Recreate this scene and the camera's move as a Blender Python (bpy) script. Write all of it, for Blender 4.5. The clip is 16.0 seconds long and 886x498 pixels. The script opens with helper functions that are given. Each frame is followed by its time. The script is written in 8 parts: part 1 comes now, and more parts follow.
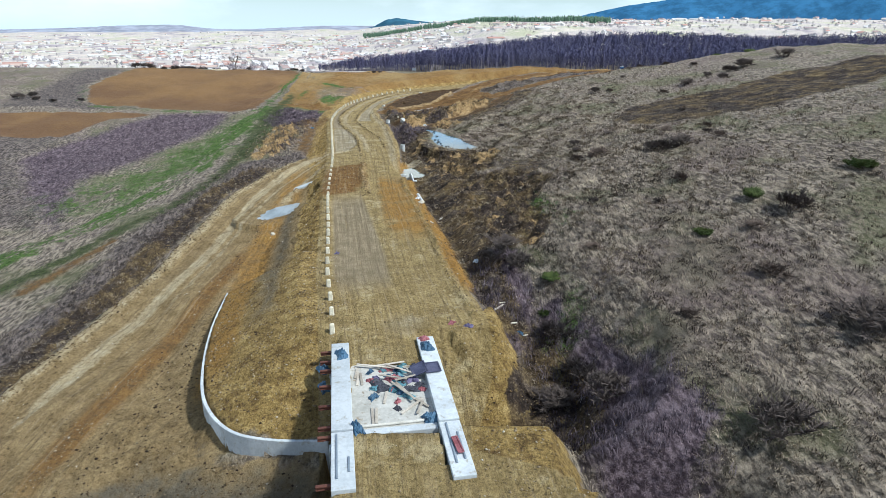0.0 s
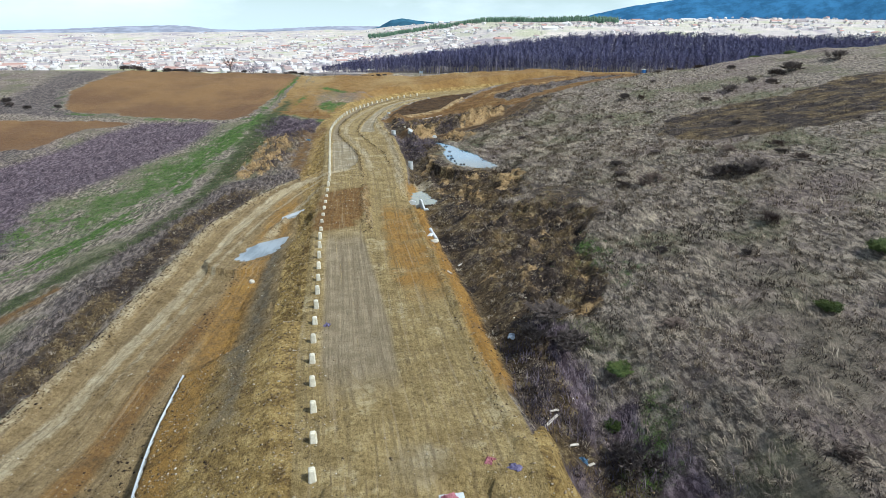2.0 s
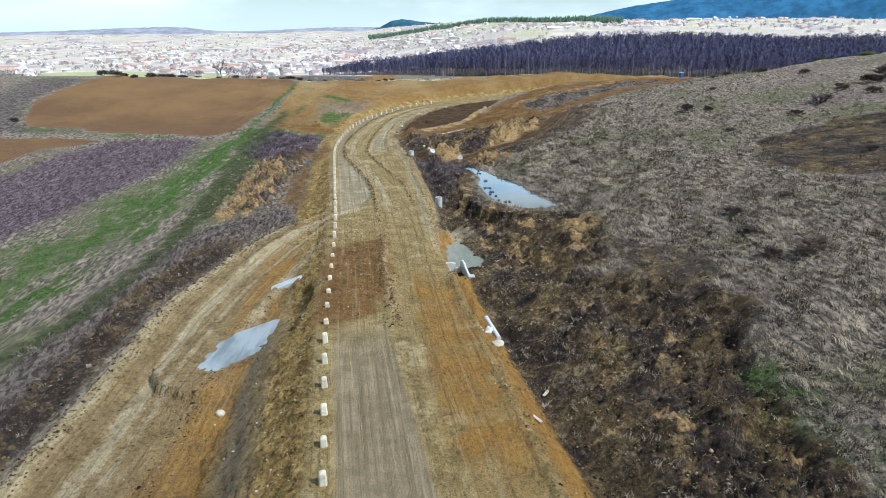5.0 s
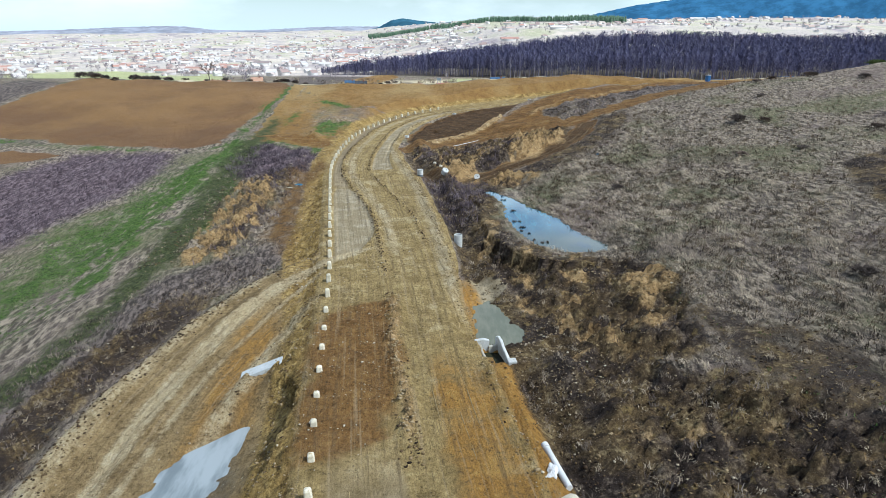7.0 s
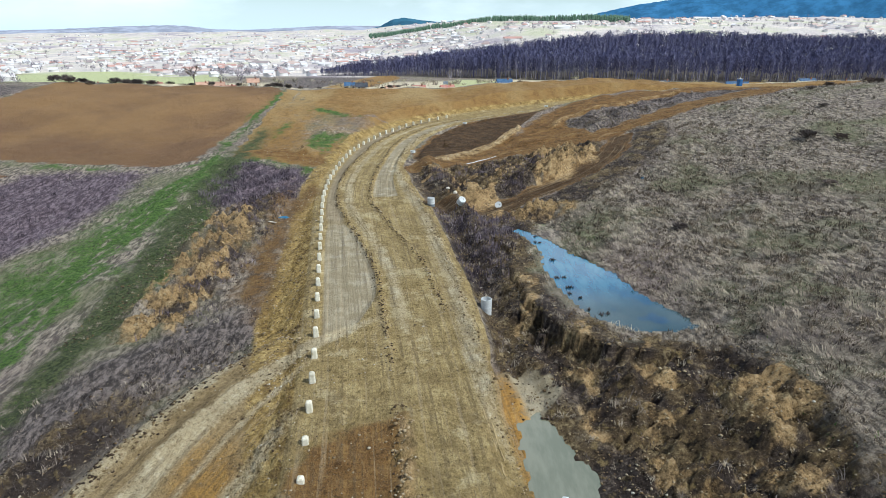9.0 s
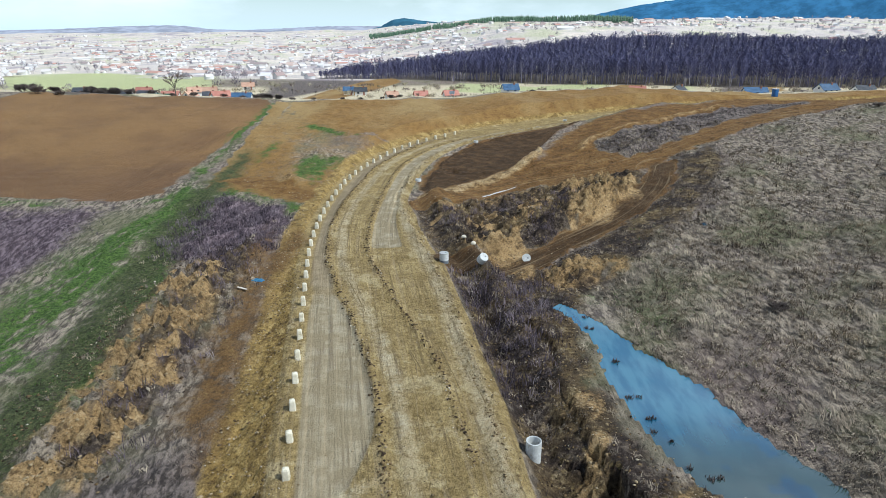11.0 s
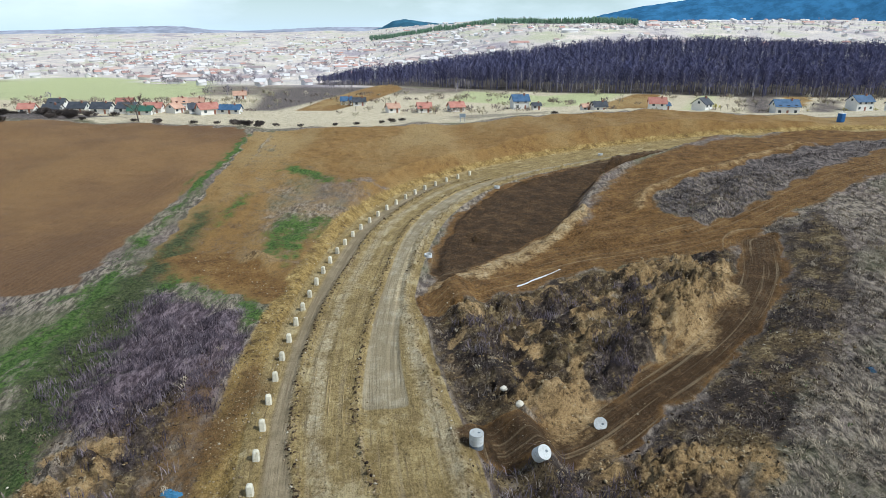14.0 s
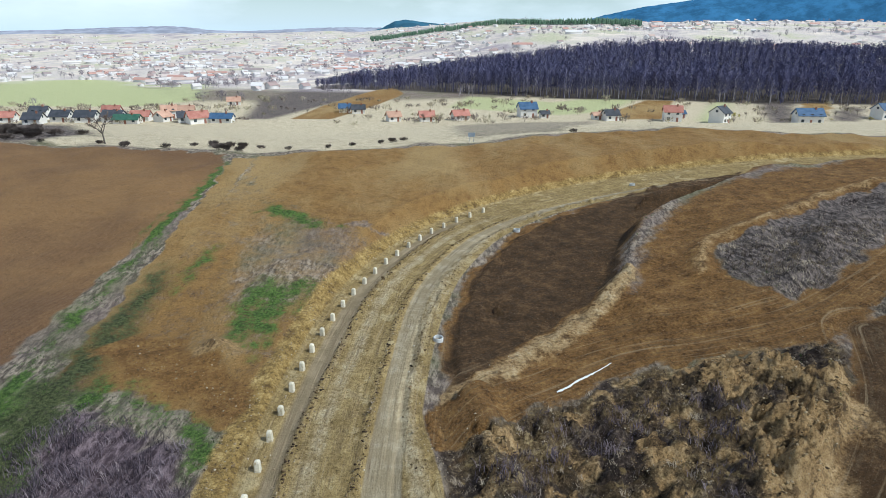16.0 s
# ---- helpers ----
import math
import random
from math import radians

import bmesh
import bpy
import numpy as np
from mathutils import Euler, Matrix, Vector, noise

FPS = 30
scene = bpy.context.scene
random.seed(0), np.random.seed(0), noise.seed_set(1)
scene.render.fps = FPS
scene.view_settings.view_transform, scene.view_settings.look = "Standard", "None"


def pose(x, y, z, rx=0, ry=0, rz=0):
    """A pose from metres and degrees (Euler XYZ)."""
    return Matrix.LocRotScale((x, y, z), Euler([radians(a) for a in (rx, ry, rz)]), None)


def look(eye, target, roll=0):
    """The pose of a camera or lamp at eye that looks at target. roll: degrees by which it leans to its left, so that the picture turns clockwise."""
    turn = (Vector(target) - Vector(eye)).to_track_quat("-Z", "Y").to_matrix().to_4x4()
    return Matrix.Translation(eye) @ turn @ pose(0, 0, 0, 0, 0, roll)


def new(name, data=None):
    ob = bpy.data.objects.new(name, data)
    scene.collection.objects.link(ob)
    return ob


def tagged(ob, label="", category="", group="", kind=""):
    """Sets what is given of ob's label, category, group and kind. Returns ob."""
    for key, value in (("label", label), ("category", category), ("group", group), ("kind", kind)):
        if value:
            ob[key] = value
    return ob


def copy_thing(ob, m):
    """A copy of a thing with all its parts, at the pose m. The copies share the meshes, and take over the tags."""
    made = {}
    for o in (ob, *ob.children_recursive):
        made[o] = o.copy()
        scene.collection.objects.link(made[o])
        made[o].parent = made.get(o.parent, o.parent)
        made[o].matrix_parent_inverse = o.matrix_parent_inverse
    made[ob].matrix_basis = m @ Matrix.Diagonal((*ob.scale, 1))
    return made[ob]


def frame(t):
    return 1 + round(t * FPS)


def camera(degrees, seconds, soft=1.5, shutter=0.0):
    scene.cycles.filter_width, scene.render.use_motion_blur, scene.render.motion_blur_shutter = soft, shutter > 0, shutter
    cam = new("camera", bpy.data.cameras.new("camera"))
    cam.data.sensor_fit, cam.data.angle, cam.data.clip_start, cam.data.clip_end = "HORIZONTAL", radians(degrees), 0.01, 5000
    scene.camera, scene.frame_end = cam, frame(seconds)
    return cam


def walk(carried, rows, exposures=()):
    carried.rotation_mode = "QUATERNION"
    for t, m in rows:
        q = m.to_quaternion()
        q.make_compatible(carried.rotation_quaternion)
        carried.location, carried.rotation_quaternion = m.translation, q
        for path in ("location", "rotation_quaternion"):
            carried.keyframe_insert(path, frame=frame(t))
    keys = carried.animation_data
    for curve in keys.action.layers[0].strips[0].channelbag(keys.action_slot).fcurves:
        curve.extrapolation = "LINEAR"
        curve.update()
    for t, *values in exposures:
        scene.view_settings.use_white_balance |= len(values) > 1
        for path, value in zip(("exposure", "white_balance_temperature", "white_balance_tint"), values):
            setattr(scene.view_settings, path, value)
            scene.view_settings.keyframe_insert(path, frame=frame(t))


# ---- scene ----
cam = camera(72.0, 16.0, soft=0.7)
ROWS = [
    (0.0, 0.000, 0.000, 25.200, 70.368, -0.096, -0.449),
    (0.5, -0.358, 4.505, 25.185, 70.381, -0.113, -0.247),
    (1.0, -0.746, 9.010, 25.166, 70.378, -0.112, -0.099),
    (1.5, -1.102, 13.501, 25.136, 70.381, -0.081, -0.024),
    (2.0, -1.582, 17.975, 25.123, 70.402, -0.061, -0.013),
    (2.5, -2.319, 22.399, 25.084, 70.446, 0.070, -0.019),
    (3.0, -3.332, 26.772, 25.049, 70.468, 0.171, -0.026),
    (3.5, -4.388, 31.131, 24.993, 70.468, 0.181, -0.025),
    (4.0, -5.352, 35.505, 24.932, 70.469, 0.171, -0.036),
    (6.5, -8.751, 57.487, 24.655, 70.450, 0.080, -0.061),
    (7.0, -9.279, 61.931, 24.667, 70.417, 0.070, -0.050),
    (7.5, -9.761, 66.419, 24.670, 70.415, 0.080, -0.029),
    (8.0, -10.259, 70.893, 24.686, 70.403, 0.050, -0.019),
    (8.5, -10.803, 75.379, 24.698, 70.390, 0.020, 0.001),
    (9.0, -11.272, 79.882, 24.718, 70.368, 0.040, 0.012),
    (11.5, -13.368, 102.367, 26.437, 70.387, -0.030, 0.031),
    (12.0, -13.729, 106.850, 26.939, 70.375, -0.040, 0.041),
    (12.5, -14.121, 111.333, 27.452, 70.386, -0.100, 0.039),
    (13.0, -14.467, 115.817, 27.970, 70.406, -0.070, 0.050),
    (13.5, -14.810, 120.329, 28.443, 70.437, -0.110, 0.070),
    (14.0, -15.137, 124.798, 28.916, 70.435, -0.110, 0.091),
    (14.5, -15.477, 129.252, 29.373, 70.422, -0.150, 0.111),
    (15.0, -15.817, 133.706, 29.829, 70.422, -0.090, 0.112),
    (15.5, -16.161, 138.176, 30.331, 70.420, -0.090, 0.133),
    (16.0, -16.485, 142.630, 30.774, 70.449, -0.160, 0.164),
]
walk(cam, [(t, pose(x, y, z, rx, ry, rz)) for t, x, y, z, rx, ry, rz in ROWS], [(0, 0.0, 5880, 3), (8.5, 0.0, 5880, 3), (12, -0.1, 5880, 3), (16, -0.2, 5880, 3)])

# ---------------------------------------------------------------- world, sun, exposure
SUN_UP, SUN_SIDE = radians(50), radians(112)      # height, and bearing clockwise from straight ahead
world = bpy.data.worlds.new("sky")
scene.world = world
world.use_nodes = True
wn, wl = world.node_tree.nodes, world.node_tree.links
wn.clear()
sky = wn.new("ShaderNodeTexSky")
sky.sky_type, sky.sun_disc = "NISHITA", False
sky.sun_elevation, sky.sun_rotation = SUN_UP, SUN_SIDE
sky.altitude, sky.air_density, sky.dust_density = 300, 1.0, 0.6
w_co = wn.new("ShaderNodeTexCoord")
w_map = wn.new("ShaderNodeMapping")
w_map.inputs["Scale"].default_value = (1.0, 1.0, 3.2)
w_noise = wn.new("ShaderNodeTexNoise")
w_noise.inputs["Scale"].default_value = 2.3
w_noise.inputs["Detail"].default_value = 7
w_noise.inputs["Roughness"].default_value = 0.55
w_ramp = wn.new("ShaderNodeValToRGB")
w_ramp.color_ramp.elements[0].position, w_ramp.color_ramp.elements[1].position = 0.42, 0.66
w_mix = wn.new("ShaderNodeMix")
w_mix.data_type = "RGBA"
w_mix.inputs["B"].default_value = (12.2, 12.5, 12.8, 1)
w_bg = wn.new("ShaderNodeBackground")
w_bg.inputs["Strength"].default_value = 0.116
w_out = wn.new("ShaderNodeOutputWorld")
wl.new(w_co.outputs["Generated"], w_map.inputs["Vector"])
wl.new(w_map.outputs["Vector"], w_noise.inputs["Vector"])
wl.new(w_noise.outputs["Fac"], w_ramp.inputs["Fac"])
w_bank = wn.new("ShaderNodeMapRange")      # the clouds thin out overhead
w_bank.interpolation_type = "SMOOTHSTEP"
w_bank.inputs["From Min"].default_value, w_bank.inputs["From Max"].default_value = 0.28, 0.55
w_bank.inputs["To Min"].default_value, w_bank.inputs["To Max"].default_value = 1.0, 0.35
w_cover = wn.new("ShaderNodeMath")
w_cover.operation = "MULTIPLY"
wl.new(w_ramp.outputs["Color"], w_cover.inputs[0])
wl.new(w_bank.outputs["Result"], w_cover.inputs[1])
wl.new(w_cover.outputs[0], w_mix.inputs["Factor"])
wl.new(sky.outputs["Color"], w_mix.inputs["A"])
# pale haze towards the horizon
w_sep = wn.new("ShaderNodeSeparateXYZ")
w_low = wn.new("ShaderNodeMapRange")
w_low.interpolation_type = "SMOOTHSTEP"
w_low.inputs["From Min"].default_value, w_low.inputs["From Max"].default_value = 0.10, -0.03
w_haze = wn.new("ShaderNodeMix")
w_haze.data_type = "RGBA"
w_haze.inputs["B"].default_value = (7.2, 8.8, 10.1, 1)
wl.new(w_co.outputs["Generated"], w_sep.inputs["Vector"])
wl.new(w_sep.outputs["Z"], w_low.inputs["Value"])
wl.new(w_sep.outputs["Z"], w_bank.inputs["Value"])
wl.new(w_low.outputs["Result"], w_haze.inputs["Factor"])
wl.new(w_mix.outputs["Result"], w_haze.inputs["A"])
wl.new(w_haze.outputs["Result"], w_bg.inputs["Color"])
wl.new(w_bg.outputs["Background"], w_out.inputs["Surface"])
sun = new("sun", bpy.data.lights.new("sun", "SUN"))
sun.data.energy, sun.data.angle, sun.data.color = 4.4, radians(4.0), (1.0, 0.96, 0.90)
sun.matrix_world = look((math.sin(SUN_SIDE) * 100, math.cos(SUN_SIDE) * 100, math.tan(SUN_UP) * 100), (0, 0, 0))


# ---------------------------------------------------------------- helpers for materials and meshes
def nodes_of(name):
    m = bpy.data.materials.new(name)
    m.use_nodes = True
    t = m.node_tree
    return m, t.nodes, t.links, t.nodes["Principled BSDF"]


def noise_node(n, l, vec, scale, detail=5, rough=0.6, stretch=None):
    t = n.new("ShaderNodeTexNoise")
    t.inputs["Scale"].default_value, t.inputs["Detail"].default_value, t.inputs["Roughness"].default_value = scale, detail, rough
    if stretch:
        mp = n.new("ShaderNodeMapping")
        mp.inputs["Scale"].default_value = stretch[0]
        mp.inputs["Rotation"].default_value = stretch[1]
        l.new(vec, mp.inputs["Vector"])
        vec = mp.outputs["Vector"]
    l.new(vec, t.inputs["Vector"])
    return t.outputs["Fac"]


def math_node(n, l, op, a, b=0.0, clamp=False):
    m = n.new("ShaderNodeMath")
    m.operation, m.use_clamp = op, clamp
    for i, v in enumerate((a, b)):
        if isinstance(v, (int, float)):
            m.inputs[i].default_value = v
        else:
            l.new(v, m.inputs[i])
    return m.outputs[0]


def mix_node(n, l, fac, a, b):
    m = n.new("ShaderNodeMix")
    m.data_type = "RGBA"
    for key, v in (("Factor", fac), ("A", a), ("B", b)):
        if isinstance(v, (int, float)):
            m.inputs[key].default_value = v
        elif isinstance(v, tuple):
            m.inputs[key].default_value = (*v, 1)
        else:
            l.new(v, m.inputs[key])
    return m.outputs["Result"]


def band(n, l, v, lo, hi):
    r = n.new("ShaderNodeMapRange")
    r.interpolation_type = "SMOOTHSTEP"
    r.inputs["From Min"].default_value, r.inputs["From Max"].default_value = lo, hi
    l.new(v, r.inputs["Value"])
    return r.outputs["Result"]


def plain_material(name, dark, light, scale=3.0, rough=0.85, bump=0.3, metal=0.0, vary=0.25, spec=0.3, grime=None):
    """A surface that varies between two colours at two scales, with fine relief and a shade of its own per object."""
    m, n, l, b = nodes_of(name)
    co = n.new("ShaderNodeNewGeometry").outputs["Position"]
    big, fine = noise_node(n, l, co, scale * 0.35, 3), noise_node(n, l, co, scale * 4, 6, 0.7)
    f = math_node(n, l, "ADD", math_node(n, l, "MULTIPLY", big, 0.55), math_node(n, l, "MULTIPLY", fine, 0.45))
    c = mix_node(n, l, band(n, l, f, 0.36, 0.64), dark, light)
    if grime:
        c = mix_node(n, l, band(n, l, noise_node(n, l, co, scale * 1.3, 6, 0.75), 0.54, 0.68), c, grime)
    info = n.new("ShaderNodeObjectInfo").outputs["Random"]
    hsv = n.new("ShaderNodeHueSaturation")
    l.new(math_node(n, l, "ADD", math_node(n, l, "MULTIPLY", info, vary), 1 - vary / 2), hsv.inputs["Value"])
    l.new(c, hsv.inputs["Color"])
    l.new(hsv.outputs["Color"], b.inputs["Base Color"])
    b.inputs["Roughness"].default_value, b.inputs["Metallic"].default_value = rough, metal
    b.inputs["Specular IOR Level"].default_value = spec
    bp = n.new("ShaderNodeBump")
    bp.inputs["Strength"].default_value, bp.inputs["Distance"].default_value = bump, 0.02
    l.new(fine, bp.inputs["Height"])
    l.new(bp.outputs["Normal"], b.inputs["Normal"])
    return m


def mesh_from(name, verts, faces, material=None, smooth=False):
    me = bpy.data.meshes.new(name)
    me.from_pydata([tuple(v) for v in verts], [], [tuple(f) for f in faces])
    if material:
        me.materials.append(material)
    if smooth:
        me.polygons.foreach_set("use_smooth", [True] * len(me.polygons))
    me.update()
    return me


def part(name, bm, material, parent, label=""):
    me = bpy.data.meshes.new(name)
    bm.to_mesh(me)
    bm.free()
    me.materials.append(material)
    ob = new(name, me)
    if parent is not None:
        ob.parent = parent
    return tagged(ob, label)


def thing(name, m, label, category, group="", kind=""):
    ob = new(name)
    ob.empty_display_size = 0.3
    ob.matrix_world = m
    return tagged(ob, label, category, group, kind)


def box(bm, x0, x1, y0, y1, z0, z1, bevel=0.0, m=None, segments=1):
    r = bmesh.ops.create_cube(bm, size=1.0, matrix=Matrix.LocRotScale(((x0 + x1) / 2, (y0 + y1) / 2, (z0 + z1) / 2), None, (x1 - x0, y1 - y0, z1 - z0)))
    vs = r["verts"]
    if bevel:
        es = list({e for v in vs for e in v.link_edges})
        q = bmesh.ops.bevel(bm, geom=es, offset=bevel, segments=segments, affect="EDGES", profile=0.5)
        vs = list({v for f in q["faces"] for v in f.verts} | {v for v in vs if v.is_valid})
    if m is not None:
        bmesh.ops.transform(bm, matrix=m, verts=vs)
    return vs


def tube(bm, a, b, r0, r1, sides=6, caps=True):
    a, b = Vector(a), Vector(b)
    q = (b - a).to_track_quat("Z", "Y").to_matrix()
    rings = []
    for c, r in ((a, r0), (b, r1)):
        rings.append([bm.verts.new(c + q @ Vector((math.cos(2 * math.pi * i / sides) * r, math.sin(2 * math.pi * i / sides) * r, 0))) for i in range(sides)])
    for i in range(sides):
        j = (i + 1) % sides
        bm.faces.new((rings[0][i], rings[0][j], rings[1][j], rings[1][i]))
    if caps:
        bm.faces.new(rings[1])
        bm.faces.new(rings[0][::-1])


def rough_up(bm, amount, scale, seed=0.0):
    for v in bm.verts:
        v.co += noise.noise_vector(v.co * scale + Vector((seed, seed * 2, -seed))) * amount

# ---------------------------------------------------------------- lie of the land
def ease(a, b, v):
    """0 below a, 1 above b, smooth between."""
    u = np.clip((v - a) / (b - a), 0, 1)
    return u * u * (3 - 2 * u)


def spline(points, step=1.0):
    """Catmull-Rom line through plan points, evenly sampled."""
    p = np.array(points, float)
    p = np.vstack([2 * p[0] - p[1], p, 2 * p[-1] - p[-2]])
    out = []
    for i in range(1, len(p) - 2):
        n = max(2, int(np.linalg.norm(p[i + 1] - p[i]) / step))
        u = np.linspace(0, 1, n, endpoint=False)[:, None]
        out.append(0.5 * (2 * p[i] + (p[i + 1] - p[i - 1]) * u
                          + (2 * p[i - 1] - 5 * p[i] + 4 * p[i + 1] - p[i + 2]) * u ** 2
                          + (3 * p[i] - p[i - 1] - 3 * p[i + 1] + p[i + 2]) * u ** 3))
    return np.vstack(out + [p[-2:-1]])


def along(line, x, y):
    """For each place: arc length of the nearest point of a line, and the signed offset to its right."""
    x, y = np.asarray(x, float).ravel(), np.asarray(y, float).ravel()
    a, b = line[:-1], line[1:]
    if len(line) < 150 and len(x) > 1000:
        (x0, y0), (x1, y1) = line.min(0) - 40, line.max(0) + 40
        box_in = (x > x0) & (x < x1) & (y > y0) & (y < y1)
        if not box_in.all():
            s_out, o_out = np.full(len(x), -50.0), np.full(len(x), 999.0)
            if box_in.any():
                s_out[box_in], o_out[box_in] = along(line, x[box_in], y[box_in])
            return s_out, o_out
    d = b - a
    ln = np.hypot(d[:, 0], d[:, 1])
    start = np.concatenate([[0], np.cumsum(ln)[:-1]])
    s_out, o_out = np.empty(len(x)), np.empty(len(x))
    mid = (a + b) / 2
    for i in range(0, len(x), 20000):
        px, py = x[i:i + 20000], y[i:i + 20000]
        k = np.argmin((px[:, None] - mid[None, :, 0]) ** 2 + (py[:, None] - mid[None, :, 1]) ** 2, axis=1)
        rx, ry = px - a[k, 0], py - a[k, 1]
        u = (rx * d[k, 0] + ry * d[k, 1]) / ln[k]
        s_out[i:i + 20000] = start[k] + u
        off = (rx * d[k, 1] - ry * d[k, 0]) / ln[k]
        past = np.maximum(0, np.maximum(-start[k] - u, 0) * (k == 0) + np.maximum(u - ln[k], 0) * (k == len(ln) - 1))
        o_out[i:i + 20000] = np.where(off < 0, -1, 1) * np.hypot(off, past)
    return s_out, o_out


def waves(x, y, size, seed, octaves=4):
    """Cheap smooth noise from summed turned sines, about -1 to 1."""
    r = np.random.RandomState(seed)
    out, amp, tot = 0, 1.0, 0
    for _ in range(octaves):
        for _ in range(3):
            a = r.uniform(0, 2 * math.pi)
            f = 2 * math.pi / size * r.uniform(0.7, 1.4)
            out = out + amp * np.sin((x * math.cos(a) + y * math.sin(a)) * f + r.uniform(0, 7)
                                     + 0.9 * np.sin((y * math.cos(a * 1.7) - x * math.sin(a * 1.7)) * f * 0.6 + r.uniform(0, 7)))
        tot += amp * 1.7
        size, amp = size / 2.1, amp * 0.5
    return out / tot


# the line of guard posts along the road's left edge, and the temporary track beside it
POSTS = spline([(1.0, -24), (-5.0, 20), (-8.9, 46), (-11.5, 59), (-13.7, 72.5), (-17, 92), (-20.3, 116.5), (-23, 132.7), (-25.6, 148), (-28, 163),
                (-28.9, 176), (-28.6, 190), (-26.9, 205), (-22.8, 217.3), (-16, 229), (-4, 240.5), (12, 249.5), (35, 256.5), (71, 262), (140, 268), (230, 268)])
TRACK = spline([(-37, 10), (-35, 32), (-33.6, 46), (-32, 60), (-31, 73), (-30.6, 86), (-29.8, 100), (-27, 111), (-22.5, 119), (-16, 126)])


S0 = 44.4      # arc length at which the road meets the works


def plain(x, y):
    """The natural land near the works, before anything was dug."""
    a = np.interp(y, [-60, 0, 20, 45, 60, 75, 92, 110, 140, 172, 208], [-5, -2.5, -1.2, 0.2, 1.2, 2.0, 2.3, 2.3, 1.6, 2.6, 5.0])
    b = np.interp(y, [0, 45, 65, 90, 140, 208], [0.12, 0.13, 0.175, 0.19, 0.17, 0.155])
    right = a + b * np.clip(x, -40, 105) + 0.03 * np.clip(x - 105, 0, 400)
    l = np.interp(y, [-60, 0, 30, 50, 64, 71, 80, 92, 107, 130, 150, 165, 178, 198, 215],
                  [-8, -7, -6.2, -5.6, -4.6, -3.9, -2.9, -1.8, -0.7, 0.4, 1.6, 2.8, 3.6, 4.6, 5.6])
    side = np.interp(y, [0, 70, 105, 146, 190], [0.07, 0.09, 0.11, 0.1, 0.01])
    left = l - side * np.clip(-36 - x, 0, 28) + np.interp(y, [60, 145, 190], [0.0, 0.05, 0.015]) * np.clip(-66 - x, 0, 60)
    w = ease(-26, 2, x)
    return left * (1 - w) + right * w


def land(x, y):
    """Plain near the works, over the crest, and down into the valley and up to the far hills."""
    x, y = np.asarray(x, float), np.asarray(y, float)
    yc = np.interp(x, [-400, -120, -55, -10, 15, 110, 300], [262, 262, 250, 272, 280, 280, 300])
    zc = np.interp(x, [-400, -120, -55, -35, -10, 15, 35, 60, 80, 110, 300], [11, 11, 10.2, 9.2, 8.6, 9.7, 10.6, 9.8, 8.9, 9.5, 16])
    y0 = 200.0
    near = plain(x, np.minimum(y, y0))
    u = np.clip((y - y0) / (yc - y0), 0, 1)
    z = near + (zc - near) * np.sin(u * math.pi / 2)
    # valley beyond the crest
    beyond = np.maximum(y - yc, 0)
    tilt = ease(0, 1, (x - np.interp(y, [450, 800, 1500, 3000], [-60, -95, -200, -500])) / np.interp(y, [450, 800, 1500, 3000], [250, 295, 380, 800]))
    vl = np.interp(y, [250, 430, 600, 800, 1200, 1900, 2800, 3600], [0, -8.5, -13, -21, -24, -16, 2, 16])
    vr = np.interp(y, [250, 440, 510, 620, 800, 1000, 1250, 1700, 2400, 3600], [0, -9.5, -8, -4.5, 3, 14, 32, 52, 66, 80])
    v = vl * (1 - tilt) + vr * tilt
    k = np.clip(beyond / 150, 0, 1)
    k = k * k * (3 - 2 * k) * 0.35 + k * 0.65
    z = np.where(beyond > 0, zc + (np.where(y < 430, -8.5, v) - zc) * k, z)
    z = z + ease(350, 900, y) * 3.0 * waves(x, y, 420, 5, 3) * ease(0, 200, y - 430)
    # slopes that climb behind the town
    bearing = np.degrees(np.arctan2(x, np.maximum(y, 1.0)))
    climb = np.interp(bearing, [-45, -34, -24, -18, -13, -9, -6, -4.4, -2.5, 2, 8], [0, 4, 5, 6, 9, 14, 20, 22, 16, 6, 0])
    z = z + climb * ease(1300, 3100, y) + ease(1000, 2200, y) * 7.0 * waves(x, y, 700, 6, 3)
    return z


def road_z(s):
    return np.interp(s, [0, 25, 53, 92, 115, 133, 160, 190, 213, 240, 285, 340],
                     [1.3, 1.5, 1.6, 1.9, 2.5, 2.8, 3.1, 3.6, 4.2, 5.0, 7.6, 8.4])


def road_w(s):
    """Width of the formation right of the posts."""
    return np.interp(s, [0, 6, 9.5, 14, 18, 22, 26, 50, 75, 100, 112, 137, 157, 165, 187, 207, 226, 262, 330],
                     [14, 14, 7.9, 8.4, 10.0, 12.2, 12.7, 13.0, 12.6, 12.5, 13.4, 13.6, 11.6, 10.1, 10.5, 9.6, 8.4, 7.5, 7.5])


def mound(x, y, cx, cy, rx, ry, turn, h):
    c, s = math.cos(turn), math.sin(turn)
    u, v = ((x - cx) * c + (y - cy) * s) / rx, ((y - cy) * c - (x - cx) * s) / ry
    return h * np.exp(-(u * u + v * v) * 1.6)


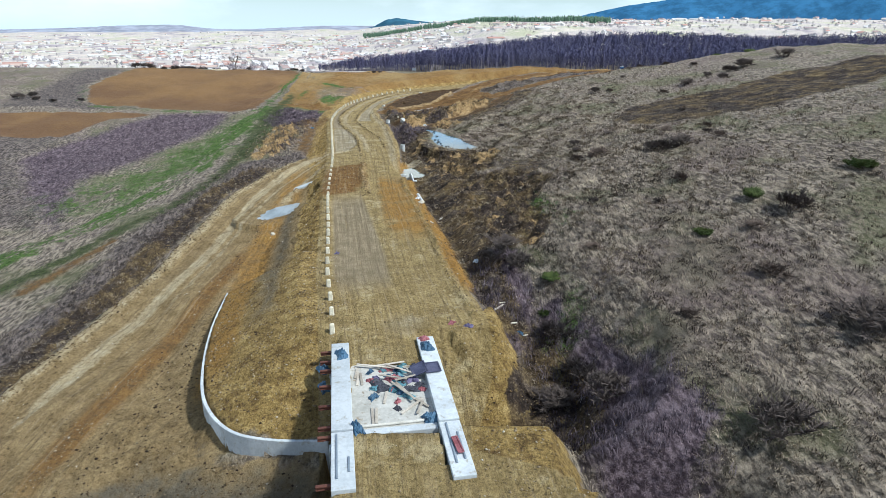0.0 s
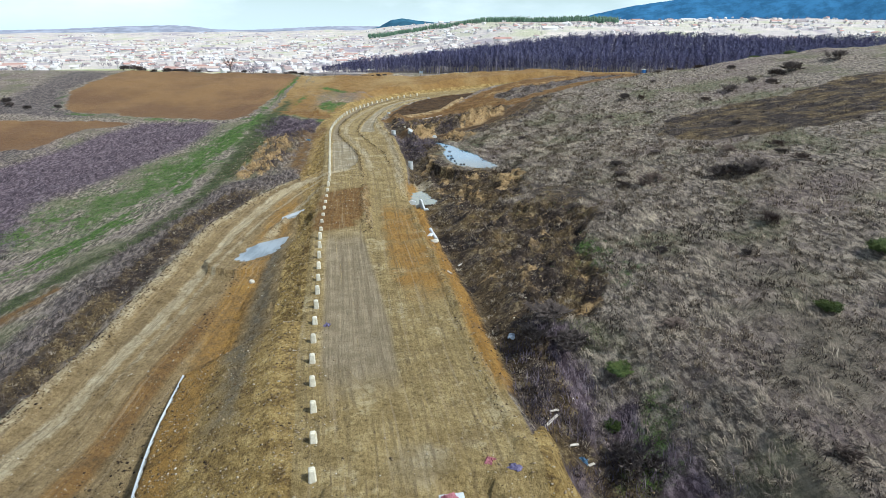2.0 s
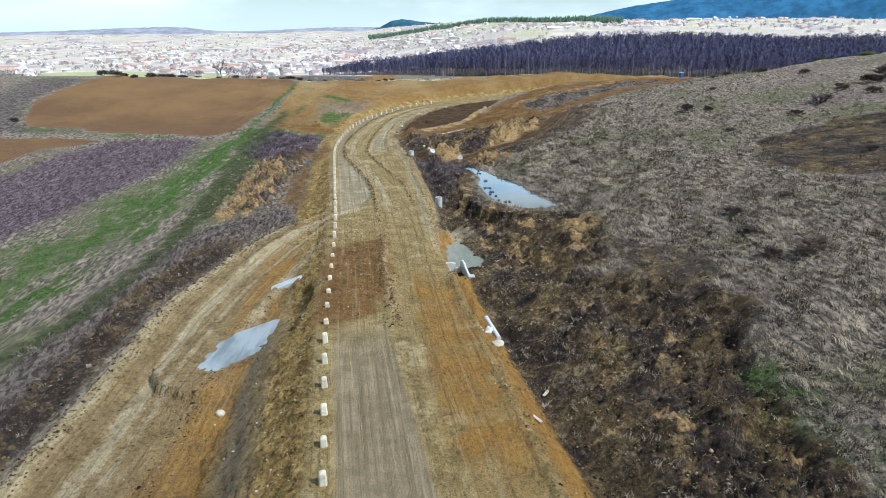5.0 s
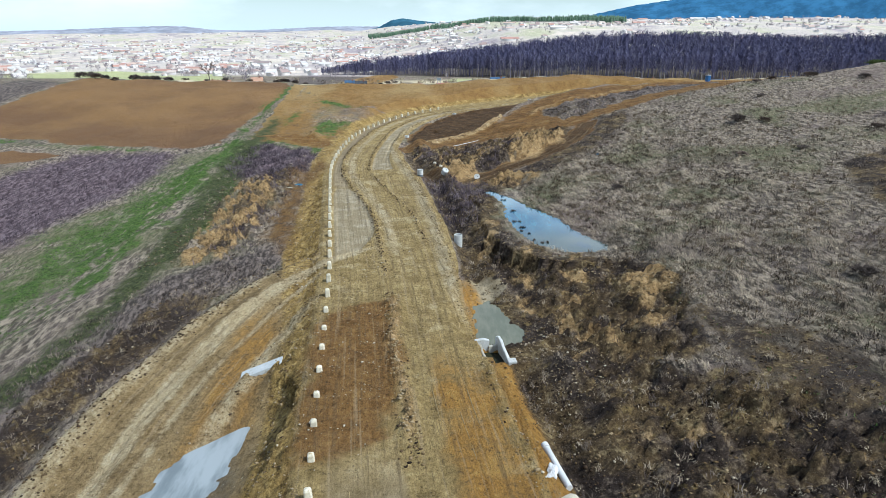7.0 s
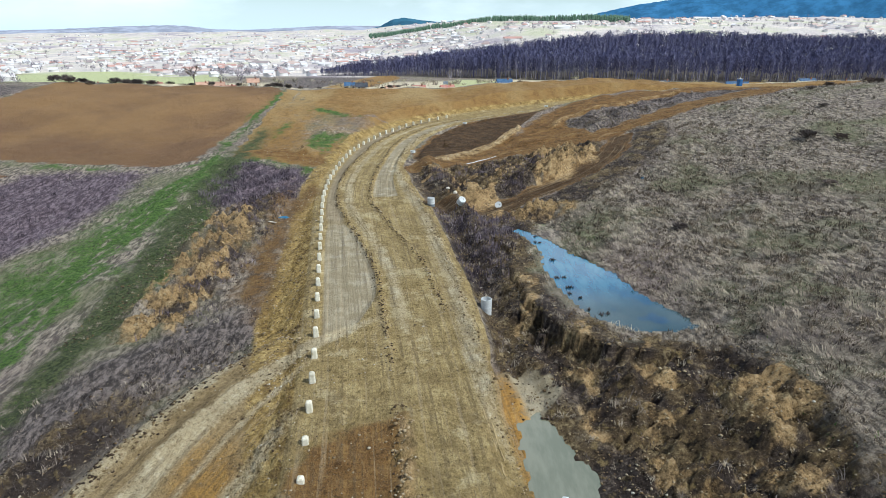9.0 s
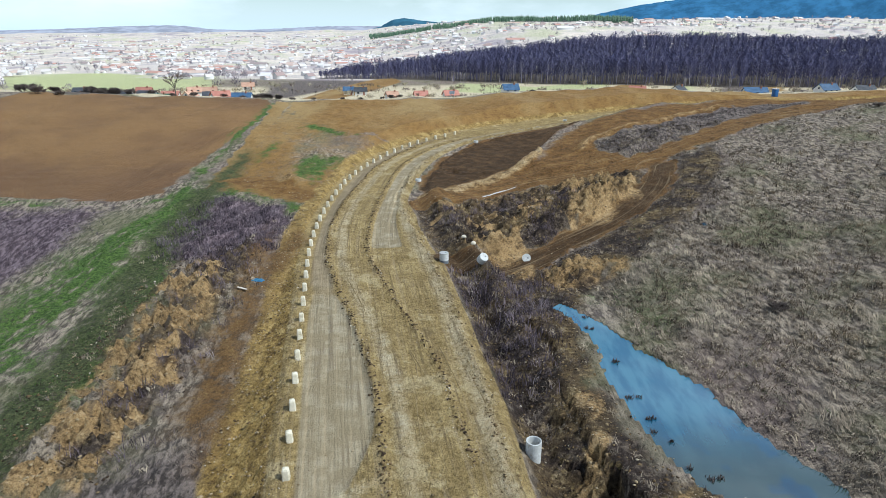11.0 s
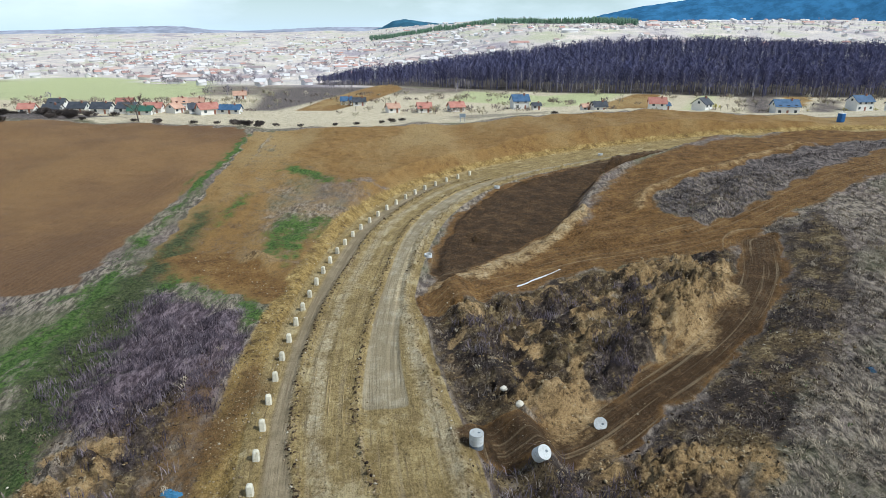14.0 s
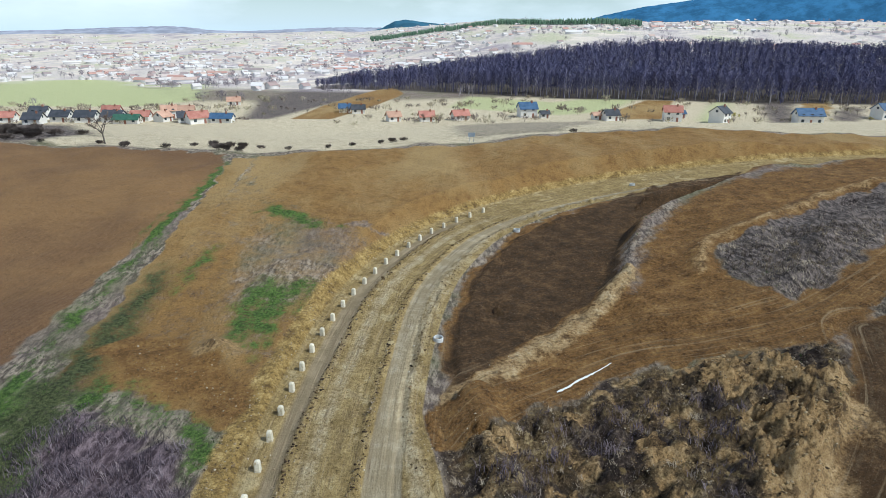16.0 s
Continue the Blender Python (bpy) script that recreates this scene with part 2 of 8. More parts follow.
def inside(points, x, y):
    """Signed distance to the edge of a plan shape, positive inside."""
    p = np.array(points, float)
    x, y = np.asarray(x, float), np.asarray(y, float)
    (x0, y0), (x1, y1) = p.min(0) - 32, p.max(0) + 32
    box_in = (x > x0) & (x < x1) & (y > y0) & (y < y1)
    if not box_in.all():
        out = np.full(x.shape, -32.0)
        if box_in.any():
            out[box_in] = inside(points, x[box_in], y[box_in])
        return out
    best, odd = np.full(x.shape, 1e9), np.zeros(x.shape, bool)
    for (x0, y0), (x1, y1) in zip(p, np.roll(p, -1, axis=0)):
        dx, dy = x1 - x0, y1 - y0
        u = np.clip(((x - x0) * dx + (y - y0) * dy) / (dx * dx + dy * dy), 0, 1)
        best = np.minimum(best, np.hypot(x - x0 - u * dx, y - y0 - u * dy))
        if dy:
            odd ^= ((y0 > y) != (y1 > y)) & (x < x0 + (y - y0) * dx / dy)
    return np.where(odd, best, -best)

# plan shapes of the worked ground
TOPSOIL = [(-1.5, 100), (3.5, 101.5), (9.2, 96), (14, 91), (16.6, 86), (14, 81), (13.3, 74), (13, 67.6), (11, 63), (7, 65), (3.9, 64.6), (2.6, 68), (1.5, 81), (-0.4, 94)]
HEAPS_SOUTH = [(-4, 119), (-3, 112), (-2, 103), (2, 97), (9, 100), (11.5, 110), (9.5, 119), (3, 121), (-1, 126), (-3, 137), (-6, 140), (-6, 128)]
HEAPS_NORTH = [(-15.5, 179.5), (-12.7, 181), (-7.4, 185), (-1.6, 188.4), (4.6, 188.4), (11, 189.4), (16.5, 189.6), (17, 186), (15, 181.5), (11.5, 177), (4.8, 171), (-2, 166), (-8, 163), (-13, 163), (-15, 171)]
SCAR = [(-37.6, 127), (-39, 143), (-40.5, 157), (-39, 165), (-35, 169), (-33.5, 160), (-33, 150), (-33, 139), (-33.5, 127)]
BRAMBLES = [(-46, 163), (-47, 177), (-43.5, 181.5), (-36, 178.5), (-32.5, 174), (-32.5, 163), (-37, 160)]
MOUNDS = [(-6.2, 164.5, 4.6, 3.4, 0.2, 2.2), (-2.0, 172.5, 6.0, 4.0, 0.5, 1.6), (6.0, 174.0, 4.8, 3.2, 0.5, 1.5), (2.5, 157.0, 5.0, 1.7, -0.12, 1.1), (-5.2, 158.8, 2.8, 1.2, 0.35, 0.8),
          (8.5, 112.5, 4.0, 3.0, 0.3, 1.0), (1.5, 116, 3.5, 2.5, 0.0, 0.9), (-1.8, 128, 1.6, 5.0, 0.1, 0.7), (6, 104, 5.0, 3.0, 0.5, 0.8), (11, 93, 5.0, 4.0, 0.0, 0.7),
          (-27.3, 113.5, 1.2, 7.0, -0.5, 0.7), (-38.5, 118, 3.5, 9.0, 0.1, 0.8), (-37, 148, 2.2, 9.0, 0.05, 0.9), (-36.5, 190.5, 2.6, 1.6, -0.4, 1.0), (10, 179, 4.0, 3.0, 0.6, 0.9),
          (20, 200, 3.2, 2.4, 0.6, 1.1), (25, 206.5, 4.0, 2.2, 0.6, 1.2), (33, 213, 5.0, 2.4, 0.5, 1.1), (44, 218.5, 6.0, 2.4, 0.4, 1.0)]
HAUL = spline([(-17.5, 180), (-15.5, 182), (-10.5, 185.6), (-4.8, 189.4), (0.8, 191.2), (8, 191.4), (18, 193.4), (29, 200), (46, 210), (70, 218), (120, 232)])
HAUL_LOWER = spline([(-13.5, 159.5), (-10.5, 159.7), (-5, 161.5), (0.7, 165.7), (6.5, 169.9), (12.5, 175.6), (17.2, 182.2), (20.5, 190)])
DARK_PLOT = [(-16.4, 185.5), (-15.6, 196.8), (-12.9, 209), (-5.2, 224.5), (7.5, 236.8), (22.8, 247), (42, 252.5), (28.5, 236.5), (17.4, 229.5), (9.6, 223), (5.0, 213), (3.0, 207), (-1.2, 201.4), (-6.8, 195.8), (-12.6, 189.4), (-16.0, 186.6)]
SAND_RIDGE = spline([(-16, 185.2), (-12.2, 188.2), (-6.1, 194.2), (-0.3, 200.0), (2.5, 203.6), (4.0, 206.0)])
WASTE = [(-8.5, 127), (-2.5, 131), (-1.5, 140), (-0.5, 148), (4, 155), (10, 160.5), (14, 166), (8, 167), (0, 160), (-11, 157), (-11.5, 148)]
EAST_WORKS = [(-16.5, 181), (-12.7, 182), (-7.4, 186.2), (-1.6, 189.6), (4.6, 189.4), (11, 190), (16, 188), (30, 200), (60, 213), (140, 234), (140, 262), (60, 257), (40, 253.5), (22, 248), (7, 238), (-6, 226), (-14, 210), (-16.8, 197)]
PLOT_WEST = [(-49.5, 184), (-49.5, 200), (-49, 225), (-49.5, 250), (-45, 234), (-29, 220), (-22, 222), (-23.5, 211), (-27, 190), (-29.5, 181), (-36, 182)]
SCRUB_EAST = [(13.6, 203), (14.2, 208), (17.4, 211.6), (22.6, 213.2), (28.2, 217.4), (33, 220.5), (38.9, 223.6), (43.4, 225), (56.7, 230.5), (66, 232), (60, 224), (46.9, 216), (40.5, 212), (33.5, 207.6), (27.4, 202.9), (21.6, 198.3), (17.3, 196.8), (14.4, 199.1)]
BERM_EAST = spline([(11.4, 203.6), (13.0, 208.4), (16.6, 212.6), (22.4, 214.6), (28.2, 218.6), (33, 221.7), (38.9, 224.9), (47, 227.6)])
DIRT_LANE = spline([(-46.8, 187), (-48.3, 198), (-48.6, 212), (-49.6, 228), (-51.2, 247)])
RED_PATCH = [(-18.0, 89), (-20.2, 110), (-13.9, 112.5), (-11.9, 101), (-12.6, 92)]
SCAR_CLAY = [(-39.4, 126), (-41.0, 138), (-41.6, 150), (-41.6, 159.0), (-38.5, 161.4), (-35.0, 155.3), (-33.6, 141), (-34.2, 126)]
CLAY_BAR = [(-7.7, 157.7), (-3.7, 160.6), (1.4, 159.4), (6.3, 158.6), (6.2, 155.5), (3.0, 154.6), (0.2, 153.6), (-2.1, 150.4), (-2.4, 153.6), (-3.2, 157.2)]
CLAY_LUMPS = [(0.2, 109.4), (3.0, 106.8), (5.8, 103.2), (4.6, 101.2), (0.6, 105)]
CLAY_HEAP = [(7.0, 113.4), (10.6, 117.4), (11.2, 109.6), (8.5, 108.0)]
PEBBLES = [(-2.1, 109.0), (0.7, 107.4), (3.5, 103.8), (3.6, 97.4), (0.6, 93.5), (-1.8, 95.5), (-3.0, 101.6), (-3.4, 105.9)]
VIOLET = [[(-60, 92), (-75.8, 109.4), (-91.2, 132.9), (-86.6, 152.3), (-82, 172), (-79.1, 177.4), (-60.2, 179.6), (-58.4, 165.8), (-67.4, 133.2), (-71, 117)],
          [(-11.9, 156.6), (-8.4, 157.2), (-3.0, 156.6), (-2.9, 151.2), (-4.0, 142), (-6.5, 134), (-9, 134), (-10.6, 148)],
          [(8.6, 37), (8.4, 46), (10, 56), (13.5, 52), (16.5, 42), (18, 33), (15, 27), (10.5, 29)],
          [(-12.5, 178.1), (-8.0, 181.9), (-3.6, 182.8), (1.1, 184.6), (-1.1, 180.2), (-8.6, 177.4)], [(3.6, 183.8), (6.4, 184.4), (2.8, 174.1), (0.5, 174.9)],
          [(-1.6, 172.6), (1.7, 171.4), (1.8, 167.2), (-1.5, 166.4)], [(-14.1, 176.5), (-11, 178), (-10.6, 172), (-12.1, 169.9)],
          [(4.0, 64.5), (8.6, 63.2), (9.6, 54.0), (8.8, 49.0), (5.0, 47.0), (4.2, 52)]]
SLOPE_WEST = [(-27.6, 131.5), (-31.0, 131), (-32.6, 141), (-32.8, 150), (-32.6, 159), (-31, 169), (-28.9, 167), (-30.0, 153)]
BRANCH = [(-48.6, 192.1), (-40.7, 191.4), (-33, 185.5), (-29.5, 179.8), (-33, 180), (-38.7, 183.3), (-45.2, 186.4), (-48.5, 188.5)]
BRANCH_SCRUB = [(-40.7, 215.3), (-37.0, 221.6), (-26.7, 216.1), (-28.3, 206.7), (-33, 199), (-38.5, 199)]
TAN_EDGE = spline([(2.8, 203), (5.2, 209.7), (10, 218), (16, 226), (25, 233), (38, 240), (54, 247)])


def ridge_a(s):
    """Offset of the crumbled ridge along the smooth left lane."""
    return np.interp(s, [85, 109, 116, 123, 132, 140, 151, 162, 175, 215], [5.6, 5.5, 5.5, 4.8, 3.2, 2.1, 1.75, 1.9, 2.5, 2.2])


def ridge_b(s):
    """Offset of the ridge along the grey lane on the right."""
    return np.interp(s, [108, 118, 129, 142, 151, 167, 174, 190, 215], [10.8, 10.3, 8.3, 6.3, 6.5, 6.9, 6.9, 6.6, 5.8])

YARD = [(-30, 26), (-9, 28), (-9.5, 35.2), (-15, 36), (-20, 39.5), (-25.5, 47), (-28, 40)]
SILT = [(-7.6, 119.5), (-6.8, 113.2), (-4.8, 113.2), (-3.4, 116.2), (-4.4, 119.6)]


def clod_ridge(s, d):
    """Where a grader left a ridge of clods along the red patch."""
    return np.exp(-((d - 5.7 - 0.3 * np.sin(s / 2.3)) / 0.7) ** 2) * ease(70, 74, s) * ease(95, 91, s)


CLAY_GOLD = [(3.0, 188.4), (11.0, 189.2), (15.2, 181.9), (13.6, 178.6), (10.2, 176.8), (4.7, 172.6), (3.0, 174.5), (5.3, 182.9)]
CLAY_TOP = [(-5.4, 185.6), (-0.8, 186.6), (-1.4, 183.6), (-5.3, 183.2)]
MEADOW = [(-290, 505), (-470, 720), (-480, 850), (-400, 890), (-258, 680), (-180, 535), (-195, 505)]
HAUL_SIDE = [(-3, 158.6), (3, 164), (9, 169.3), (15, 175.6), (19.6, 183), (23.5, 191.5), (31, 197), (28, 186), (22, 175), (15, 166), (7, 160)]
CONE = [(0.6, 51), (5, 50.5), (6.8, 48), (6.6, 44), (5.4, 41), (3.6, 38.6), (0.6, 38.2)]
SHOULDER = [(0.6, 22), (8.4, 22), (8.9, 31), (7.6, 33.8), (5, 34.6), (0.6, 34.6)]

WALL_LINE = spline([(-8.0, 37.0), (-12.4, 37.3), (-15.8, 38.6), (-18.9, 42.4), (-21.2, 48.5), (-23.0, 56), (-24.2, 64.4)], 0.7)
WALL_TOP = -3.0
WALL_FILL = [(-8.0, 37.0), (-12.4, 37.3), (-15.8, 38.6), (-18.9, 42.4), (-21.2, 48.5), (-23.0, 56), (-24.2, 64.4), (-11, 66), (-6, 37)]
GULLY = spline([(-70, 26), (-40, 31), (-22, 34), (-3, 36.5), (6, 38.5), (10, 45), (9, 53), (5.5, 60)])
POND = [(0.2, 143.6), (-1.6, 146.5), (-2.9, 148.2), (-3.0, 146.6), (-1.7, 144.2), (-0.9, 140), (-1.4, 136), (-0.6, 129.3), (0.9, 124.6), (3.0, 122.4), (5.9, 121.8), (9.0, 122.8), (7.6, 125.8), (5.9, 129.2), (4.8, 134.2), (2.0, 139.2)]
POND_Z = 2.95
DITCH_POOL = [(-6.5, 113.2), (-6.3, 106.6), (-4.6, 105.8), (-2.5, 106.6), (-2.5, 108.6), (-3.5, 110.4), (-4.2, 112.8), (-5.1, 114.4)]
DITCH_POOL_Z = 0.75
MUD_POOL = [(-27.6, 89.5), (-27.2, 93.2), (-26.4, 95.6), (-24.2, 98.0), (-23.2, 98.4), (-22.9, 97.0), (-23.0, 94.6), (-23.4, 92.0), (-24.6, 90.2), (-26, 88.8)]
MUD_POOL_Z = -1.75


def height(x, y):
    shape = np.shape(x)
    x, y = np.asarray(x, float).ravel(), np.asarray(y, float).ravel()
    z = land(x, y)
    near = (y > -30) & (y < 300) & (x > -130) & (x < 200)
    X, Y, Z = x[near], y[near], z[near]
    s, d = along(POSTS, X, Y)
    s = s - S0
    zr, w = road_z(s), road_w(s)
    ts, td = along(TRACK, X, Y)
    tz = np.interp(ts, [0, 22, 36, 50, 63, 77, 91, 102, 112, 119], [-6.8, -6.0, -5.3, -4.3, -3.3, -2.3, -1.2, 0.2, 1.5, 2.3])
    # the temporary track, with a bank along its outer side
    k = ease(7.0, 3.2, np.abs(td)) * ease(122, 112, ts)
    Z = Z * (1 - k) + tz * k
    Z = Z + (0.6 + 0.2 * waves(X, Y, 5, 3, 3)) * np.exp(-((td + 4.3) / 0.8) ** 2) * ease(112, 98, ts)
    Z = Z + (0.75 + 0.3 * waves(X, Y, 3, 4, 3)) * np.exp(-((td - 4.9) / 0.9) ** 2) * ease(74, 82, ts) * ease(112, 104, ts)
    # rutted wheel lines and rough verges of the track
    rut = ease(3.4, 2.6, np.abs(td)) * ease(122, 112, ts)
    Z = Z - 0.10 * rut * (np.exp(-((td - 1.0) / 0.35) ** 2) + np.exp(-((td + 0.9) / 0.35) ** 2))
    # rough tipped verge outside the track
    verge = ease(5.0, 6.5, -td) * ease(15.0, 11.0, -td) * ease(20, 34, ts) * ease(126, 116, ts)
    yard = np.clip(0.5 + inside(YARD, X, Y) / 3, 0, 1)
    Z = Z + yard * (0.35 * np.abs(waves(X, Y, 2.2, 45, 3)) - 0.1)
    Z = Z + verge * (0.6 * np.abs(waves(X, Y, 2.8, 44, 3)) - 0.15)
    # natural unevenness, clods where soil was tipped
    Z = Z + 0.16 * waves(X, Y, 7, 11, 4) + 0.35 * waves(X, Y, 26, 12, 2)
    spoil = np.maximum.reduce([np.clip(0.5 + inside(p, X, Y) / 3, 0, 1) for p in (TOPSOIL, HEAPS_SOUTH, HEAPS_NORTH, SCAR)])
    lumps = np.abs(waves(X, Y, 4.2, 21, 4))
    Z = Z + spoil * (0.95 * lumps + 0.55 * np.abs(waves(X, Y, 1.7, 22, 3)) - 0.4)
    dug = np.maximum.reduce([np.clip(inside(p, X, Y) / 1.4, 0, 1) for p in (TOPSOIL, HEAPS_SOUTH)])
    Z = Z - 0.75 * dug
    clay = np.maximum.reduce([np.clip(0.5 + inside(p, X, Y) / 2, 0, 1) for p in (CLAY_BAR, CLAY_GOLD, SCAR_CLAY, CLAY_LUMPS)])
    Z = Z + clay * (1.15 * np.abs(waves(X, Y, 2.6, 26, 3)) - 0.3)
    brush = np.clip(0.5 + inside(BRAMBLES, X, Y) / 3, 0, 1)
    Z = Z + brush * 0.5 * waves(X, Y, 9, 23, 3)
    for m in MOUNDS:
        Z = Z + mound(X, Y, *m) * (1 + 0.35 * waves(X, Y, 3.0, 24, 4))
    # cut spoil edges, haul roads pressed flat
    hs, hd = along(HAUL, X, Y)
    flat = ease(5.0, 2.4, np.abs(hd)) * ease(8, 14, hs)
    low = land(X, Y) - 0.25
    Z = Z * (1 - flat) + low * flat + 0.05 * flat * np.sin(hd * 5.5)
    hs, hd = along(HAUL_LOWER, X, Y)
    flat = ease(3.6, 2.0, np.abs(hd))
    Z = Z * (1 - flat) + (low - 0.15) * flat + 0.05 * flat * np.sin(hd * 5.5)
    # the stripped dark plot inside the bend lies below the road and the sand ridge
    plot = np.clip(0.5 + inside(DARK_PLOT, X, Y) / 2.4, 0, 1)
    Z = Z * (1 - plot) + (np.minimum(Z, np.interp(Y, [183, 200, 225, 255], [3.2, 3.6, 4.4, 6.4])) + 0.06 * waves(X, Y, 3, 25, 3)) * plot
    rs, rd = along(SAND_RIDGE, X, Y)
    Z = Z + np.interp(rs, [-1, 4, 20, 29, 33], [0, 0.15, 0.5, 0.95, 0]) * np.exp(-(rd / 1.1) ** 2) * (1 + 0.4 * waves(X, Y, 3, 39, 3))
    bs, bd = along(BERM_EAST, X, Y)
    Z = Z + 0.55 * np.exp(-(bd / 1.1) ** 2) * (1 + 0.4 * waves(X, Y, 3, 46, 3))
    # embankment on the left, level formation, ditch on the right
    fill = zr - np.maximum(0, -d - 0.9) / 1.6 + 0.07 * waves(X, Y, 1.6, 31, 3) + 0.42 * (np.abs(waves(X, Y, 1.6, 42, 3)) - 0.3) * ease(0.3, 1.6, -d)
    bank = np.maximum(Z, fill)
    cut = np.minimum(np.maximum(Z, zr), zr + np.maximum(0, -d - 0.9) / 1.2)
    left = np.where(Z < zr, bank, cut)
    deep = np.interp(s, [0, 24, 30, 60, 75, 100, 125, 150, 165, 185, 210], [4.5, 4.5, 1.2, 1.4, 1.6, 1.5, 0.9, 0.6, 0.3, 0.2, 0.2])
    e = d - w + 0.35 * waves(X, Y, 9, 32, 3)
    foot = np.interp(s, [0, 22, 30, 210], [5.0, 5.0, 2.4, 2.4])
    ditch = zr - deep * ease(0, 1, e / foot) + np.maximum(0, e - foot) * np.interp(s, [0, 24, 30], [0.42, 0.42, 0.65])
    reach = np.interp(s, [0, 24, 30], [7, 7, 4.2])
    away = ease(0, 1, (e - reach) / np.interp(s, [0, 24, 30], [5, 5, 3.2]))
    right = np.where(Z > zr - deep, np.minimum(ditch, Z), ditch)
    right = right * (1 - away) + Z * away
    # crowned, rutted surface of the formation
    ruts = 0.035 * waves(X, Y, 6, 33, 3) - 0.06 * sum(np.exp(-((d - c - 0.25 * np.sin(s / 17 + c)) / 0.22) ** 2) for c in (2.2, 3.5, 6.0, 7.5, 9.2)) - 0.07 * ease(96, 104, s) * sum(np.exp(-((d - ridge_a(s) - c - 0.2 * np.sin(s / 7 + c * 3)) / 0.3) ** 2) for c in (0.9, 1.9, 3.1))
    ruts = ruts + 0.24 * np.exp(-((e + 0.5) / 0.45) ** 2) * (1 + 0.9 * waves(X, Y, 2, 34, 2))
    ridge = np.exp(-((d - ridge_a(s)) / 0.28) ** 2) + np.exp(-((d - ridge_b(s)) / 0.28) ** 2) * ease(104, 112, s)
    ruts = ruts + 0.26 * ridge * ease(96, 104, s) * ease(222, 205, s) * (0.8 + 0.7 * waves(X, Y, 1.4, 35, 2))
    patch = np.clip(0.5 + inside(RED_PATCH, X, Y) / 1.5, 0, 1)
    ruts = ruts + patch * (0.10 * waves(X, Y, 1.4, 36, 3))
    ruts = ruts + clod_ridge(s, d) * 0.55 * (0.35 + 1.1 * np.abs(waves(X, Y, 1.8, 43, 3)))
    Zn = np.where(d < 0, left, np.where(e < 0, zr + ruts, right))
    Z = Zn
    # fill held by the curved wall beside the bridge
    held = inside(WALL_FILL, X, Y)
    ws, wd = along(WALL_LINE, X, Y)
    cone = WALL_TOP - 0.1 + 0.52 * np.abs(wd)
    Z = np.where((held > 0) & (d < 0.5), np.minimum(cone, zr) + 0.05 * waves(X, Y, 1.6, 31, 3), Z)
    # gully that the bridge crosses
    gs, gd = along(GULLY, X, Y)
    gz = np.interp(gs, [0, 30, 48, 66, 76, 84, 92, 100], [-8, -7.2, -6.6, -6.0, -5.6, -3.6, -1.2, 1.2])
    carve = gz + np.maximum(0, np.abs(gd) - 1.8) * np.interp(gs, [48, 60, 80, 100], [0.35, 1.0, 0.9, 0.6]) + 0.15 * waves(X, Y, 2.5, 37, 3)
    keep = (held > 0) | ((d > 0.3) & (d < 6.9) & (np.abs(Y - 36.6) > 4.2))
    Z = np.where(keep, Z, np.minimum(Z, np.where((gs > 0) & (gs < 101), carve, 99)))
    # golden fill cone behind the abutment and the shoulder before it
    cone = 1.45 - np.hypot(np.maximum(0, X - 4.9) * 1.6, np.maximum(0, 46.8 - Y) * 0.82) - 0.25 * np.abs(waves(X, Y, 2.2, 40, 3)) * (Y < 47)
    Z = np.where((X > 0.7) & (Y > 37) & (Y < 51), np.maximum(Z, cone), Z)
    shoulder = 1.4 - np.hypot(np.maximum(0, X - 7.0) * 1.3, np.maximum(0, Y - 33.0) * 1.5)
    Z = np.where((X > 0.7) & (Y > 20) & (Y < 37), np.maximum(Z, shoulder), Z)
    # ground along the foot of the wall
    front = WALL_TOP - np.interp(ws, [0, 3, 8, 14, 20, 32], [0.75, 1.0, 1.7, 2.1, 1.9, 1.0]) + 0.1 * waves(X, Y, 2.0, 41, 3)
    Z = np.where((held <= 0) & (np.abs(wd) < 5) & (ws > 0.1) & (X < -8.2), np.maximum(Z, front - 0.3 * np.maximum(0, np.abs(wd) - 0.5)), Z)
    # water lies in hollows
    for p, level in ((POND, POND_Z), (DITCH_POOL, DITCH_POOL_Z), (MUD_POOL, MUD_POOL_Z)):
        r = inside(p, X, Y) + 0.25 * waves(X, Y, 1.7, 38, 3)
        rim = level - 0.05 + np.where(r > 0, -0.25 * np.minimum(r, 1.5), -0.35 * r)
        Z = np.where(r > 0, np.minimum(Z, rim), np.where(r > -3.5, np.minimum(Z, np.maximum(rim, level + 0.03) + 0.25 * ease(-1.0, -3.5, r) * 3), Z))
        Z = np.where((r <= 0) & (r > -3.5), np.maximum(Z, level + 0.04 - 0.02 * r), Z)
    # pit of the culvert inlet
    Z = np.minimum(Z, -0.1 + 2.6 * np.hypot(np.maximum(np.abs(X + 5.15) - 0.7, 0), np.maximum(np.abs(Y - 103.9) - 1.15, 0)))
    z[near] = Z
    return z.reshape(shape)

# ---------------------------------------------------------------- ground: one sheet to the horizon
def stretch(stops):
    """Grid lines from (from, to, step at from, step at to) runs."""
    out = []
    for a, b, s0, s1 in stops:
        v = a
        while v < b - 1e-6:
            out.append(v)
            v += s0 + (s1 - s0) * (v - a) / (b - a)
    return np.array(out + [stops[-1][1]])


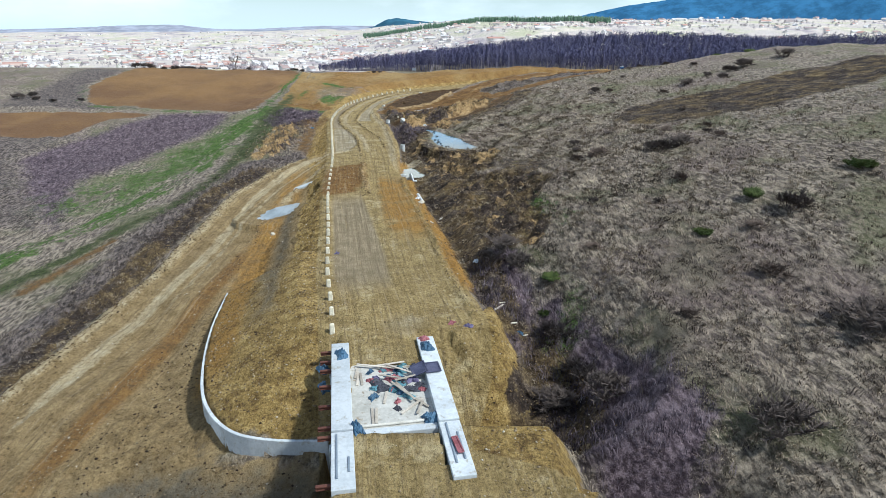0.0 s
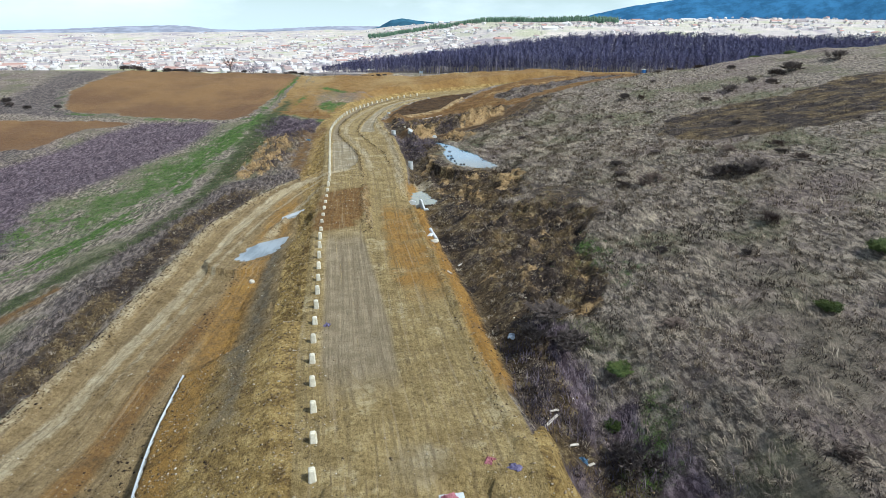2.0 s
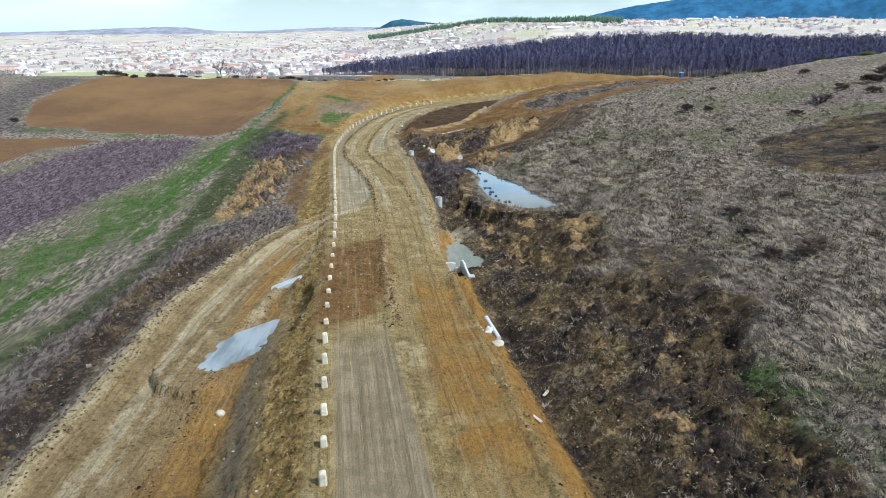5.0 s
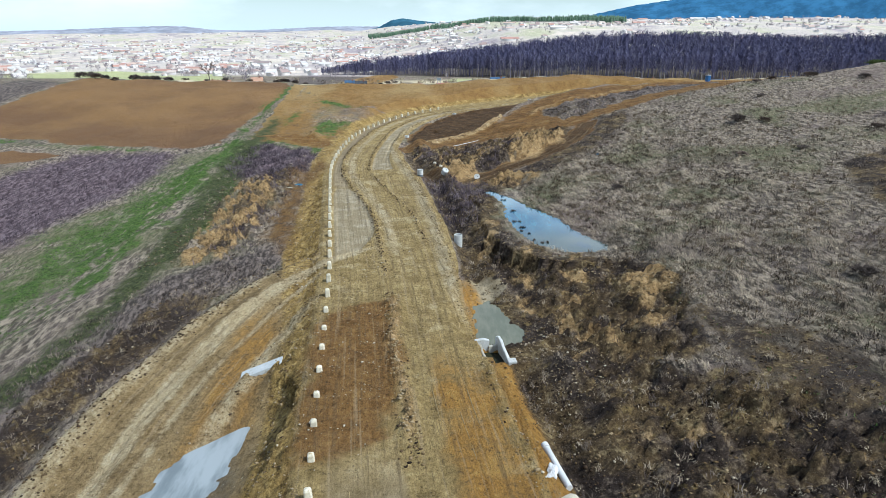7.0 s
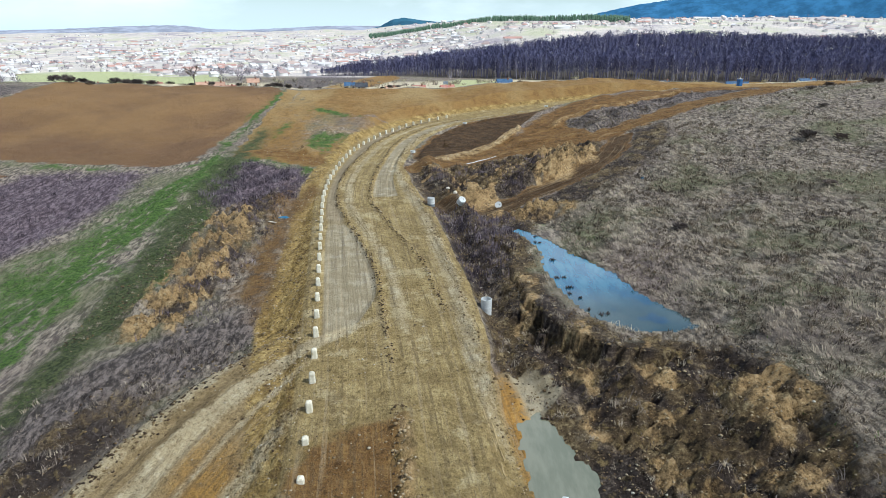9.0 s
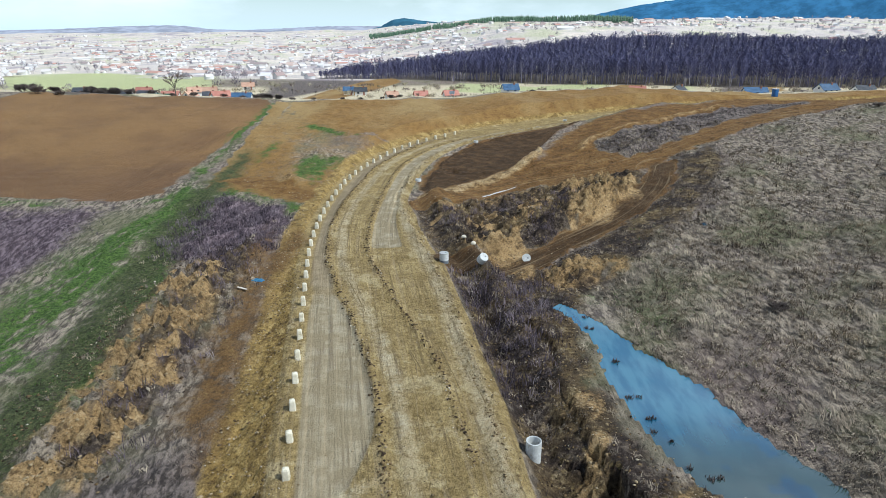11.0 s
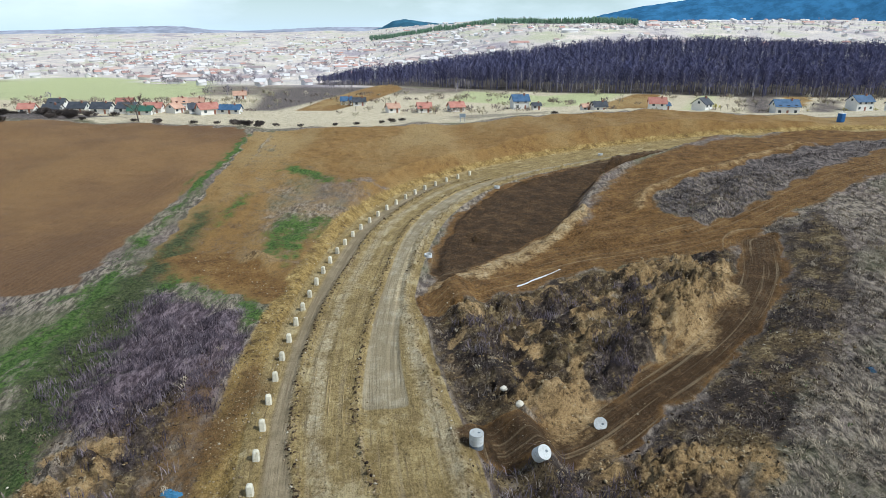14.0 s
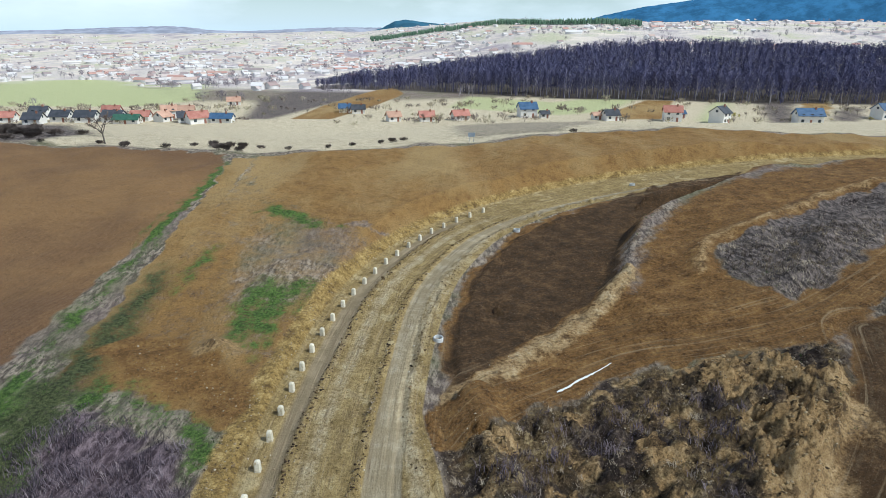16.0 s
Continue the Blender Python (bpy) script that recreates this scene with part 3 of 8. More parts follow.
GX = stretch([(-4500, -900, 320, 110), (-900, -130, 110, 5), (-130, -62, 3.5, 0.9), (-62, -35, 0.7, 0.34), (-35, 14, 0.27, 0.27), (14, 45, 0.34, 0.9), (45, 120, 1.0, 3), (120, 900, 4, 110), (900, 4500, 110, 320)])
GY = stretch([(-600, -20, 90, 5), (-20, 22, 4, 0.6), (22, 130, 0.27, 0.27), (130, 232, 0.27, 0.36), (232, 310, 0.5, 1.6), (310, 520, 2, 6), (520, 1200, 8, 40), (1200, 4800, 60, 280)])
gx, gy = np.meshgrid(GX, GY)
gx, gy = gx.ravel(), gy.ravel()
gz = height(gx, gy)


def mask(points, feather, x, y):
    return np.clip(0.5 + inside(points, x, y) / (2 * feather), 0, 1)


def strip(line, half, feather, x, y):
    s, d = along(line, x, y)
    return np.clip(0.5 + (half - np.abs(d)) / (2 * feather), 0, 1), s, d


def zones(x, y):
    """Which soil or growth covers each place, as soft masks."""
    o = {k: np.zeros(len(x)) for k in ("road", "grey", "orange", "red", "bank", "track", "pale", "topsoil", "plough", "green", "scrub", "haul", "dark", "clay", "straw", "meadow", "wood", "town", "wet", "crest", "lane", "violet", "gully", "rust")}
    far = (y > 300) | (np.abs(x) > 140)
    n = ~far & (y > -30)
    X, Y = x[n], y[n]
    s, d = along(POSTS, X, Y)
    s = s - S0
    w = road_w(s)
    ts, td = along(TRACK, X, Y)
    X, Y = X + 0.55 * waves(X, Y, 5, 91, 3), Y + 1.0 * waves(X, Y, 6, 92, 3)
    z = {}
    z["road"] = np.clip(0.5 + np.minimum(d + 1.2, w + 0.7 - d) / 0.8, 0, 1)
    left_lane = np.clip(0.5 + np.minimum(d - 0.5, np.interp(s, [20, 45, 60, 84], [6.4, 6.4, 5.6, 5.0]) * (s < 90) + (s >= 90) * (ridge_a(s) - 0.2) - d) / 0.9, 0, 1)
    right_lane = np.clip(0.5 + np.minimum(d - ridge_b(s) - 0.5, np.interp(s, [140, 155, 170, 185, 200, 240], [10.6, 9.7, 9.6, 9.0, 8.6, 7.6]) - d) / 0.6, 0, 1) * ease(143, 144.5, s)
    bridge_grey = np.clip(0.5 + (3.4 - np.hypot(d - 6.2, s - 26.5)) / 4, 0, 1)
    z["lane"] = left_lane * np.maximum(0.8 * ease(28, 40, s) * ease(80, 62, s), ease(128, 136, s) * ease(225, 205, s))
    z["grey"] = np.maximum.reduce([left_lane * ease(-1.2, 1.2, s - 102.5 - 9.0 * (np.clip(d, 0, 6) / 5.5) ** 2) * ease(138, 126, s), right_lane, 0.5 * bridge_grey, mask(SILT, 0.5, X, Y)])
    orange = np.clip(0.5 + (np.minimum(d - np.interp(s, [40, 55, 85], [9.0, 7.2, 7.6]), w - 0.2 - d)) / 1.6, 0, 1) * ease(42, 56, s) * ease(92, 74, s) * (0.66 + 0.22 * waves(X, Y, 6, 95, 3))
    edge = np.clip(0.5 + (1.0 - np.abs(d - w - 0.7)) / 1.2, 0, 1) * ease(30, 36, s) * ease(104, 94, s)
    bank_mid = np.clip(0.5 + (2.4 - np.abs(d + np.interp(s, [30, 60, 90], [10.8, 9.4, 6.0]))) / 2.2, 0, 1) * ease(20, 32, s) * ease(100, 90, s)
    bank_low = np.clip(0.5 + (1.7 - np.abs(d + 5.6)) / 1.8, 0, 1) * ease(104, 116, s) * ease(158, 146, s)
    z["orange"] = np.maximum.reduce([orange, 0.8 * edge, 0.6 * bank_mid])
    z["rust"] = np.maximum.reduce([0.9 * mask(SLOPE_WEST, 2.2, X, Y), 0.6 * bank_low, 0.8 * strip(spline([(-52, 70), (-49.8, 76), (-47.2, 84)]), 1.0, 1.0, X, Y)[0]])
    z["red"] = np.maximum.reduce([0.9 * mask(RED_PATCH, 1.3, X, Y), 0.8 * mask(DIG_WEST, 1.0, X, Y), 0.65 * np.clip(0.5 + (1.3 - np.abs(td - 4.6)) / 1.4, 0, 1) * ease(20, 30, ts) * ease(80, 62, ts)])
    z["bank"] = np.maximum(np.clip(0.5 + np.minimum(-d - 0.2, np.interp(s, [20, 35, 90, 110, 130, 210], [9, 4.6, 3.8, 5.5, 4.0, 2.2]) + d) / 1.4, 0, 1) * ease(16, 24, s), 0.9 * mask(WALL_FILL, 0.5, X, Y))
    z["bank"] = np.maximum(z["bank"], 0.95 * np.clip(0.5 + np.minimum(d - 6.6, 13.6 - d) / 1.2, 0, 1) * ease(7, 10, s) * ease(32, 25, s))
    z["bank"] = np.maximum.reduce([z["bank"] * (1 - mask([(6.2, 36), (6.4, 46), (9, 52), (14, 44), (13, 34)], 0.6, X, Y)), mask(CONE, 0.4, X, Y), 0.95 * mask(SHOULDER, 0.5, X, Y)])
    z["wet"] = 0.8 * mask([(-24, 30), (-8.5, 31), (-9, 35.6), (-15, 35.5), (-20, 38), (-27, 36)], 2.0, X, Y)
    z["wet"] = np.maximum(z["wet"], np.clip(0.5 + (1.5 - np.abs(d + np.interp(s, [25, 60, 90], [6.6, 6.2, 5.4]) + 0.5 * waves(X, Y, 7, 93, 2))) / 2.4, 0, 1) * ease(26, 40, s) * ease(88, 74, s) * 0.62)
    z["track"] = np.clip(0.5 + (5.0 - np.abs(td - 0.4)) / 1.6, 0, 1) * ease(124, 118, ts)
    z["track"] = np.maximum(z["track"], 0.9 * mask([(-60, 10), (-4, 10), (-7, 36), (-16, 37.5), (-24, 48), (-34, 44), (-46, 34)], 2.0, X, Y))
    z["track"] = np.maximum(z["track"], np.clip(0.5 + np.minimum(-d - 2, 19 + d) / 3, 0, 1) * ease(16, 24, s) * ease(104, 92, s) * np.clip(0.5 + (td + 3) / 2, 0, 1))
    line = np.exp(-((td + 0.6 - 0.3 * np.sin(ts / 9)) / 0.75) ** 2) * ease(28, 40, ts) * ease(124, 112, ts) * 1.25
    line2 = np.exp(-((td - 1.3) / 0.5) ** 2) * ease(40, 60, ts) * ease(120, 108, ts) * 0.6
    bank_l = np.maximum(np.exp(-((td + 4.2) / 0.9) ** 2) * ease(114, 106, ts) * 0.75, np.exp(-((td - 4.7) / 1.1) ** 2) * ease(74, 82, ts) * ease(112, 104, ts) * 0.72)
    road_pale = np.exp(-((d - ridge_a(s) - 1.5) / 0.9) ** 2) * ease(96, 108, s) * ease(232, 216, s) * 0.62
    right_pale = np.exp(-((d - w + 0.9) / 1.0) ** 2) * ease(84, 96, s) * ease(235, 220, s) * 0.7
    z["pale"] = np.maximum.reduce([line, line2, bank_l, road_pale, right_pale, 0.36 * strip(SAND_RIDGE, 1.3, 0.9, X, Y)[0]])
    z["topsoil"] = np.maximum.reduce([mask(TOPSOIL, 1.0, X, Y), mask(HEAPS_SOUTH, 1.4, X, Y), 0.85 * mask(HEAPS_NORTH, 1.4, X, Y), 0.6 * mask(SCAR, 1.2, X, Y),
                                      np.clip(0.5 + np.minimum(d - w - 1.0, w + 5.5 - d) / 1.5, 0, 1) * ease(24, 30, s) * ease(172, 160, s),
                                      0.8 * mask([(5, 34), (3.5, 41), (6.5, 47), (9, 54), (12, 48), (13, 36)], 1.5, X, Y), 0.95 * mask(DARK_PATCH, 1.2, X, Y), 0.8 * mask(WASTE, 1.5, X, Y), 0.75 * mask(HAUL_SIDE, 1.2, X, Y), 0.66 * mask([(9.5, 107), (13, 104), (17, 98), (18, 93), (15, 88.5), (10.5, 92.4), (9.2, 102)], 1.5, X, Y), 0.7 * mask([(-44, 126), (-39.5, 126), (-40.5, 150), (-42, 163), (-45.5, 164), (-44.5, 145)], 1.5, X, Y), 0.8 * mask([(-21, 41), (-26.5, 46), (-27.5, 53), (-25.5, 62), (-24.2, 60), (-22.5, 50)], 1.2, X, Y), 0.62 * mask(YARD, 1.5, X, Y), mask([(6.2, 34.5), (4.5, 38.5), (7, 45), (8.5, 51), (12, 50), (12.5, 40), (11, 33.5)], 0.8, X, Y),
                                      0.7 * np.clip(0.5 + (2.6 - np.abs(td + 8.0)) / 2.0, 0, 1) * ease(30, 40, ts) * ease(112, 100, ts)])
    z["plough"] = np.maximum(mask(FIELD_WEST, 1.2, X, Y), mask([(-93, 152), (-89, 168.5), (-81, 176.8), (-94, 178), (-140, 172), (-140, 140)], 1.5, X, Y))
    z["crest"] = np.maximum(mask(FIELD_CREST, 1.5, X, Y), 0.6 * mask(PLOT_WEST, 1.6, X, Y))
    lane, ls, ld = strip(LANE, np.interp(Y, [160, 190, 250], [2.6, 1.5, 0.8]), 1.0, X, Y)
    dirt = strip(DIRT_LANE, 1.5, 0.7, X, Y)[0]
    z["crest"] = np.maximum.reduce([z["crest"], dirt, mask(BRANCH, 0.8, X, Y)])
    z["crest"] = z["crest"] * (1 - 0.22 * mask(BRANCH_SCRUB, 1.5, X, Y))
    z["violet"] = np.maximum.reduce([mask(p, 1.2 if k else 3.5, X, Y) for k, p in enumerate(VIOLET)] + [mask(BRAMBLES, 1.2, X, Y), 0.6 * mask(SCAR, 1.5, X, Y) * (waves(X, Y, 6, 81, 3) > 0)])
    z["gully"] = strip(LANE_EAST, np.interp(Y, [110, 135, 180, 195], [1.5, 2.2, 2.2, 1.4]), 2.2, X, Y)[0] * ease(215, 200, Y)
    ditch_lane, _, _ = strip(LANE_EAST, 2.0, 1.3, X, Y)
    z["green"] = np.maximum.reduce([lane * np.clip(1.25 - 1.1 * np.exp(-((np.abs(ld) - 0.8) / 0.35) ** 2), 0, 1), 0.5 * ditch_lane, 0.56 * mask(GREEN_WEST, 6, X, Y), 0.7 * strip(LANE_EAST, 4.2, 2.0, X, Y)[0] * ease(128, 140, Y) * ease(190, 182, Y), 0.5 * mask([(5.7, 173.5), (10.9, 176.2), (9.0, 173.2), (5.9, 172.2)], 0.8, X, Y),
                                    0.72 * mask([(-36.8, 205), (-30, 205), (-29.8, 198), (-32.5, 189.5), (-36.8, 191), (-37.8, 198)], 1.2, X, Y), 0.75 * mask([(-45, 180), (-36, 179.5), (-32.5, 174.5), (-31.5, 178), (-35.5, 182.4), (-45, 186)], 1.2, X, Y), 0.6 * mask([(-46.5, 200), (-44.5, 214), (-43, 214), (-44, 198)], 1.0, X, Y), 0.6 * mask([(-46, 168), (-50, 186), (-46, 187), (-40, 186), (-45, 180)], 1.2, X, Y), 0.75 * mask([(-42, 223), (-28, 215.5), (-28, 218), (-41, 226)], 1.2, X, Y),
                                    0.55 * mask([(12, 80), (15, 80), (17, 70), (14, 62), (13, 68)], 1.2, X, Y), 0.5 * mask([(8, 49), (13, 60), (15, 52), (11, 46)], 2, X, Y), 0.45 * mask([(-3, 148), (3, 146), (10, 128), (11, 134), (4, 154)], 2.5, X, Y)])
    margin = np.clip(1 - np.abs(inside(FIELD_WEST, X, Y) + 2.0) / 2.6, 0, 1) * (Y < 215)
    z["green"] = np.maximum(z["green"], 0.7 * margin) * (1 - dirt)
    z["scrub"] = np.maximum.reduce([0.25 * mask(BRANCH_SCRUB, 1.5, X, Y), 0.7 * mask([(-100, 92), (-60, 92), (-75, 112), (-92, 134), (-88, 152), (-96, 160), (-120, 150)], 4, X, Y), 0.55 * mask(SCAR, 2, X, Y),
                                    0.9 * np.clip(0.5 + (4.2 - np.abs(td + 10.5)) / 4, 0, 1) * ease(20, 40, ts) * ease(122, 110, ts), 0.85 * mask(HAUL_SIDE, 1.2, X, Y), 0.75 * mask([(12, 201), (25, 209), (45, 217), (62, 219), (40, 208), (28, 203)], 1.5, X, Y),
                                    0.8 * mask([(-130, 182), (-86, 183), (-108, 192), (-120, 217), (-122, 250), (-140, 258)], 2, X, Y), 0.7 * mask([(5, 66), (9.5, 62.5), (10, 54), (9, 48), (5, 48)], 2, X, Y)])
    z["haul"] = np.maximum.reduce([0.8 * mask(EAST_WORKS, 1.0, X, Y), strip(HAUL, 2.6, 1.2, X, Y)[0], strip(HAUL_LOWER, 2.2, 0.8, X, Y)[0], mask(BROWN_EAST, 1.2, X, Y), 0.9 * mask([(2, 192), (5, 202), (8, 208), (13, 208), (16, 198), (12, 192)], 1.5, X, Y)]) * (1 - z["road"])
    z["haul"] = z["haul"] * (1 - 0.8 * mask(SCRUB_EAST, 0.8, X, Y))
    z["scrub"] = np.maximum(z["scrub"], mask(SCRUB_EAST, 1.0, X, Y))
    z["straw"] = 0.2 * ease(125, 110, Y) * ease(75, 115, Y) * ease(6, 16, X) * ease(0.2, 0, np.maximum(z["topsoil"], z["haul"])) * ease(196, 182, Y)
    z["track"] = np.maximum(z["track"], 0.34 * strip(TAN_EDGE, 1.6, 1.6, X, Y)[0])
    z["haul"] = z["haul"] * (1 - 0.6 * strip(TAN_EDGE, 1.6, 1.6, X, Y)[0])
    z["dark"] = np.maximum(mask(DARK_PLOT, 0.7, X, Y), 0.66 * strip(HAUL_LOWER, 2.3, 1.0, X, Y)[0])
    z["clay"] = np.clip(sum(mound(X, Y, *m) / m[5] for m in (MOUNDS[0], MOUNDS[2], MOUNDS[3], MOUNDS[4], MOUNDS[13], MOUNDS[14])) * 1.1, 0, 1)
    z["clay"] = np.maximum(z["clay"], np.maximum.reduce([np.clip(mask(p, 0.9, X, Y) * (0.64 + 0.7 * waves(X, Y, 5, 82, 3)), 0, 1) for p in (SCAR_CLAY, CLAY_BAR, CLAY_LUMPS, CLAY_HEAP, CLAY_GOLD, CLAY_TOP)]))
    tipped = waves(X, Y, 5.5, 94, 3)
    z["clay"] = np.maximum.reduce([z["clay"], 0.6 * clod_ridge(s, d), np.clip(mask(HEAPS_NORTH, 1.4, X, Y) * (0.02 + 0.95 * tipped), 0, 0.7), np.clip(np.maximum(mask(HEAPS_SOUTH, 1.4, X, Y), 0.7 * mask(TOPSOIL, 1.4, X, Y)) * (-0.08 + 0.95 * tipped), 0, 0.7)])
    z["clay"] = np.maximum(z["clay"], 0.62 * strip(BERM_EAST, 0.9, 1.0, X, Y)[0])
    z["clay"] = np.maximum(z["clay"], 0.85 * strip(SAND_RIDGE, 1.2, 0.8, X, Y)[0])
    for k, v in z.items():
        o[k][n] = v
    # beyond the crest
    f = y > 250
    X, Y = x[f], y[f]
    o["straw"][f] = ease(0.5, 8, Y - np.interp(X, [-400, -120, -55, -10, 15, 110, 300], [262, 262, 250, 272, 280, 280, 300])) * ease(600, 520, Y - 0.1 * X)
    o["meadow"][f] = np.maximum(mask(MEADOW, 12, X, Y), np.maximum.reduce([0.75 * mask(p, 6, X, Y) for p in ([(-323, 836), (-275, 844), (-175, 553), (-190, 524)], [(-16, 502), (-1, 578), (50, 529), (99, 562), (120, 557), (72, 477), (42, 460)], [(106, 446), (151, 533), (160, 524), (130, 461), (104, 422)])]))
    o["crest"][f] = np.maximum.reduce([o["crest"][f], 0.95 * mask([(-91, 440), (-89, 513), (-64, 709), (-46, 601), (-60, 502), (-71, 440)], 4, X, Y), 0.9 * mask([(163, 461), (194, 511), (214, 511), (175, 455)], 4, X, Y), 0.8 * mask([(72, 477), (107, 529), (125, 526), (91, 446), (72, 445)], 4, X, Y)])
    o["scrub"][f] = np.maximum.reduce([o["scrub"][f], 0.8 * mask([(-115, 437), (-139, 553), (-127, 715), (-85, 819), (-60, 702), (-87, 513), (-99, 438)], 6, X, Y), 0.8 * mask([(135, 432), (171, 524), (208, 542), (150, 432)], 5, X, Y), 0.8 * mask([(168, 442), (201, 491), (231, 508), (189, 442)], 5, X, Y), 1.0 * mask([(-100, 263), (-97, 285), (-180, 415), (-230, 425), (-200, 300), (-140, 262)], 8, X, Y), 0.55 * mask([(-16, 417), (29, 434), (62, 444), (14, 285), (-16, 288)], 6, X, Y)])
    o["straw"][f] = o["straw"][f] * (1 - o["scrub"][f])
    o["wood"][f] = np.maximum(mask(FOREST, 8, X, Y), 0)
    o["town"][f] = ease(560, 700, Y + 0.35 * X + 40 * waves(X, Y, 300, 51, 2)) * (1 - o["wood"][f])
    return o


FIELD_WEST = [(-54, 183), (-54.5, 199), (-53, 212), (-51.6, 222), (-53, 243), (-56, 250), (-121, 262), (-119, 217), (-107, 191), (-85, 184), (-72, 183)]
FIELD_CREST = [(-50.3, 250), (-48, 240), (-44, 231), (-30, 219), (-23, 221.5), (-13.5, 229), (6.5, 245.5), (40, 257), (80, 263), (140, 268), (140, 284), (60, 281), (15, 281), (-10, 272), (-50, 252)]
LANE = spline([(-62, 78), (-54, 96), (-50.2, 112), (-49.6, 126), (-52, 150), (-50.8, 178), (-51.5, 190), (-52.2, 205), (-52.2, 220), (-52.6, 250)])
LANE_EAST = spline([(-58, 62), (-53.2, 76), (-49.4, 85), (-44.6, 97.4), (-41.8, 112), (-42.6, 131.7), (-44, 144), (-45.6, 160.8), (-47.1, 180.3), (-47.3, 193.9), (-49, 219)])
GREEN_WEST = [(-74.6, 107.7), (-70, 115.7), (-67, 136.8), (-58.4, 163.8), (-54, 178), (-50.5, 180), (-50.6, 148.8), (-48, 123.9), (-48.8, 112), (-54.2, 104.6), (-62.9, 90)]
DARK_PATCH = [(34.5, 122), (42, 140), (58, 145), (68, 145), (88, 154), (112, 156), (112, 130), (74, 115), (58, 108), (42.8, 111.7), (37, 117.5)]
BROWN_EAST = [(7, 206), (13.6, 218), (21, 227), (36, 234), (60, 240), (130, 252), (130, 240), (60, 226), (43, 219), (26.5, 213), (14.7, 209)]
DIG_WEST = [(-48.4, 190.6), (-46.3, 193.5), (-40.2, 192.6), (-34, 187), (-31, 185), (-32, 180.5), (-40.6, 185.5)]
FOREST = [(-152, 800), (-130, 700), (-20, 610), (60, 545), (165, 508), (330, 500), (900, 520), (1000, 760), (420, 830), (120, 880), (-60, 900)]

ZN = zones(gx, gy)
ground_mesh = bpy.data.meshes.new("ground")
nx, ny = len(GX), len(GY)
ground_mesh.vertices.add(nx * ny)
ground_mesh.vertices.foreach_set("co", np.column_stack([gx, gy, gz]).ravel())
gi = (np.arange(ny - 1)[:, None] * nx + np.arange(nx - 1)[None, :]).ravel()
quads = np.column_stack([gi, gi + 1, gi + nx + 1, gi + nx])
ground_mesh.loops.add(quads.size)
ground_mesh.loops.foreach_set("vertex_index", quads.ravel().astype(np.int32))
ground_mesh.polygons.add(len(quads))
ground_mesh.polygons.foreach_set("loop_start", np.arange(0, quads.size, 4, dtype=np.int32))
ground_mesh.polygons.foreach_set("use_smooth", np.ones(len(quads), bool))
ground_mesh.update()
PACKS = (("cover_a", "road grey orange red"), ("cover_b", "bank track pale topsoil"), ("cover_c", "plough green scrub haul"), ("cover_d", "dark clay straw meadow"), ("cover_e", "wood town wet crest"), ("cover_f", "lane violet gully rust"))
for pack, keys in PACKS:
    att = ground_mesh.attributes.new(pack, "FLOAT_COLOR", "POINT")
    att.data.foreach_set("color", np.column_stack([ZN[k] for k in keys.split()]).astype(np.float32).ravel())

# running coordinates along road, track and haul roads, for wheel streaks
way = np.column_stack([gx * 7.0, gy * 0.2, np.zeros(len(gx))])
close = (gy > -20) & (gy < 290) & (gx > -60) & (gx < 130)
cx_, cy_ = gx[close], gy[close]
wv = way[close]
rs_, rd_ = along(POSTS, cx_, cy_)
on = (rd_ > -2) & (rd_ < road_w(rs_ - S0) + 2)
wv[on] = np.column_stack([rs_, rd_, np.ones(len(rs_))])[on]
for ln_, lim, tag_ in ((TRACK, 7, 30), (HAUL, 6, 60), (HAUL_LOWER, 4, 90)):
    rs_, rd_ = along(ln_, cx_, cy_)
    sel = (np.abs(rd_) < lim) & ~on
    wv[sel] = np.column_stack([rs_ + 500, rd_ + tag_, np.ones(len(rs_))])[sel]
way[close] = wv
att = ground_mesh.attributes.new("way", "FLOAT_VECTOR", "POINT")
att.data.foreach_set("vector", way.astype(np.float32).ravel())


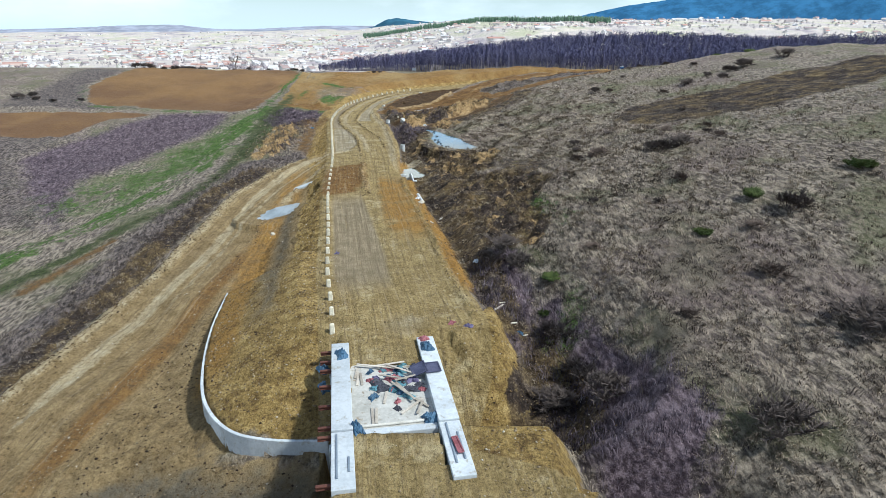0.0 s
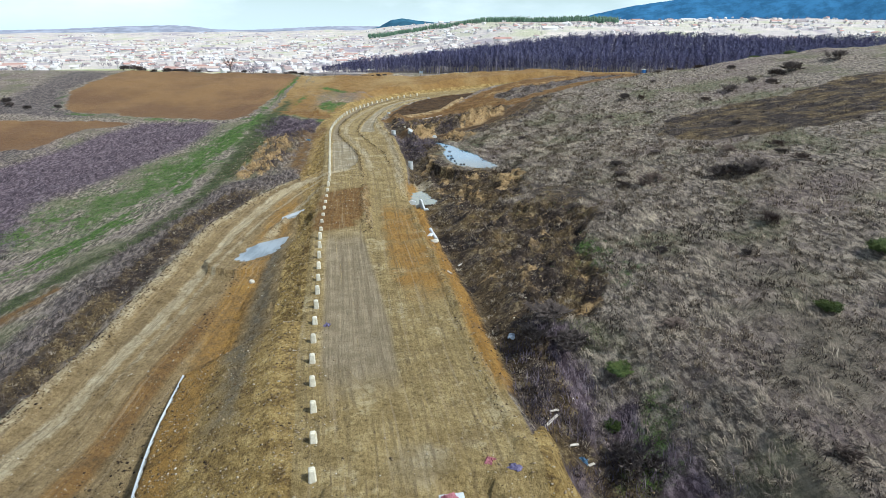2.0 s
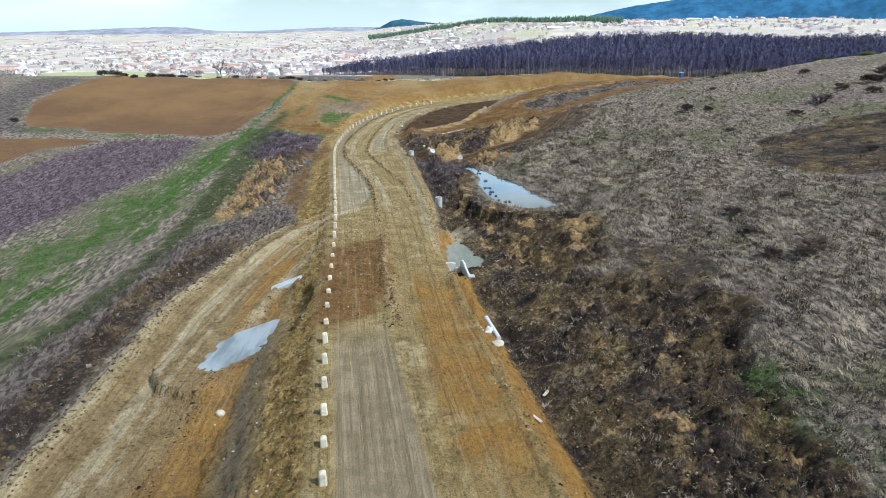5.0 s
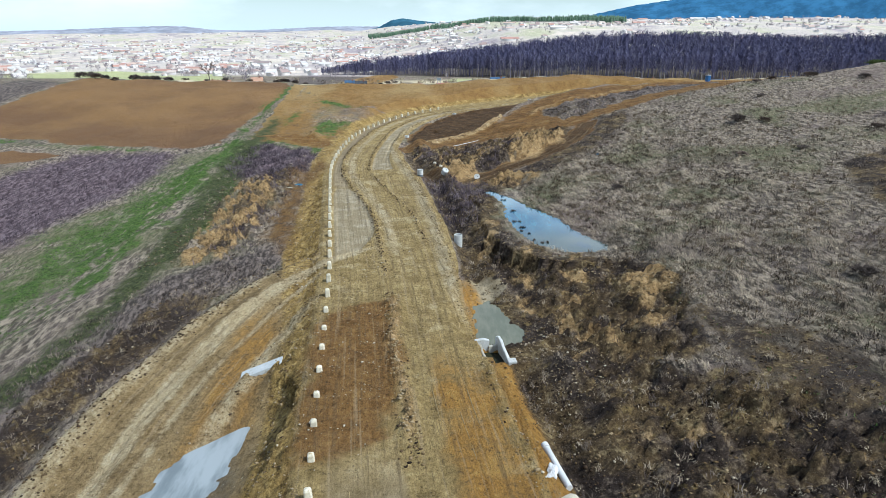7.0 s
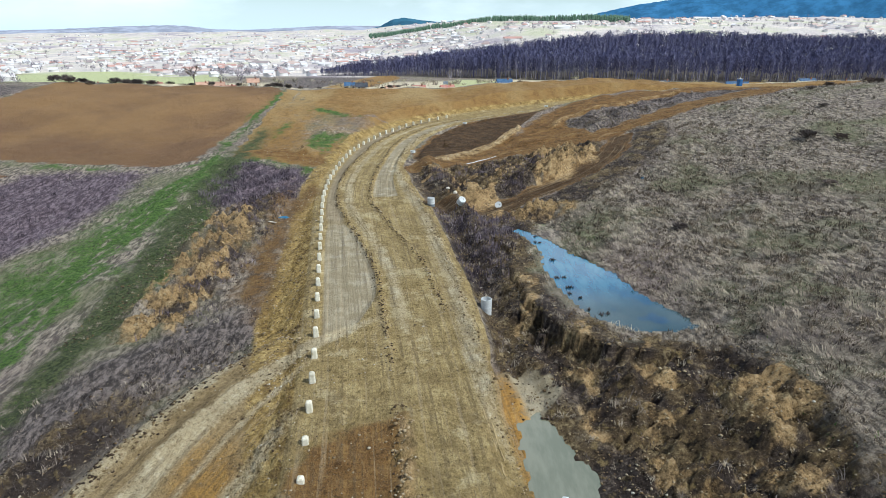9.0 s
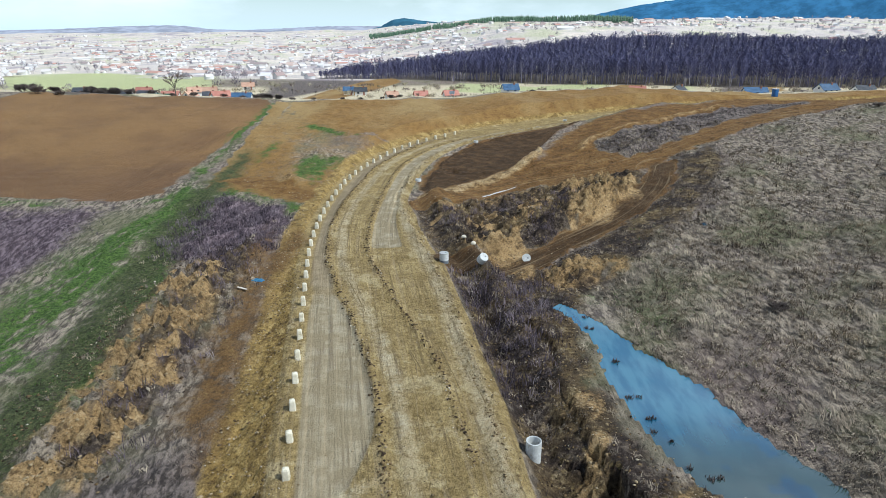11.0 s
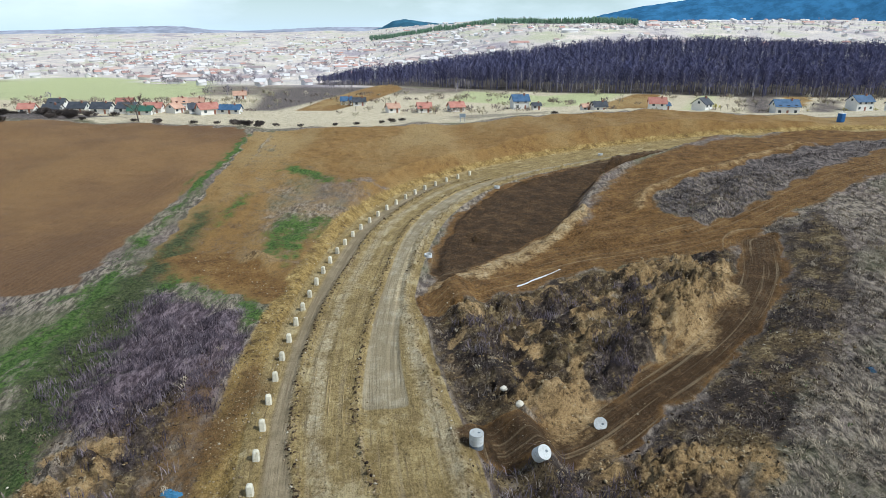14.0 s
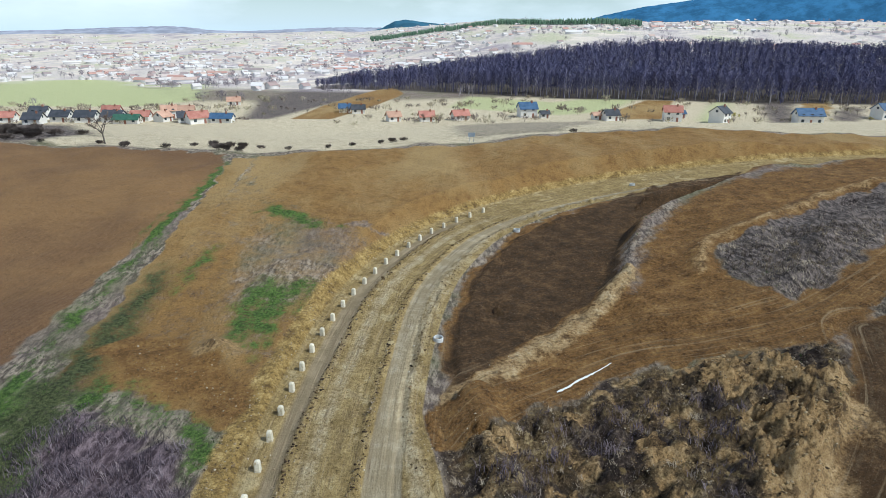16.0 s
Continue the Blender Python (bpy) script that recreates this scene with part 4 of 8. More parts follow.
def ground_material():
    m, n, l, b = nodes_of("ground_soils")
    geo = n.new("ShaderNodeNewGeometry")
    co = geo.outputs["Position"]
    n1 = noise_node(n, l, co, 0.09, 4, 0.55)
    n2 = noise_node(n, l, co, 0.55, 6, 0.65)
    n3 = noise_node(n, l, co, 3.2, 6, 0.7)
    n4 = noise_node(n, l, co, 11.0, 4, 0.7)
    tuft = noise_node(n, l, co, 2.2, 5, 0.7, ((1.0, 0.38, 1.0), (0, 0, 0.7)))
    furrow = n.new("ShaderNodeTexWave")
    furrow.wave_type, furrow.bands_direction = "BANDS", "X"
    furrow.inputs["Scale"].default_value, furrow.inputs["Distortion"].default_value, furrow.inputs["Detail"].default_value = 0.42, 3.0, 3
    fm = n.new("ShaderNodeMapping")
    fm.inputs["Rotation"].default_value = (0, 0, 0.35)
    l.new(co, fm.inputs["Vector"])
    l.new(fm.outputs["Vector"], furrow.inputs["Vector"])
    wa = n.new("ShaderNodeAttribute")
    wa.attribute_name = "way"
    streak = noise_node(n, l, wa.outputs["Vector"], 1.0, 4, 0.6, ((0.07, 2.6, 0.0), (0, 0, 0)))
    ch = {}
    for pack, keys in PACKS:
        a = n.new("ShaderNodeAttribute")
        a.attribute_name = pack
        sp = n.new("ShaderNodeSeparateColor")
        l.new(a.outputs["Color"], sp.inputs["Color"])
        ks = keys.split()
        for k, out in zip(ks, (sp.outputs[0], sp.outputs[1], sp.outputs[2], a.outputs["Alpha"])):
            ch[k] = out

    patchy = noise_node(n, l, co, 0.13, 5, 0.65, ((1.0, 0.45, 1.0), (0, 0, 0.2)))
    ch["green"] = math_node(n, l, "MULTIPLY", ch["green"], math_node(n, l, "ADD", math_node(n, l, "MULTIPLY", band(n, l, patchy, 0.40, 0.58), 0.75), 0.42))

    def blend(*stops):
        """Colour from noise: (weight of n2, n3) between dark, mid and light."""
        f = math_node(n, l, "ADD", math_node(n, l, "MULTIPLY", n2, 0.5), math_node(n, l, "MULTIPLY", n3, 0.5))
        c = mix_node(n, l, band(n, l, f, 0.36, 0.54), stops[0], stops[1])
        return mix_node(n, l, band(n, l, f, 0.5, 0.66), c, stops[2]) if len(stops) > 2 else c

    # dry grass: straw tufts, grey-violet dead stems, a little green
    hump = noise_node(n, l, co, 1.15, 4, 0.6)
    g = mix_node(n, l, band(n, l, tuft, 0.40, 0.62), (0.095, 0.077, 0.062), (0.43, 0.355, 0.272))
    g = mix_node(n, l, math_node(n, l, "MULTIPLY", band(n, l, n2, 0.5, 0.66), 0.55), g, (0.20, 0.158, 0.147))
    g = mix_node(n, l, math_node(n, l, "MULTIPLY", band(n, l, n1, 0.47, 0.64), 0.6), g, (0.135, 0.142, 0.062))
    g = mix_node(n, l, math_node(n, l, "MULTIPLY", band(n, l, noise_node(n, l, co, 0.06, 3, 0.5), 0.50, 0.64), 0.45), g, (0.20, 0.145, 0.137))
    wobble = math_node(n, l, "ADD", math_node(n, l, "MULTIPLY", math_node(n, l, "SUBTRACT", n2, 0.5), 1.2), math_node(n, l, "MULTIPLY", math_node(n, l, "SUBTRACT", n3, 0.5), 0.9))

    def lay(base, key, colour, soft=0.16, gain=1.0, wob=1.0):
        v = math_node(n, l, "ADD", math_node(n, l, "MULTIPLY", ch[key], gain), math_node(n, l, "MULTIPLY", math_node(n, l, "MULTIPLY", wobble, wob), math_node(n, l, "MULTIPLY", ch[key], 1.0)))
        return mix_node(n, l, band(n, l, v, 0.5 - soft, 0.5 + soft), base, colour)

    def two(key_noise, lo, hi, a, c):
        return mix_node(n, l, band(n, l, key_noise, lo, hi), a, c)

    plot = noise_node(n, l, co, 0.009, 6, 0.62, ((1.0, 0.45, 1.0), (0, 0, 0.3)))
    g = lay(g, "scrub", two(tuft, 0.4, 0.62, (0.058, 0.048, 0.044), (0.24, 0.195, 0.175)), 0.3)
    g = lay(g, "violet", two(tuft, 0.4, 0.64, (0.066, 0.046, 0.056), (0.25, 0.19, 0.21)), 0.3)
    # town soils paled: valley haze and sun put into the colours
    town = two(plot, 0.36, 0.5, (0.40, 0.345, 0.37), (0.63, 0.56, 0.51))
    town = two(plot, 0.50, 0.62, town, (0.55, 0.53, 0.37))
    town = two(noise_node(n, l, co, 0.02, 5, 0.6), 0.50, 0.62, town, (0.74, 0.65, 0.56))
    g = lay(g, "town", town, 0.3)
    g = lay(g, "straw", blend((0.42, 0.34, 0.23), (0.62, 0.53, 0.37), (0.70, 0.61, 0.43)), 0.3)
    g = lay(g, "meadow", blend((0.40, 0.43, 0.20), (0.50, 0.51, 0.27)), 0.3)
    g = lay(g, "wood", blend((0.05, 0.043, 0.04), (0.11, 0.09, 0.075)), 0.3)
    fur = mix_node(n, l, math_node(n, l, "ADD", math_node(n, l, "MULTIPLY", furrow.outputs["Fac"], 0.12), math_node(n, l, "ADD", math_node(n, l, "MULTIPLY", n3, 0.5), math_node(n, l, "MULTIPLY", n4, 0.45))), (0.062, 0.033, 0.015), (0.285, 0.163, 0.083))
    g = lay(g, "plough", two(noise_node(n, l, co, 0.028, 5, 0.6), 0.42, 0.62, fur, mix_node(n, l, n3, (0.185, 0.10, 0.04), (0.345, 0.205, 0.093))), 0.12, wob=0.4)
    swath = noise_node(n, l, co, 0.05, 6, 0.65, ((1.0, 0.4, 1.0), (0, 0, -0.6)))
    g = lay(g, "crest", mix_node(n, l, math_node(n, l, "MULTIPLY", band(n, l, swath, 0.44, 0.62), 0.75), blend((0.165, 0.09, 0.029), (0.275, 0.157, 0.053), (0.33, 0.197, 0.07)), mix_node(n, l, n3, (0.255, 0.165, 0.063), (0.50, 0.357, 0.165))), 0.12, wob=0.6)
    tops = two(noise_node(n, l, co, 0.22, 5, 0.6), 0.42, 0.6, blend((0.012, 0.009, 0.008), (0.042, 0.030, 0.025), (0.20, 0.155, 0.118)), blend((0.030, 0.020, 0.011), (0.125, 0.085, 0.042), (0.37, 0.285, 0.15)))
    tops = mix_node(n, l, math_node(n, l, "MULTIPLY", band(n, l, hump, 0.58, 0.70), 0.6), tops, (0.27, 0.195, 0.08))
    g = lay(g, "topsoil", tops, 0.22)
    g = lay(g, "track", blend((0.15, 0.102, 0.046), (0.30, 0.212, 0.102), (0.41, 0.305, 0.155)), 0.18, wob=0.7)
    g = lay(g, "green", two(n3, 0.38, 0.62, (0.030, 0.066, 0.013), (0.115, 0.185, 0.042)), 0.3, wob=2.0)
    g = lay(g, "gully", two(n3, 0.38, 0.62, (0.026, 0.036, 0.014), (0.10, 0.115, 0.045)), 0.3, wob=1.8)
    banks = blend((0.12, 0.074, 0.025), (0.36, 0.242, 0.082), (0.59, 0.435, 0.185))
    # bank colour darkened in the bump's hollows, as shade between lumps
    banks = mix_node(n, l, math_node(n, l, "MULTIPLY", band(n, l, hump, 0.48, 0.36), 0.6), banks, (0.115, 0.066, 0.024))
    g = lay(g, "bank", banks, 0.2)
    roads = blend((0.185, 0.128, 0.05), (0.345, 0.25, 0.105), (0.50, 0.385, 0.185))
    roads = mix_node(n, l, math_node(n, l, "MULTIPLY", band(n, l, noise_node(n, l, co, 0.32, 5, 0.7), 0.54, 0.64), 0.7), roads, (0.55, 0.445, 0.25))
    roads = mix_node(n, l, math_node(n, l, "MULTIPLY", band(n, l, noise_node(n, l, co, 0.45, 5, 0.7), 0.46, 0.36), 0.6), roads, (0.20, 0.138, 0.06))
    g = lay(g, "road", roads, 0.12, wob=0.3)
    g = lay(g, "grey", two(n2, 0.38, 0.62, (0.255, 0.205, 0.125), (0.345, 0.288, 0.19)), 0.15, wob=0.4)
    hauls = blend((0.075, 0.037, 0.011), (0.195, 0.103, 0.034), (0.32, 0.187, 0.066))
    g = lay(g, "haul", hauls, 0.15, wob=0.6)
    g = lay(g, "dark", blend((0.030, 0.018, 0.008), (0.073, 0.041, 0.018), (0.165, 0.095, 0.042)), 0.2, wob=0.8)
    g = lay(g, "red", blend((0.105, 0.052, 0.016), (0.225, 0.122, 0.040), (0.32, 0.195, 0.07)), 0.22)
    g = lay(g, "rust", blend((0.069, 0.037, 0.014), (0.171, 0.096, 0.036), (0.26, 0.166, 0.069)), 0.3)
    g = lay(g, "orange", blend((0.195, 0.094, 0.020), (0.345, 0.185, 0.044), (0.42, 0.26, 0.075)), 0.28, wob=1.4)
    g = lay(g, "lane", two(n2, 0.36, 0.64, (0.20, 0.155, 0.092), (0.30, 0.238, 0.15)), 0.3, wob=0.5)
    g = lay(g, "wet", blend((0.075, 0.062, 0.043), (0.165, 0.138, 0.096)), 0.35, wob=1.5)
    clays = blend((0.12, 0.072, 0.032), (0.39, 0.258, 0.12), (0.54, 0.39, 0.21))
    # shade between the clay blocks, painted where the bump sinks
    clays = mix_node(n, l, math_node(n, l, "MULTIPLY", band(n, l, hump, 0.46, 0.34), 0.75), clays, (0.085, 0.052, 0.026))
    g = lay(g, "clay", clays, 0.25)
    g = lay(g, "pale", blend((0.312, 0.236, 0.130), (0.46, 0.372, 0.225), (0.58, 0.495, 0.335)), 0.3, wob=1.5)
    wz = n.new("ShaderNodeSeparateXYZ")
    l.new(wa.outputs["Vector"], wz.inputs["Vector"])
    driven = math_node(n, l, "MULTIPLY", wz.outputs["Z"], math_node(n, l, "MAXIMUM", math_node(n, l, "MAXIMUM", ch["road"], ch["track"]), ch["haul"]))
    g = mix_node(n, l, math_node(n, l, "MULTIPLY", math_node(n, l, "MULTIPLY", band(n, l, streak, 0.50, 0.64), driven), math_node(n, l, "MULTIPLY", band(n, l, n2, 0.36, 0.62), 0.62)), g, (0.12, 0.083, 0.046))
    g = mix_node(n, l, math_node(n, l, "MULTIPLY", math_node(n, l, "MULTIPLY", band(n, l, streak, 0.46, 0.33), driven), 0.42), g, (0.40, 0.31, 0.19))
    # stones, and crumb shade painted into hollows, everywhere but on the rolled, silted lanes
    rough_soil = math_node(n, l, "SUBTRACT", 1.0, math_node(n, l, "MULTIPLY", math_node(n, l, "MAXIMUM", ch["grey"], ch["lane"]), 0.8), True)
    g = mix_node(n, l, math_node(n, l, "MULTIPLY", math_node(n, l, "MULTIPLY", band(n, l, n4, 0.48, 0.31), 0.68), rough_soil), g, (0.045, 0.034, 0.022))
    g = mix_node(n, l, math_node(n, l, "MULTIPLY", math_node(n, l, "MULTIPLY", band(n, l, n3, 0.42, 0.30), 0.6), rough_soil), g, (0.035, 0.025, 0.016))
    speck = math_node(n, l, "MULTIPLY", math_node(n, l, "MULTIPLY", band(n, l, n4, 0.62, 0.72), 0.5), rough_soil)
    g = mix_node(n, l, speck, g, (0.55, 0.47, 0.36))
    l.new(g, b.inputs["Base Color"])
    moist = math_node(n, l, "MULTIPLY", band(n, l, n2, 0.5, 0.62), ch["grey"])
    l.new(math_node(n, l, "SUBTRACT", 0.93, math_node(n, l, "MULTIPLY", moist, 0.45)), b.inputs["Roughness"])
    b.inputs["Specular IOR Level"].default_value = 0.18
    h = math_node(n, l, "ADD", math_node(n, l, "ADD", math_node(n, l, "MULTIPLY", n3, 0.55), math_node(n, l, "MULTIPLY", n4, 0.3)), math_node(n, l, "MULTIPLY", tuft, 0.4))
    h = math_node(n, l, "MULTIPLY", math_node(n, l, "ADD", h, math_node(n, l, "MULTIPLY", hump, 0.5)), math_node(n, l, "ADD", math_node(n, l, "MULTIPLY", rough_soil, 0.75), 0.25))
    h = math_node(n, l, "ADD", h, math_node(n, l, "MULTIPLY", math_node(n, l, "MULTIPLY", streak, driven), 0.35))
    bp = n.new("ShaderNodeBump")
    bp.inputs["Strength"].default_value, bp.inputs["Distance"].default_value = 1.0, 0.45
    l.new(h, bp.inputs["Height"])
    l.new(bp.outputs["Normal"], b.inputs["Normal"])
    return m


ground_mesh.materials.append(ground_material())
ground = tagged(new("ground", ground_mesh), "rolling ground with dry grass, ploughed fields and raw dug soil", "ground", kind="structure")

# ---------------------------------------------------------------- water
def water_material(name, tint, rough=0.04, murk_sky_tint=(0.2, 0.17, 0.12), ior=1.85, silt=None):
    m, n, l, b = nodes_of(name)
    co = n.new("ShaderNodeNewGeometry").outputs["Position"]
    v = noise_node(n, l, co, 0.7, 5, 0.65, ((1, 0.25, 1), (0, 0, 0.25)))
    c = mix_node(n, l, band(n, l, v, 0.38, 0.62), tint, murk_sky_tint)
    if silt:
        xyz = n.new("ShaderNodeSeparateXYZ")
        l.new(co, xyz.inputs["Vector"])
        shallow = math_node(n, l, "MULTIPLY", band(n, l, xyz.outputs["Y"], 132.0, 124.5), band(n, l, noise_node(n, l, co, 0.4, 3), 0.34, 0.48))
        # south end painted navy, for weaker sky reflection seen from nearer
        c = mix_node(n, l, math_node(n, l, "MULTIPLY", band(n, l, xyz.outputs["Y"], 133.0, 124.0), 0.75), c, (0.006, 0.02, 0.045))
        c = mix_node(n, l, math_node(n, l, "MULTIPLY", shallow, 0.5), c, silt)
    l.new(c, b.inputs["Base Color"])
    b.inputs["Roughness"].default_value = rough
    b.inputs["IOR"].default_value = ior
    b.inputs["Specular IOR Level"].default_value = 1.0 if ior > 1.5 else 0.5
    bp = n.new("ShaderNodeBump")
    bp.inputs["Strength"].default_value, bp.inputs["Distance"].default_value = 0.05, 0.02
    l.new(noise_node(n, l, co, 2.5, 3), bp.inputs["Height"])
    l.new(bp.outputs["Normal"], b.inputs["Normal"])
    return m


# pond base colours carry the blue of the reflected sky
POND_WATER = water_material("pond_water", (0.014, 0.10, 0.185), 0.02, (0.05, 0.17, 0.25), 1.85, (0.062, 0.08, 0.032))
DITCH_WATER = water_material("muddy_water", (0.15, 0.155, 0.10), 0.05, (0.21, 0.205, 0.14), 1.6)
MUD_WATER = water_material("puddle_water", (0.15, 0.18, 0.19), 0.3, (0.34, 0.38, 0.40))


def water(name, shape, level, material, label):
    """A still sheet of water over a hollow; the ground cuts its shore."""
    p = np.array(shape)
    lo, hi = p.min(0) - 0.8, p.max(0) + 0.8
    xs, ys = np.linspace(lo[0], hi[0], 40), np.linspace(lo[1], hi[1], 60)
    X, Y = np.meshgrid(xs, ys)
    ok = inside(shape, X, Y) > -0.6
    idx = np.arange(X.size).reshape(X.shape)
    faces = [(idx[j, i], idx[j, i + 1], idx[j + 1, i + 1], idx[j + 1, i]) for j in range(59) for i in range(39) if ok[j, i] and ok[j + 1, i + 1] and ok[j, i + 1] and ok[j + 1, i]]
    used = sorted({k for f in faces for k in f})
    back = {k: i for i, k in enumerate(used)}
    me = mesh_from(name, [(X.flat[k], Y.flat[k], level) for k in used], [[back[k] for k in f] for f in faces], material)
    return tagged(new(name, me), label, "water", kind="structure")


water("water_pond", POND, POND_Z, POND_WATER, "still pond coloured with blue sky reflection beside the dry meadow")
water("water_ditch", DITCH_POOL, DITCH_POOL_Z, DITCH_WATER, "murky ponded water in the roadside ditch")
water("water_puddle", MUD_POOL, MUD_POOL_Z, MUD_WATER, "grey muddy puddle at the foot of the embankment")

# ---------------------------------------------------------------- bridge and wall
CONCRETE = plain_material("white_concrete", (0.46, 0.49, 0.51), (0.63, 0.66, 0.68), 1.2, 0.8, 0.25, grime=(0.36, 0.34, 0.29))
POST_PAINT = plain_material("limewashed_concrete", (0.55, 0.50, 0.38), (0.74, 0.69, 0.56), 2.0, 0.85, 0.3, grime=(0.40, 0.32, 0.18))


def ground_at(x, y):
    return float(height(np.array([x]), np.array([y]))[0])


def line_at(line, s):
    d = np.diff(line, axis=0)
    ln = np.hypot(d[:, 0], d[:, 1])
    c = np.concatenate([[0], np.cumsum(ln)])
    i = int(np.clip(np.searchsorted(c, s) - 1, 0, len(ln) - 1))
    p = line[i] + d[i] * (s - c[i]) / ln[i]
    return p[0], p[1], math.atan2(-d[i][0], d[i][1])


def guard_post():
    """Tapered square concrete post with a low pyramid top and bevelled corners."""
    bm = bmesh.new()
    rings = []
    for z, h in ((-0.4, 0.235), (0.0, 0.23), (0.72, 0.195), (0.80, 0.15), (0.86, 0.02)):
        c = h * 0.3
        rings.append([bm.verts.new((x, y, z)) for x, y in ((h, -h + c), (h, h - c), (h - c, h), (-h + c, h), (-h, h - c), (-h, -h + c), (-h + c, -h), (h - c, -h))])
    for a, b in zip(rings, rings[1:]):
        for i in range(8):
            bm.faces.new((a[i], a[(i + 1) % 8], b[(i + 1) % 8], b[i]))
    bm.faces.new(rings[-1])
    return bm

post_bm = guard_post()
first_post = None
s_post = S0 + 26.2
while s_post < S0 + 222:
    x, y, a = line_at(POSTS, s_post)
    off = float(np.interp(s_post - S0, [175, 190, 235], [0, 0.8, 0.9]))
    x, y = x + math.cos(a) * off, y + math.sin(a) * off
    a += random.uniform(-0.06, 0.06)
    deep = 0.35 if 70 < s_post - S0 < 92 else 0.02
    m = Matrix.Translation((x, y, ground_at(x, y) - deep - random.uniform(0, 0.08))) @ Matrix.Rotation(a, 4, "Z") @ Matrix.Rotation(random.uniform(-0.04, 0.04), 4, "X")
    if first_post is None:
        first_post = tagged(part("guard_post", post_bm, POST_PAINT, None), "stubby whitewashed concrete guard post at the road edge", "guard post", "guard posts along the road")
        first_post.matrix_world = m
    else:
        copy_thing(first_post, m)
    s_post += 3.24 if s_post < S0 + 123 else 3.148

# ---- the unfinished bridge; local y runs along it, local x across, deck top at z = 0
PLANK_WOOD = plain_material("raw_timber", (0.36, 0.31, 0.25), (0.60, 0.54, 0.46), 2.5, 0.8, 0.4, vary=0.5)
RUST = plain_material("rusty_steel", (0.10, 0.04, 0.03), (0.20, 0.085, 0.06), 4, 0.75, 0.4, 0.3)
STEEL = plain_material("dull_steel", (0.24, 0.28, 0.33), (0.36, 0.41, 0.46), 4, 0.5, 0.2, 0.4)
SLAB = plain_material("stained_concrete", (0.40, 0.385, 0.34), (0.64, 0.62, 0.57), 0.9, 0.85, 0.35, grime=(0.28, 0.22, 0.15))
MEMBRANE = plain_material("pale_sealing_sheet", (0.55, 0.52, 0.45), (0.74, 0.71, 0.64), 1.0, 0.7, 0.3, grime=(0.38, 0.33, 0.26))
BM = Matrix.Translation((-3.15, 35.7, 1.22)) @ Matrix.Rotation(0.160, 4, "Z")
bridge = thing("bridge", BM, "unfinished short concrete road bridge with wide edge beams and littered deck", "bridge")
bm = bmesh.new()
box(bm, -2.75, 2.75, -2.6, 5.6, -0.75, 0.0, 0.03)
part("deck", bm, SLAB, bridge, "stained pale concrete deck slab")
for side in (-1, 1):
    for y0, y1, top in ((-8.3, -3.1, 0.42), (-3.05, 8.3, 0.55)):
        bm = bmesh.new()
        xa, xb = sorted((side * 2.72, side * 4.08))
        box(bm, xa, xb, y0, y1, -0.95 if y0 > -4 else -0.55, top, 0.035, segments=2)
        bm.verts.ensure_lookup_table()
        part("edge_beam", bm, CONCRETE, bridge, "wide white concrete edge beam")
    bm = bmesh.new()
    xa, xb = sorted((side * 2.95, side * 3.85))
    box(bm, xa, xb, -8.75, -8.28, -0.9, 0.05, 0.03)
    part("beam_end", bm, CONCRETE, bridge, "stepped concrete end of the beam")
for y0, y1 in ((-3.3, -2.62), (5.62, 6.3)):
    bm = bmesh.new()
    box(bm, -4.3, 4.3, y0, y1, -6.0, -0.78, 0.03)
    part("abutment", bm, CONCRETE, bridge, "plain concrete abutment wall")
bm = bmesh.new()
box(bm, -2.7, 2.7, -3.25, -2.63, -0.3, 0.10, 0.05, segments=2)
part("deck_sill", bm, CONCRETE, bridge, "white concrete sill across the deck end")
bm = bmesh.new()
tube(bm, (-2.65, -2.35, 0.10), (2.6, -2.3, 0.10), 0.10, 0.10, 10)
part("drain_pipe", bm, MEMBRANE, bridge, "white pipe lying along the deck sill")
for y in (-7.4, -3.0, -2.0, 0.4, 2.9, 5.1, 6.4, 7.9):
    bm = bmesh.new()
    for z0, z1, h in ((-0.06, 0.0, 0.11), (0.0, 0.14, 0.03), (0.14, 0.2, 0.11)):
        box(bm, -4.95, -3.85, y - h, y + h, z0 - 0.12, z1 - 0.12)
    part("steel_bracket", bm, RUST, bridge, "rusty steel bracket sticking out of the beam")
for x0, ya, yb in ((-3.75, -7.4, -3.4), (-3.05, -6.9, -5.6), (3.15, -7.2, -3.3), (3.7, -6.9, -4.3)):
    bm = bmesh.new()
    box(bm, x0 - 0.06, x0 + 0.06, ya, yb, 0.425, 0.50, 0.01)
    part("steel_rail", bm, STEEL, bridge, "grey steel rail laid on the beam")

# ---- litter on the bridge: every piece is a thing of its own
TARP_BLUE = plain_material("blue_tarpaulin", (0.02, 0.05, 0.095), (0.08, 0.16, 0.25), 3, 0.5, 0.8)
RAG_RED = plain_material("faded_red_cloth", (0.22, 0.06, 0.07), (0.42, 0.17, 0.19), 3, 0.85, 0.8)
RAG_DARK = plain_material("dark_cloth", (0.025, 0.028, 0.035), (0.09, 0.09, 0.11), 3, 0.85, 0.8)
RAG_VIOLET = plain_material("violet_sheet", (0.09, 0.08, 0.16), (0.20, 0.17, 0.27), 3, 0.7, 0.6)
RAG_TEAL = plain_material("teal_cloth", (0.05, 0.15, 0.19), (0.17, 0.32, 0.37), 3, 0.8, 0.7)


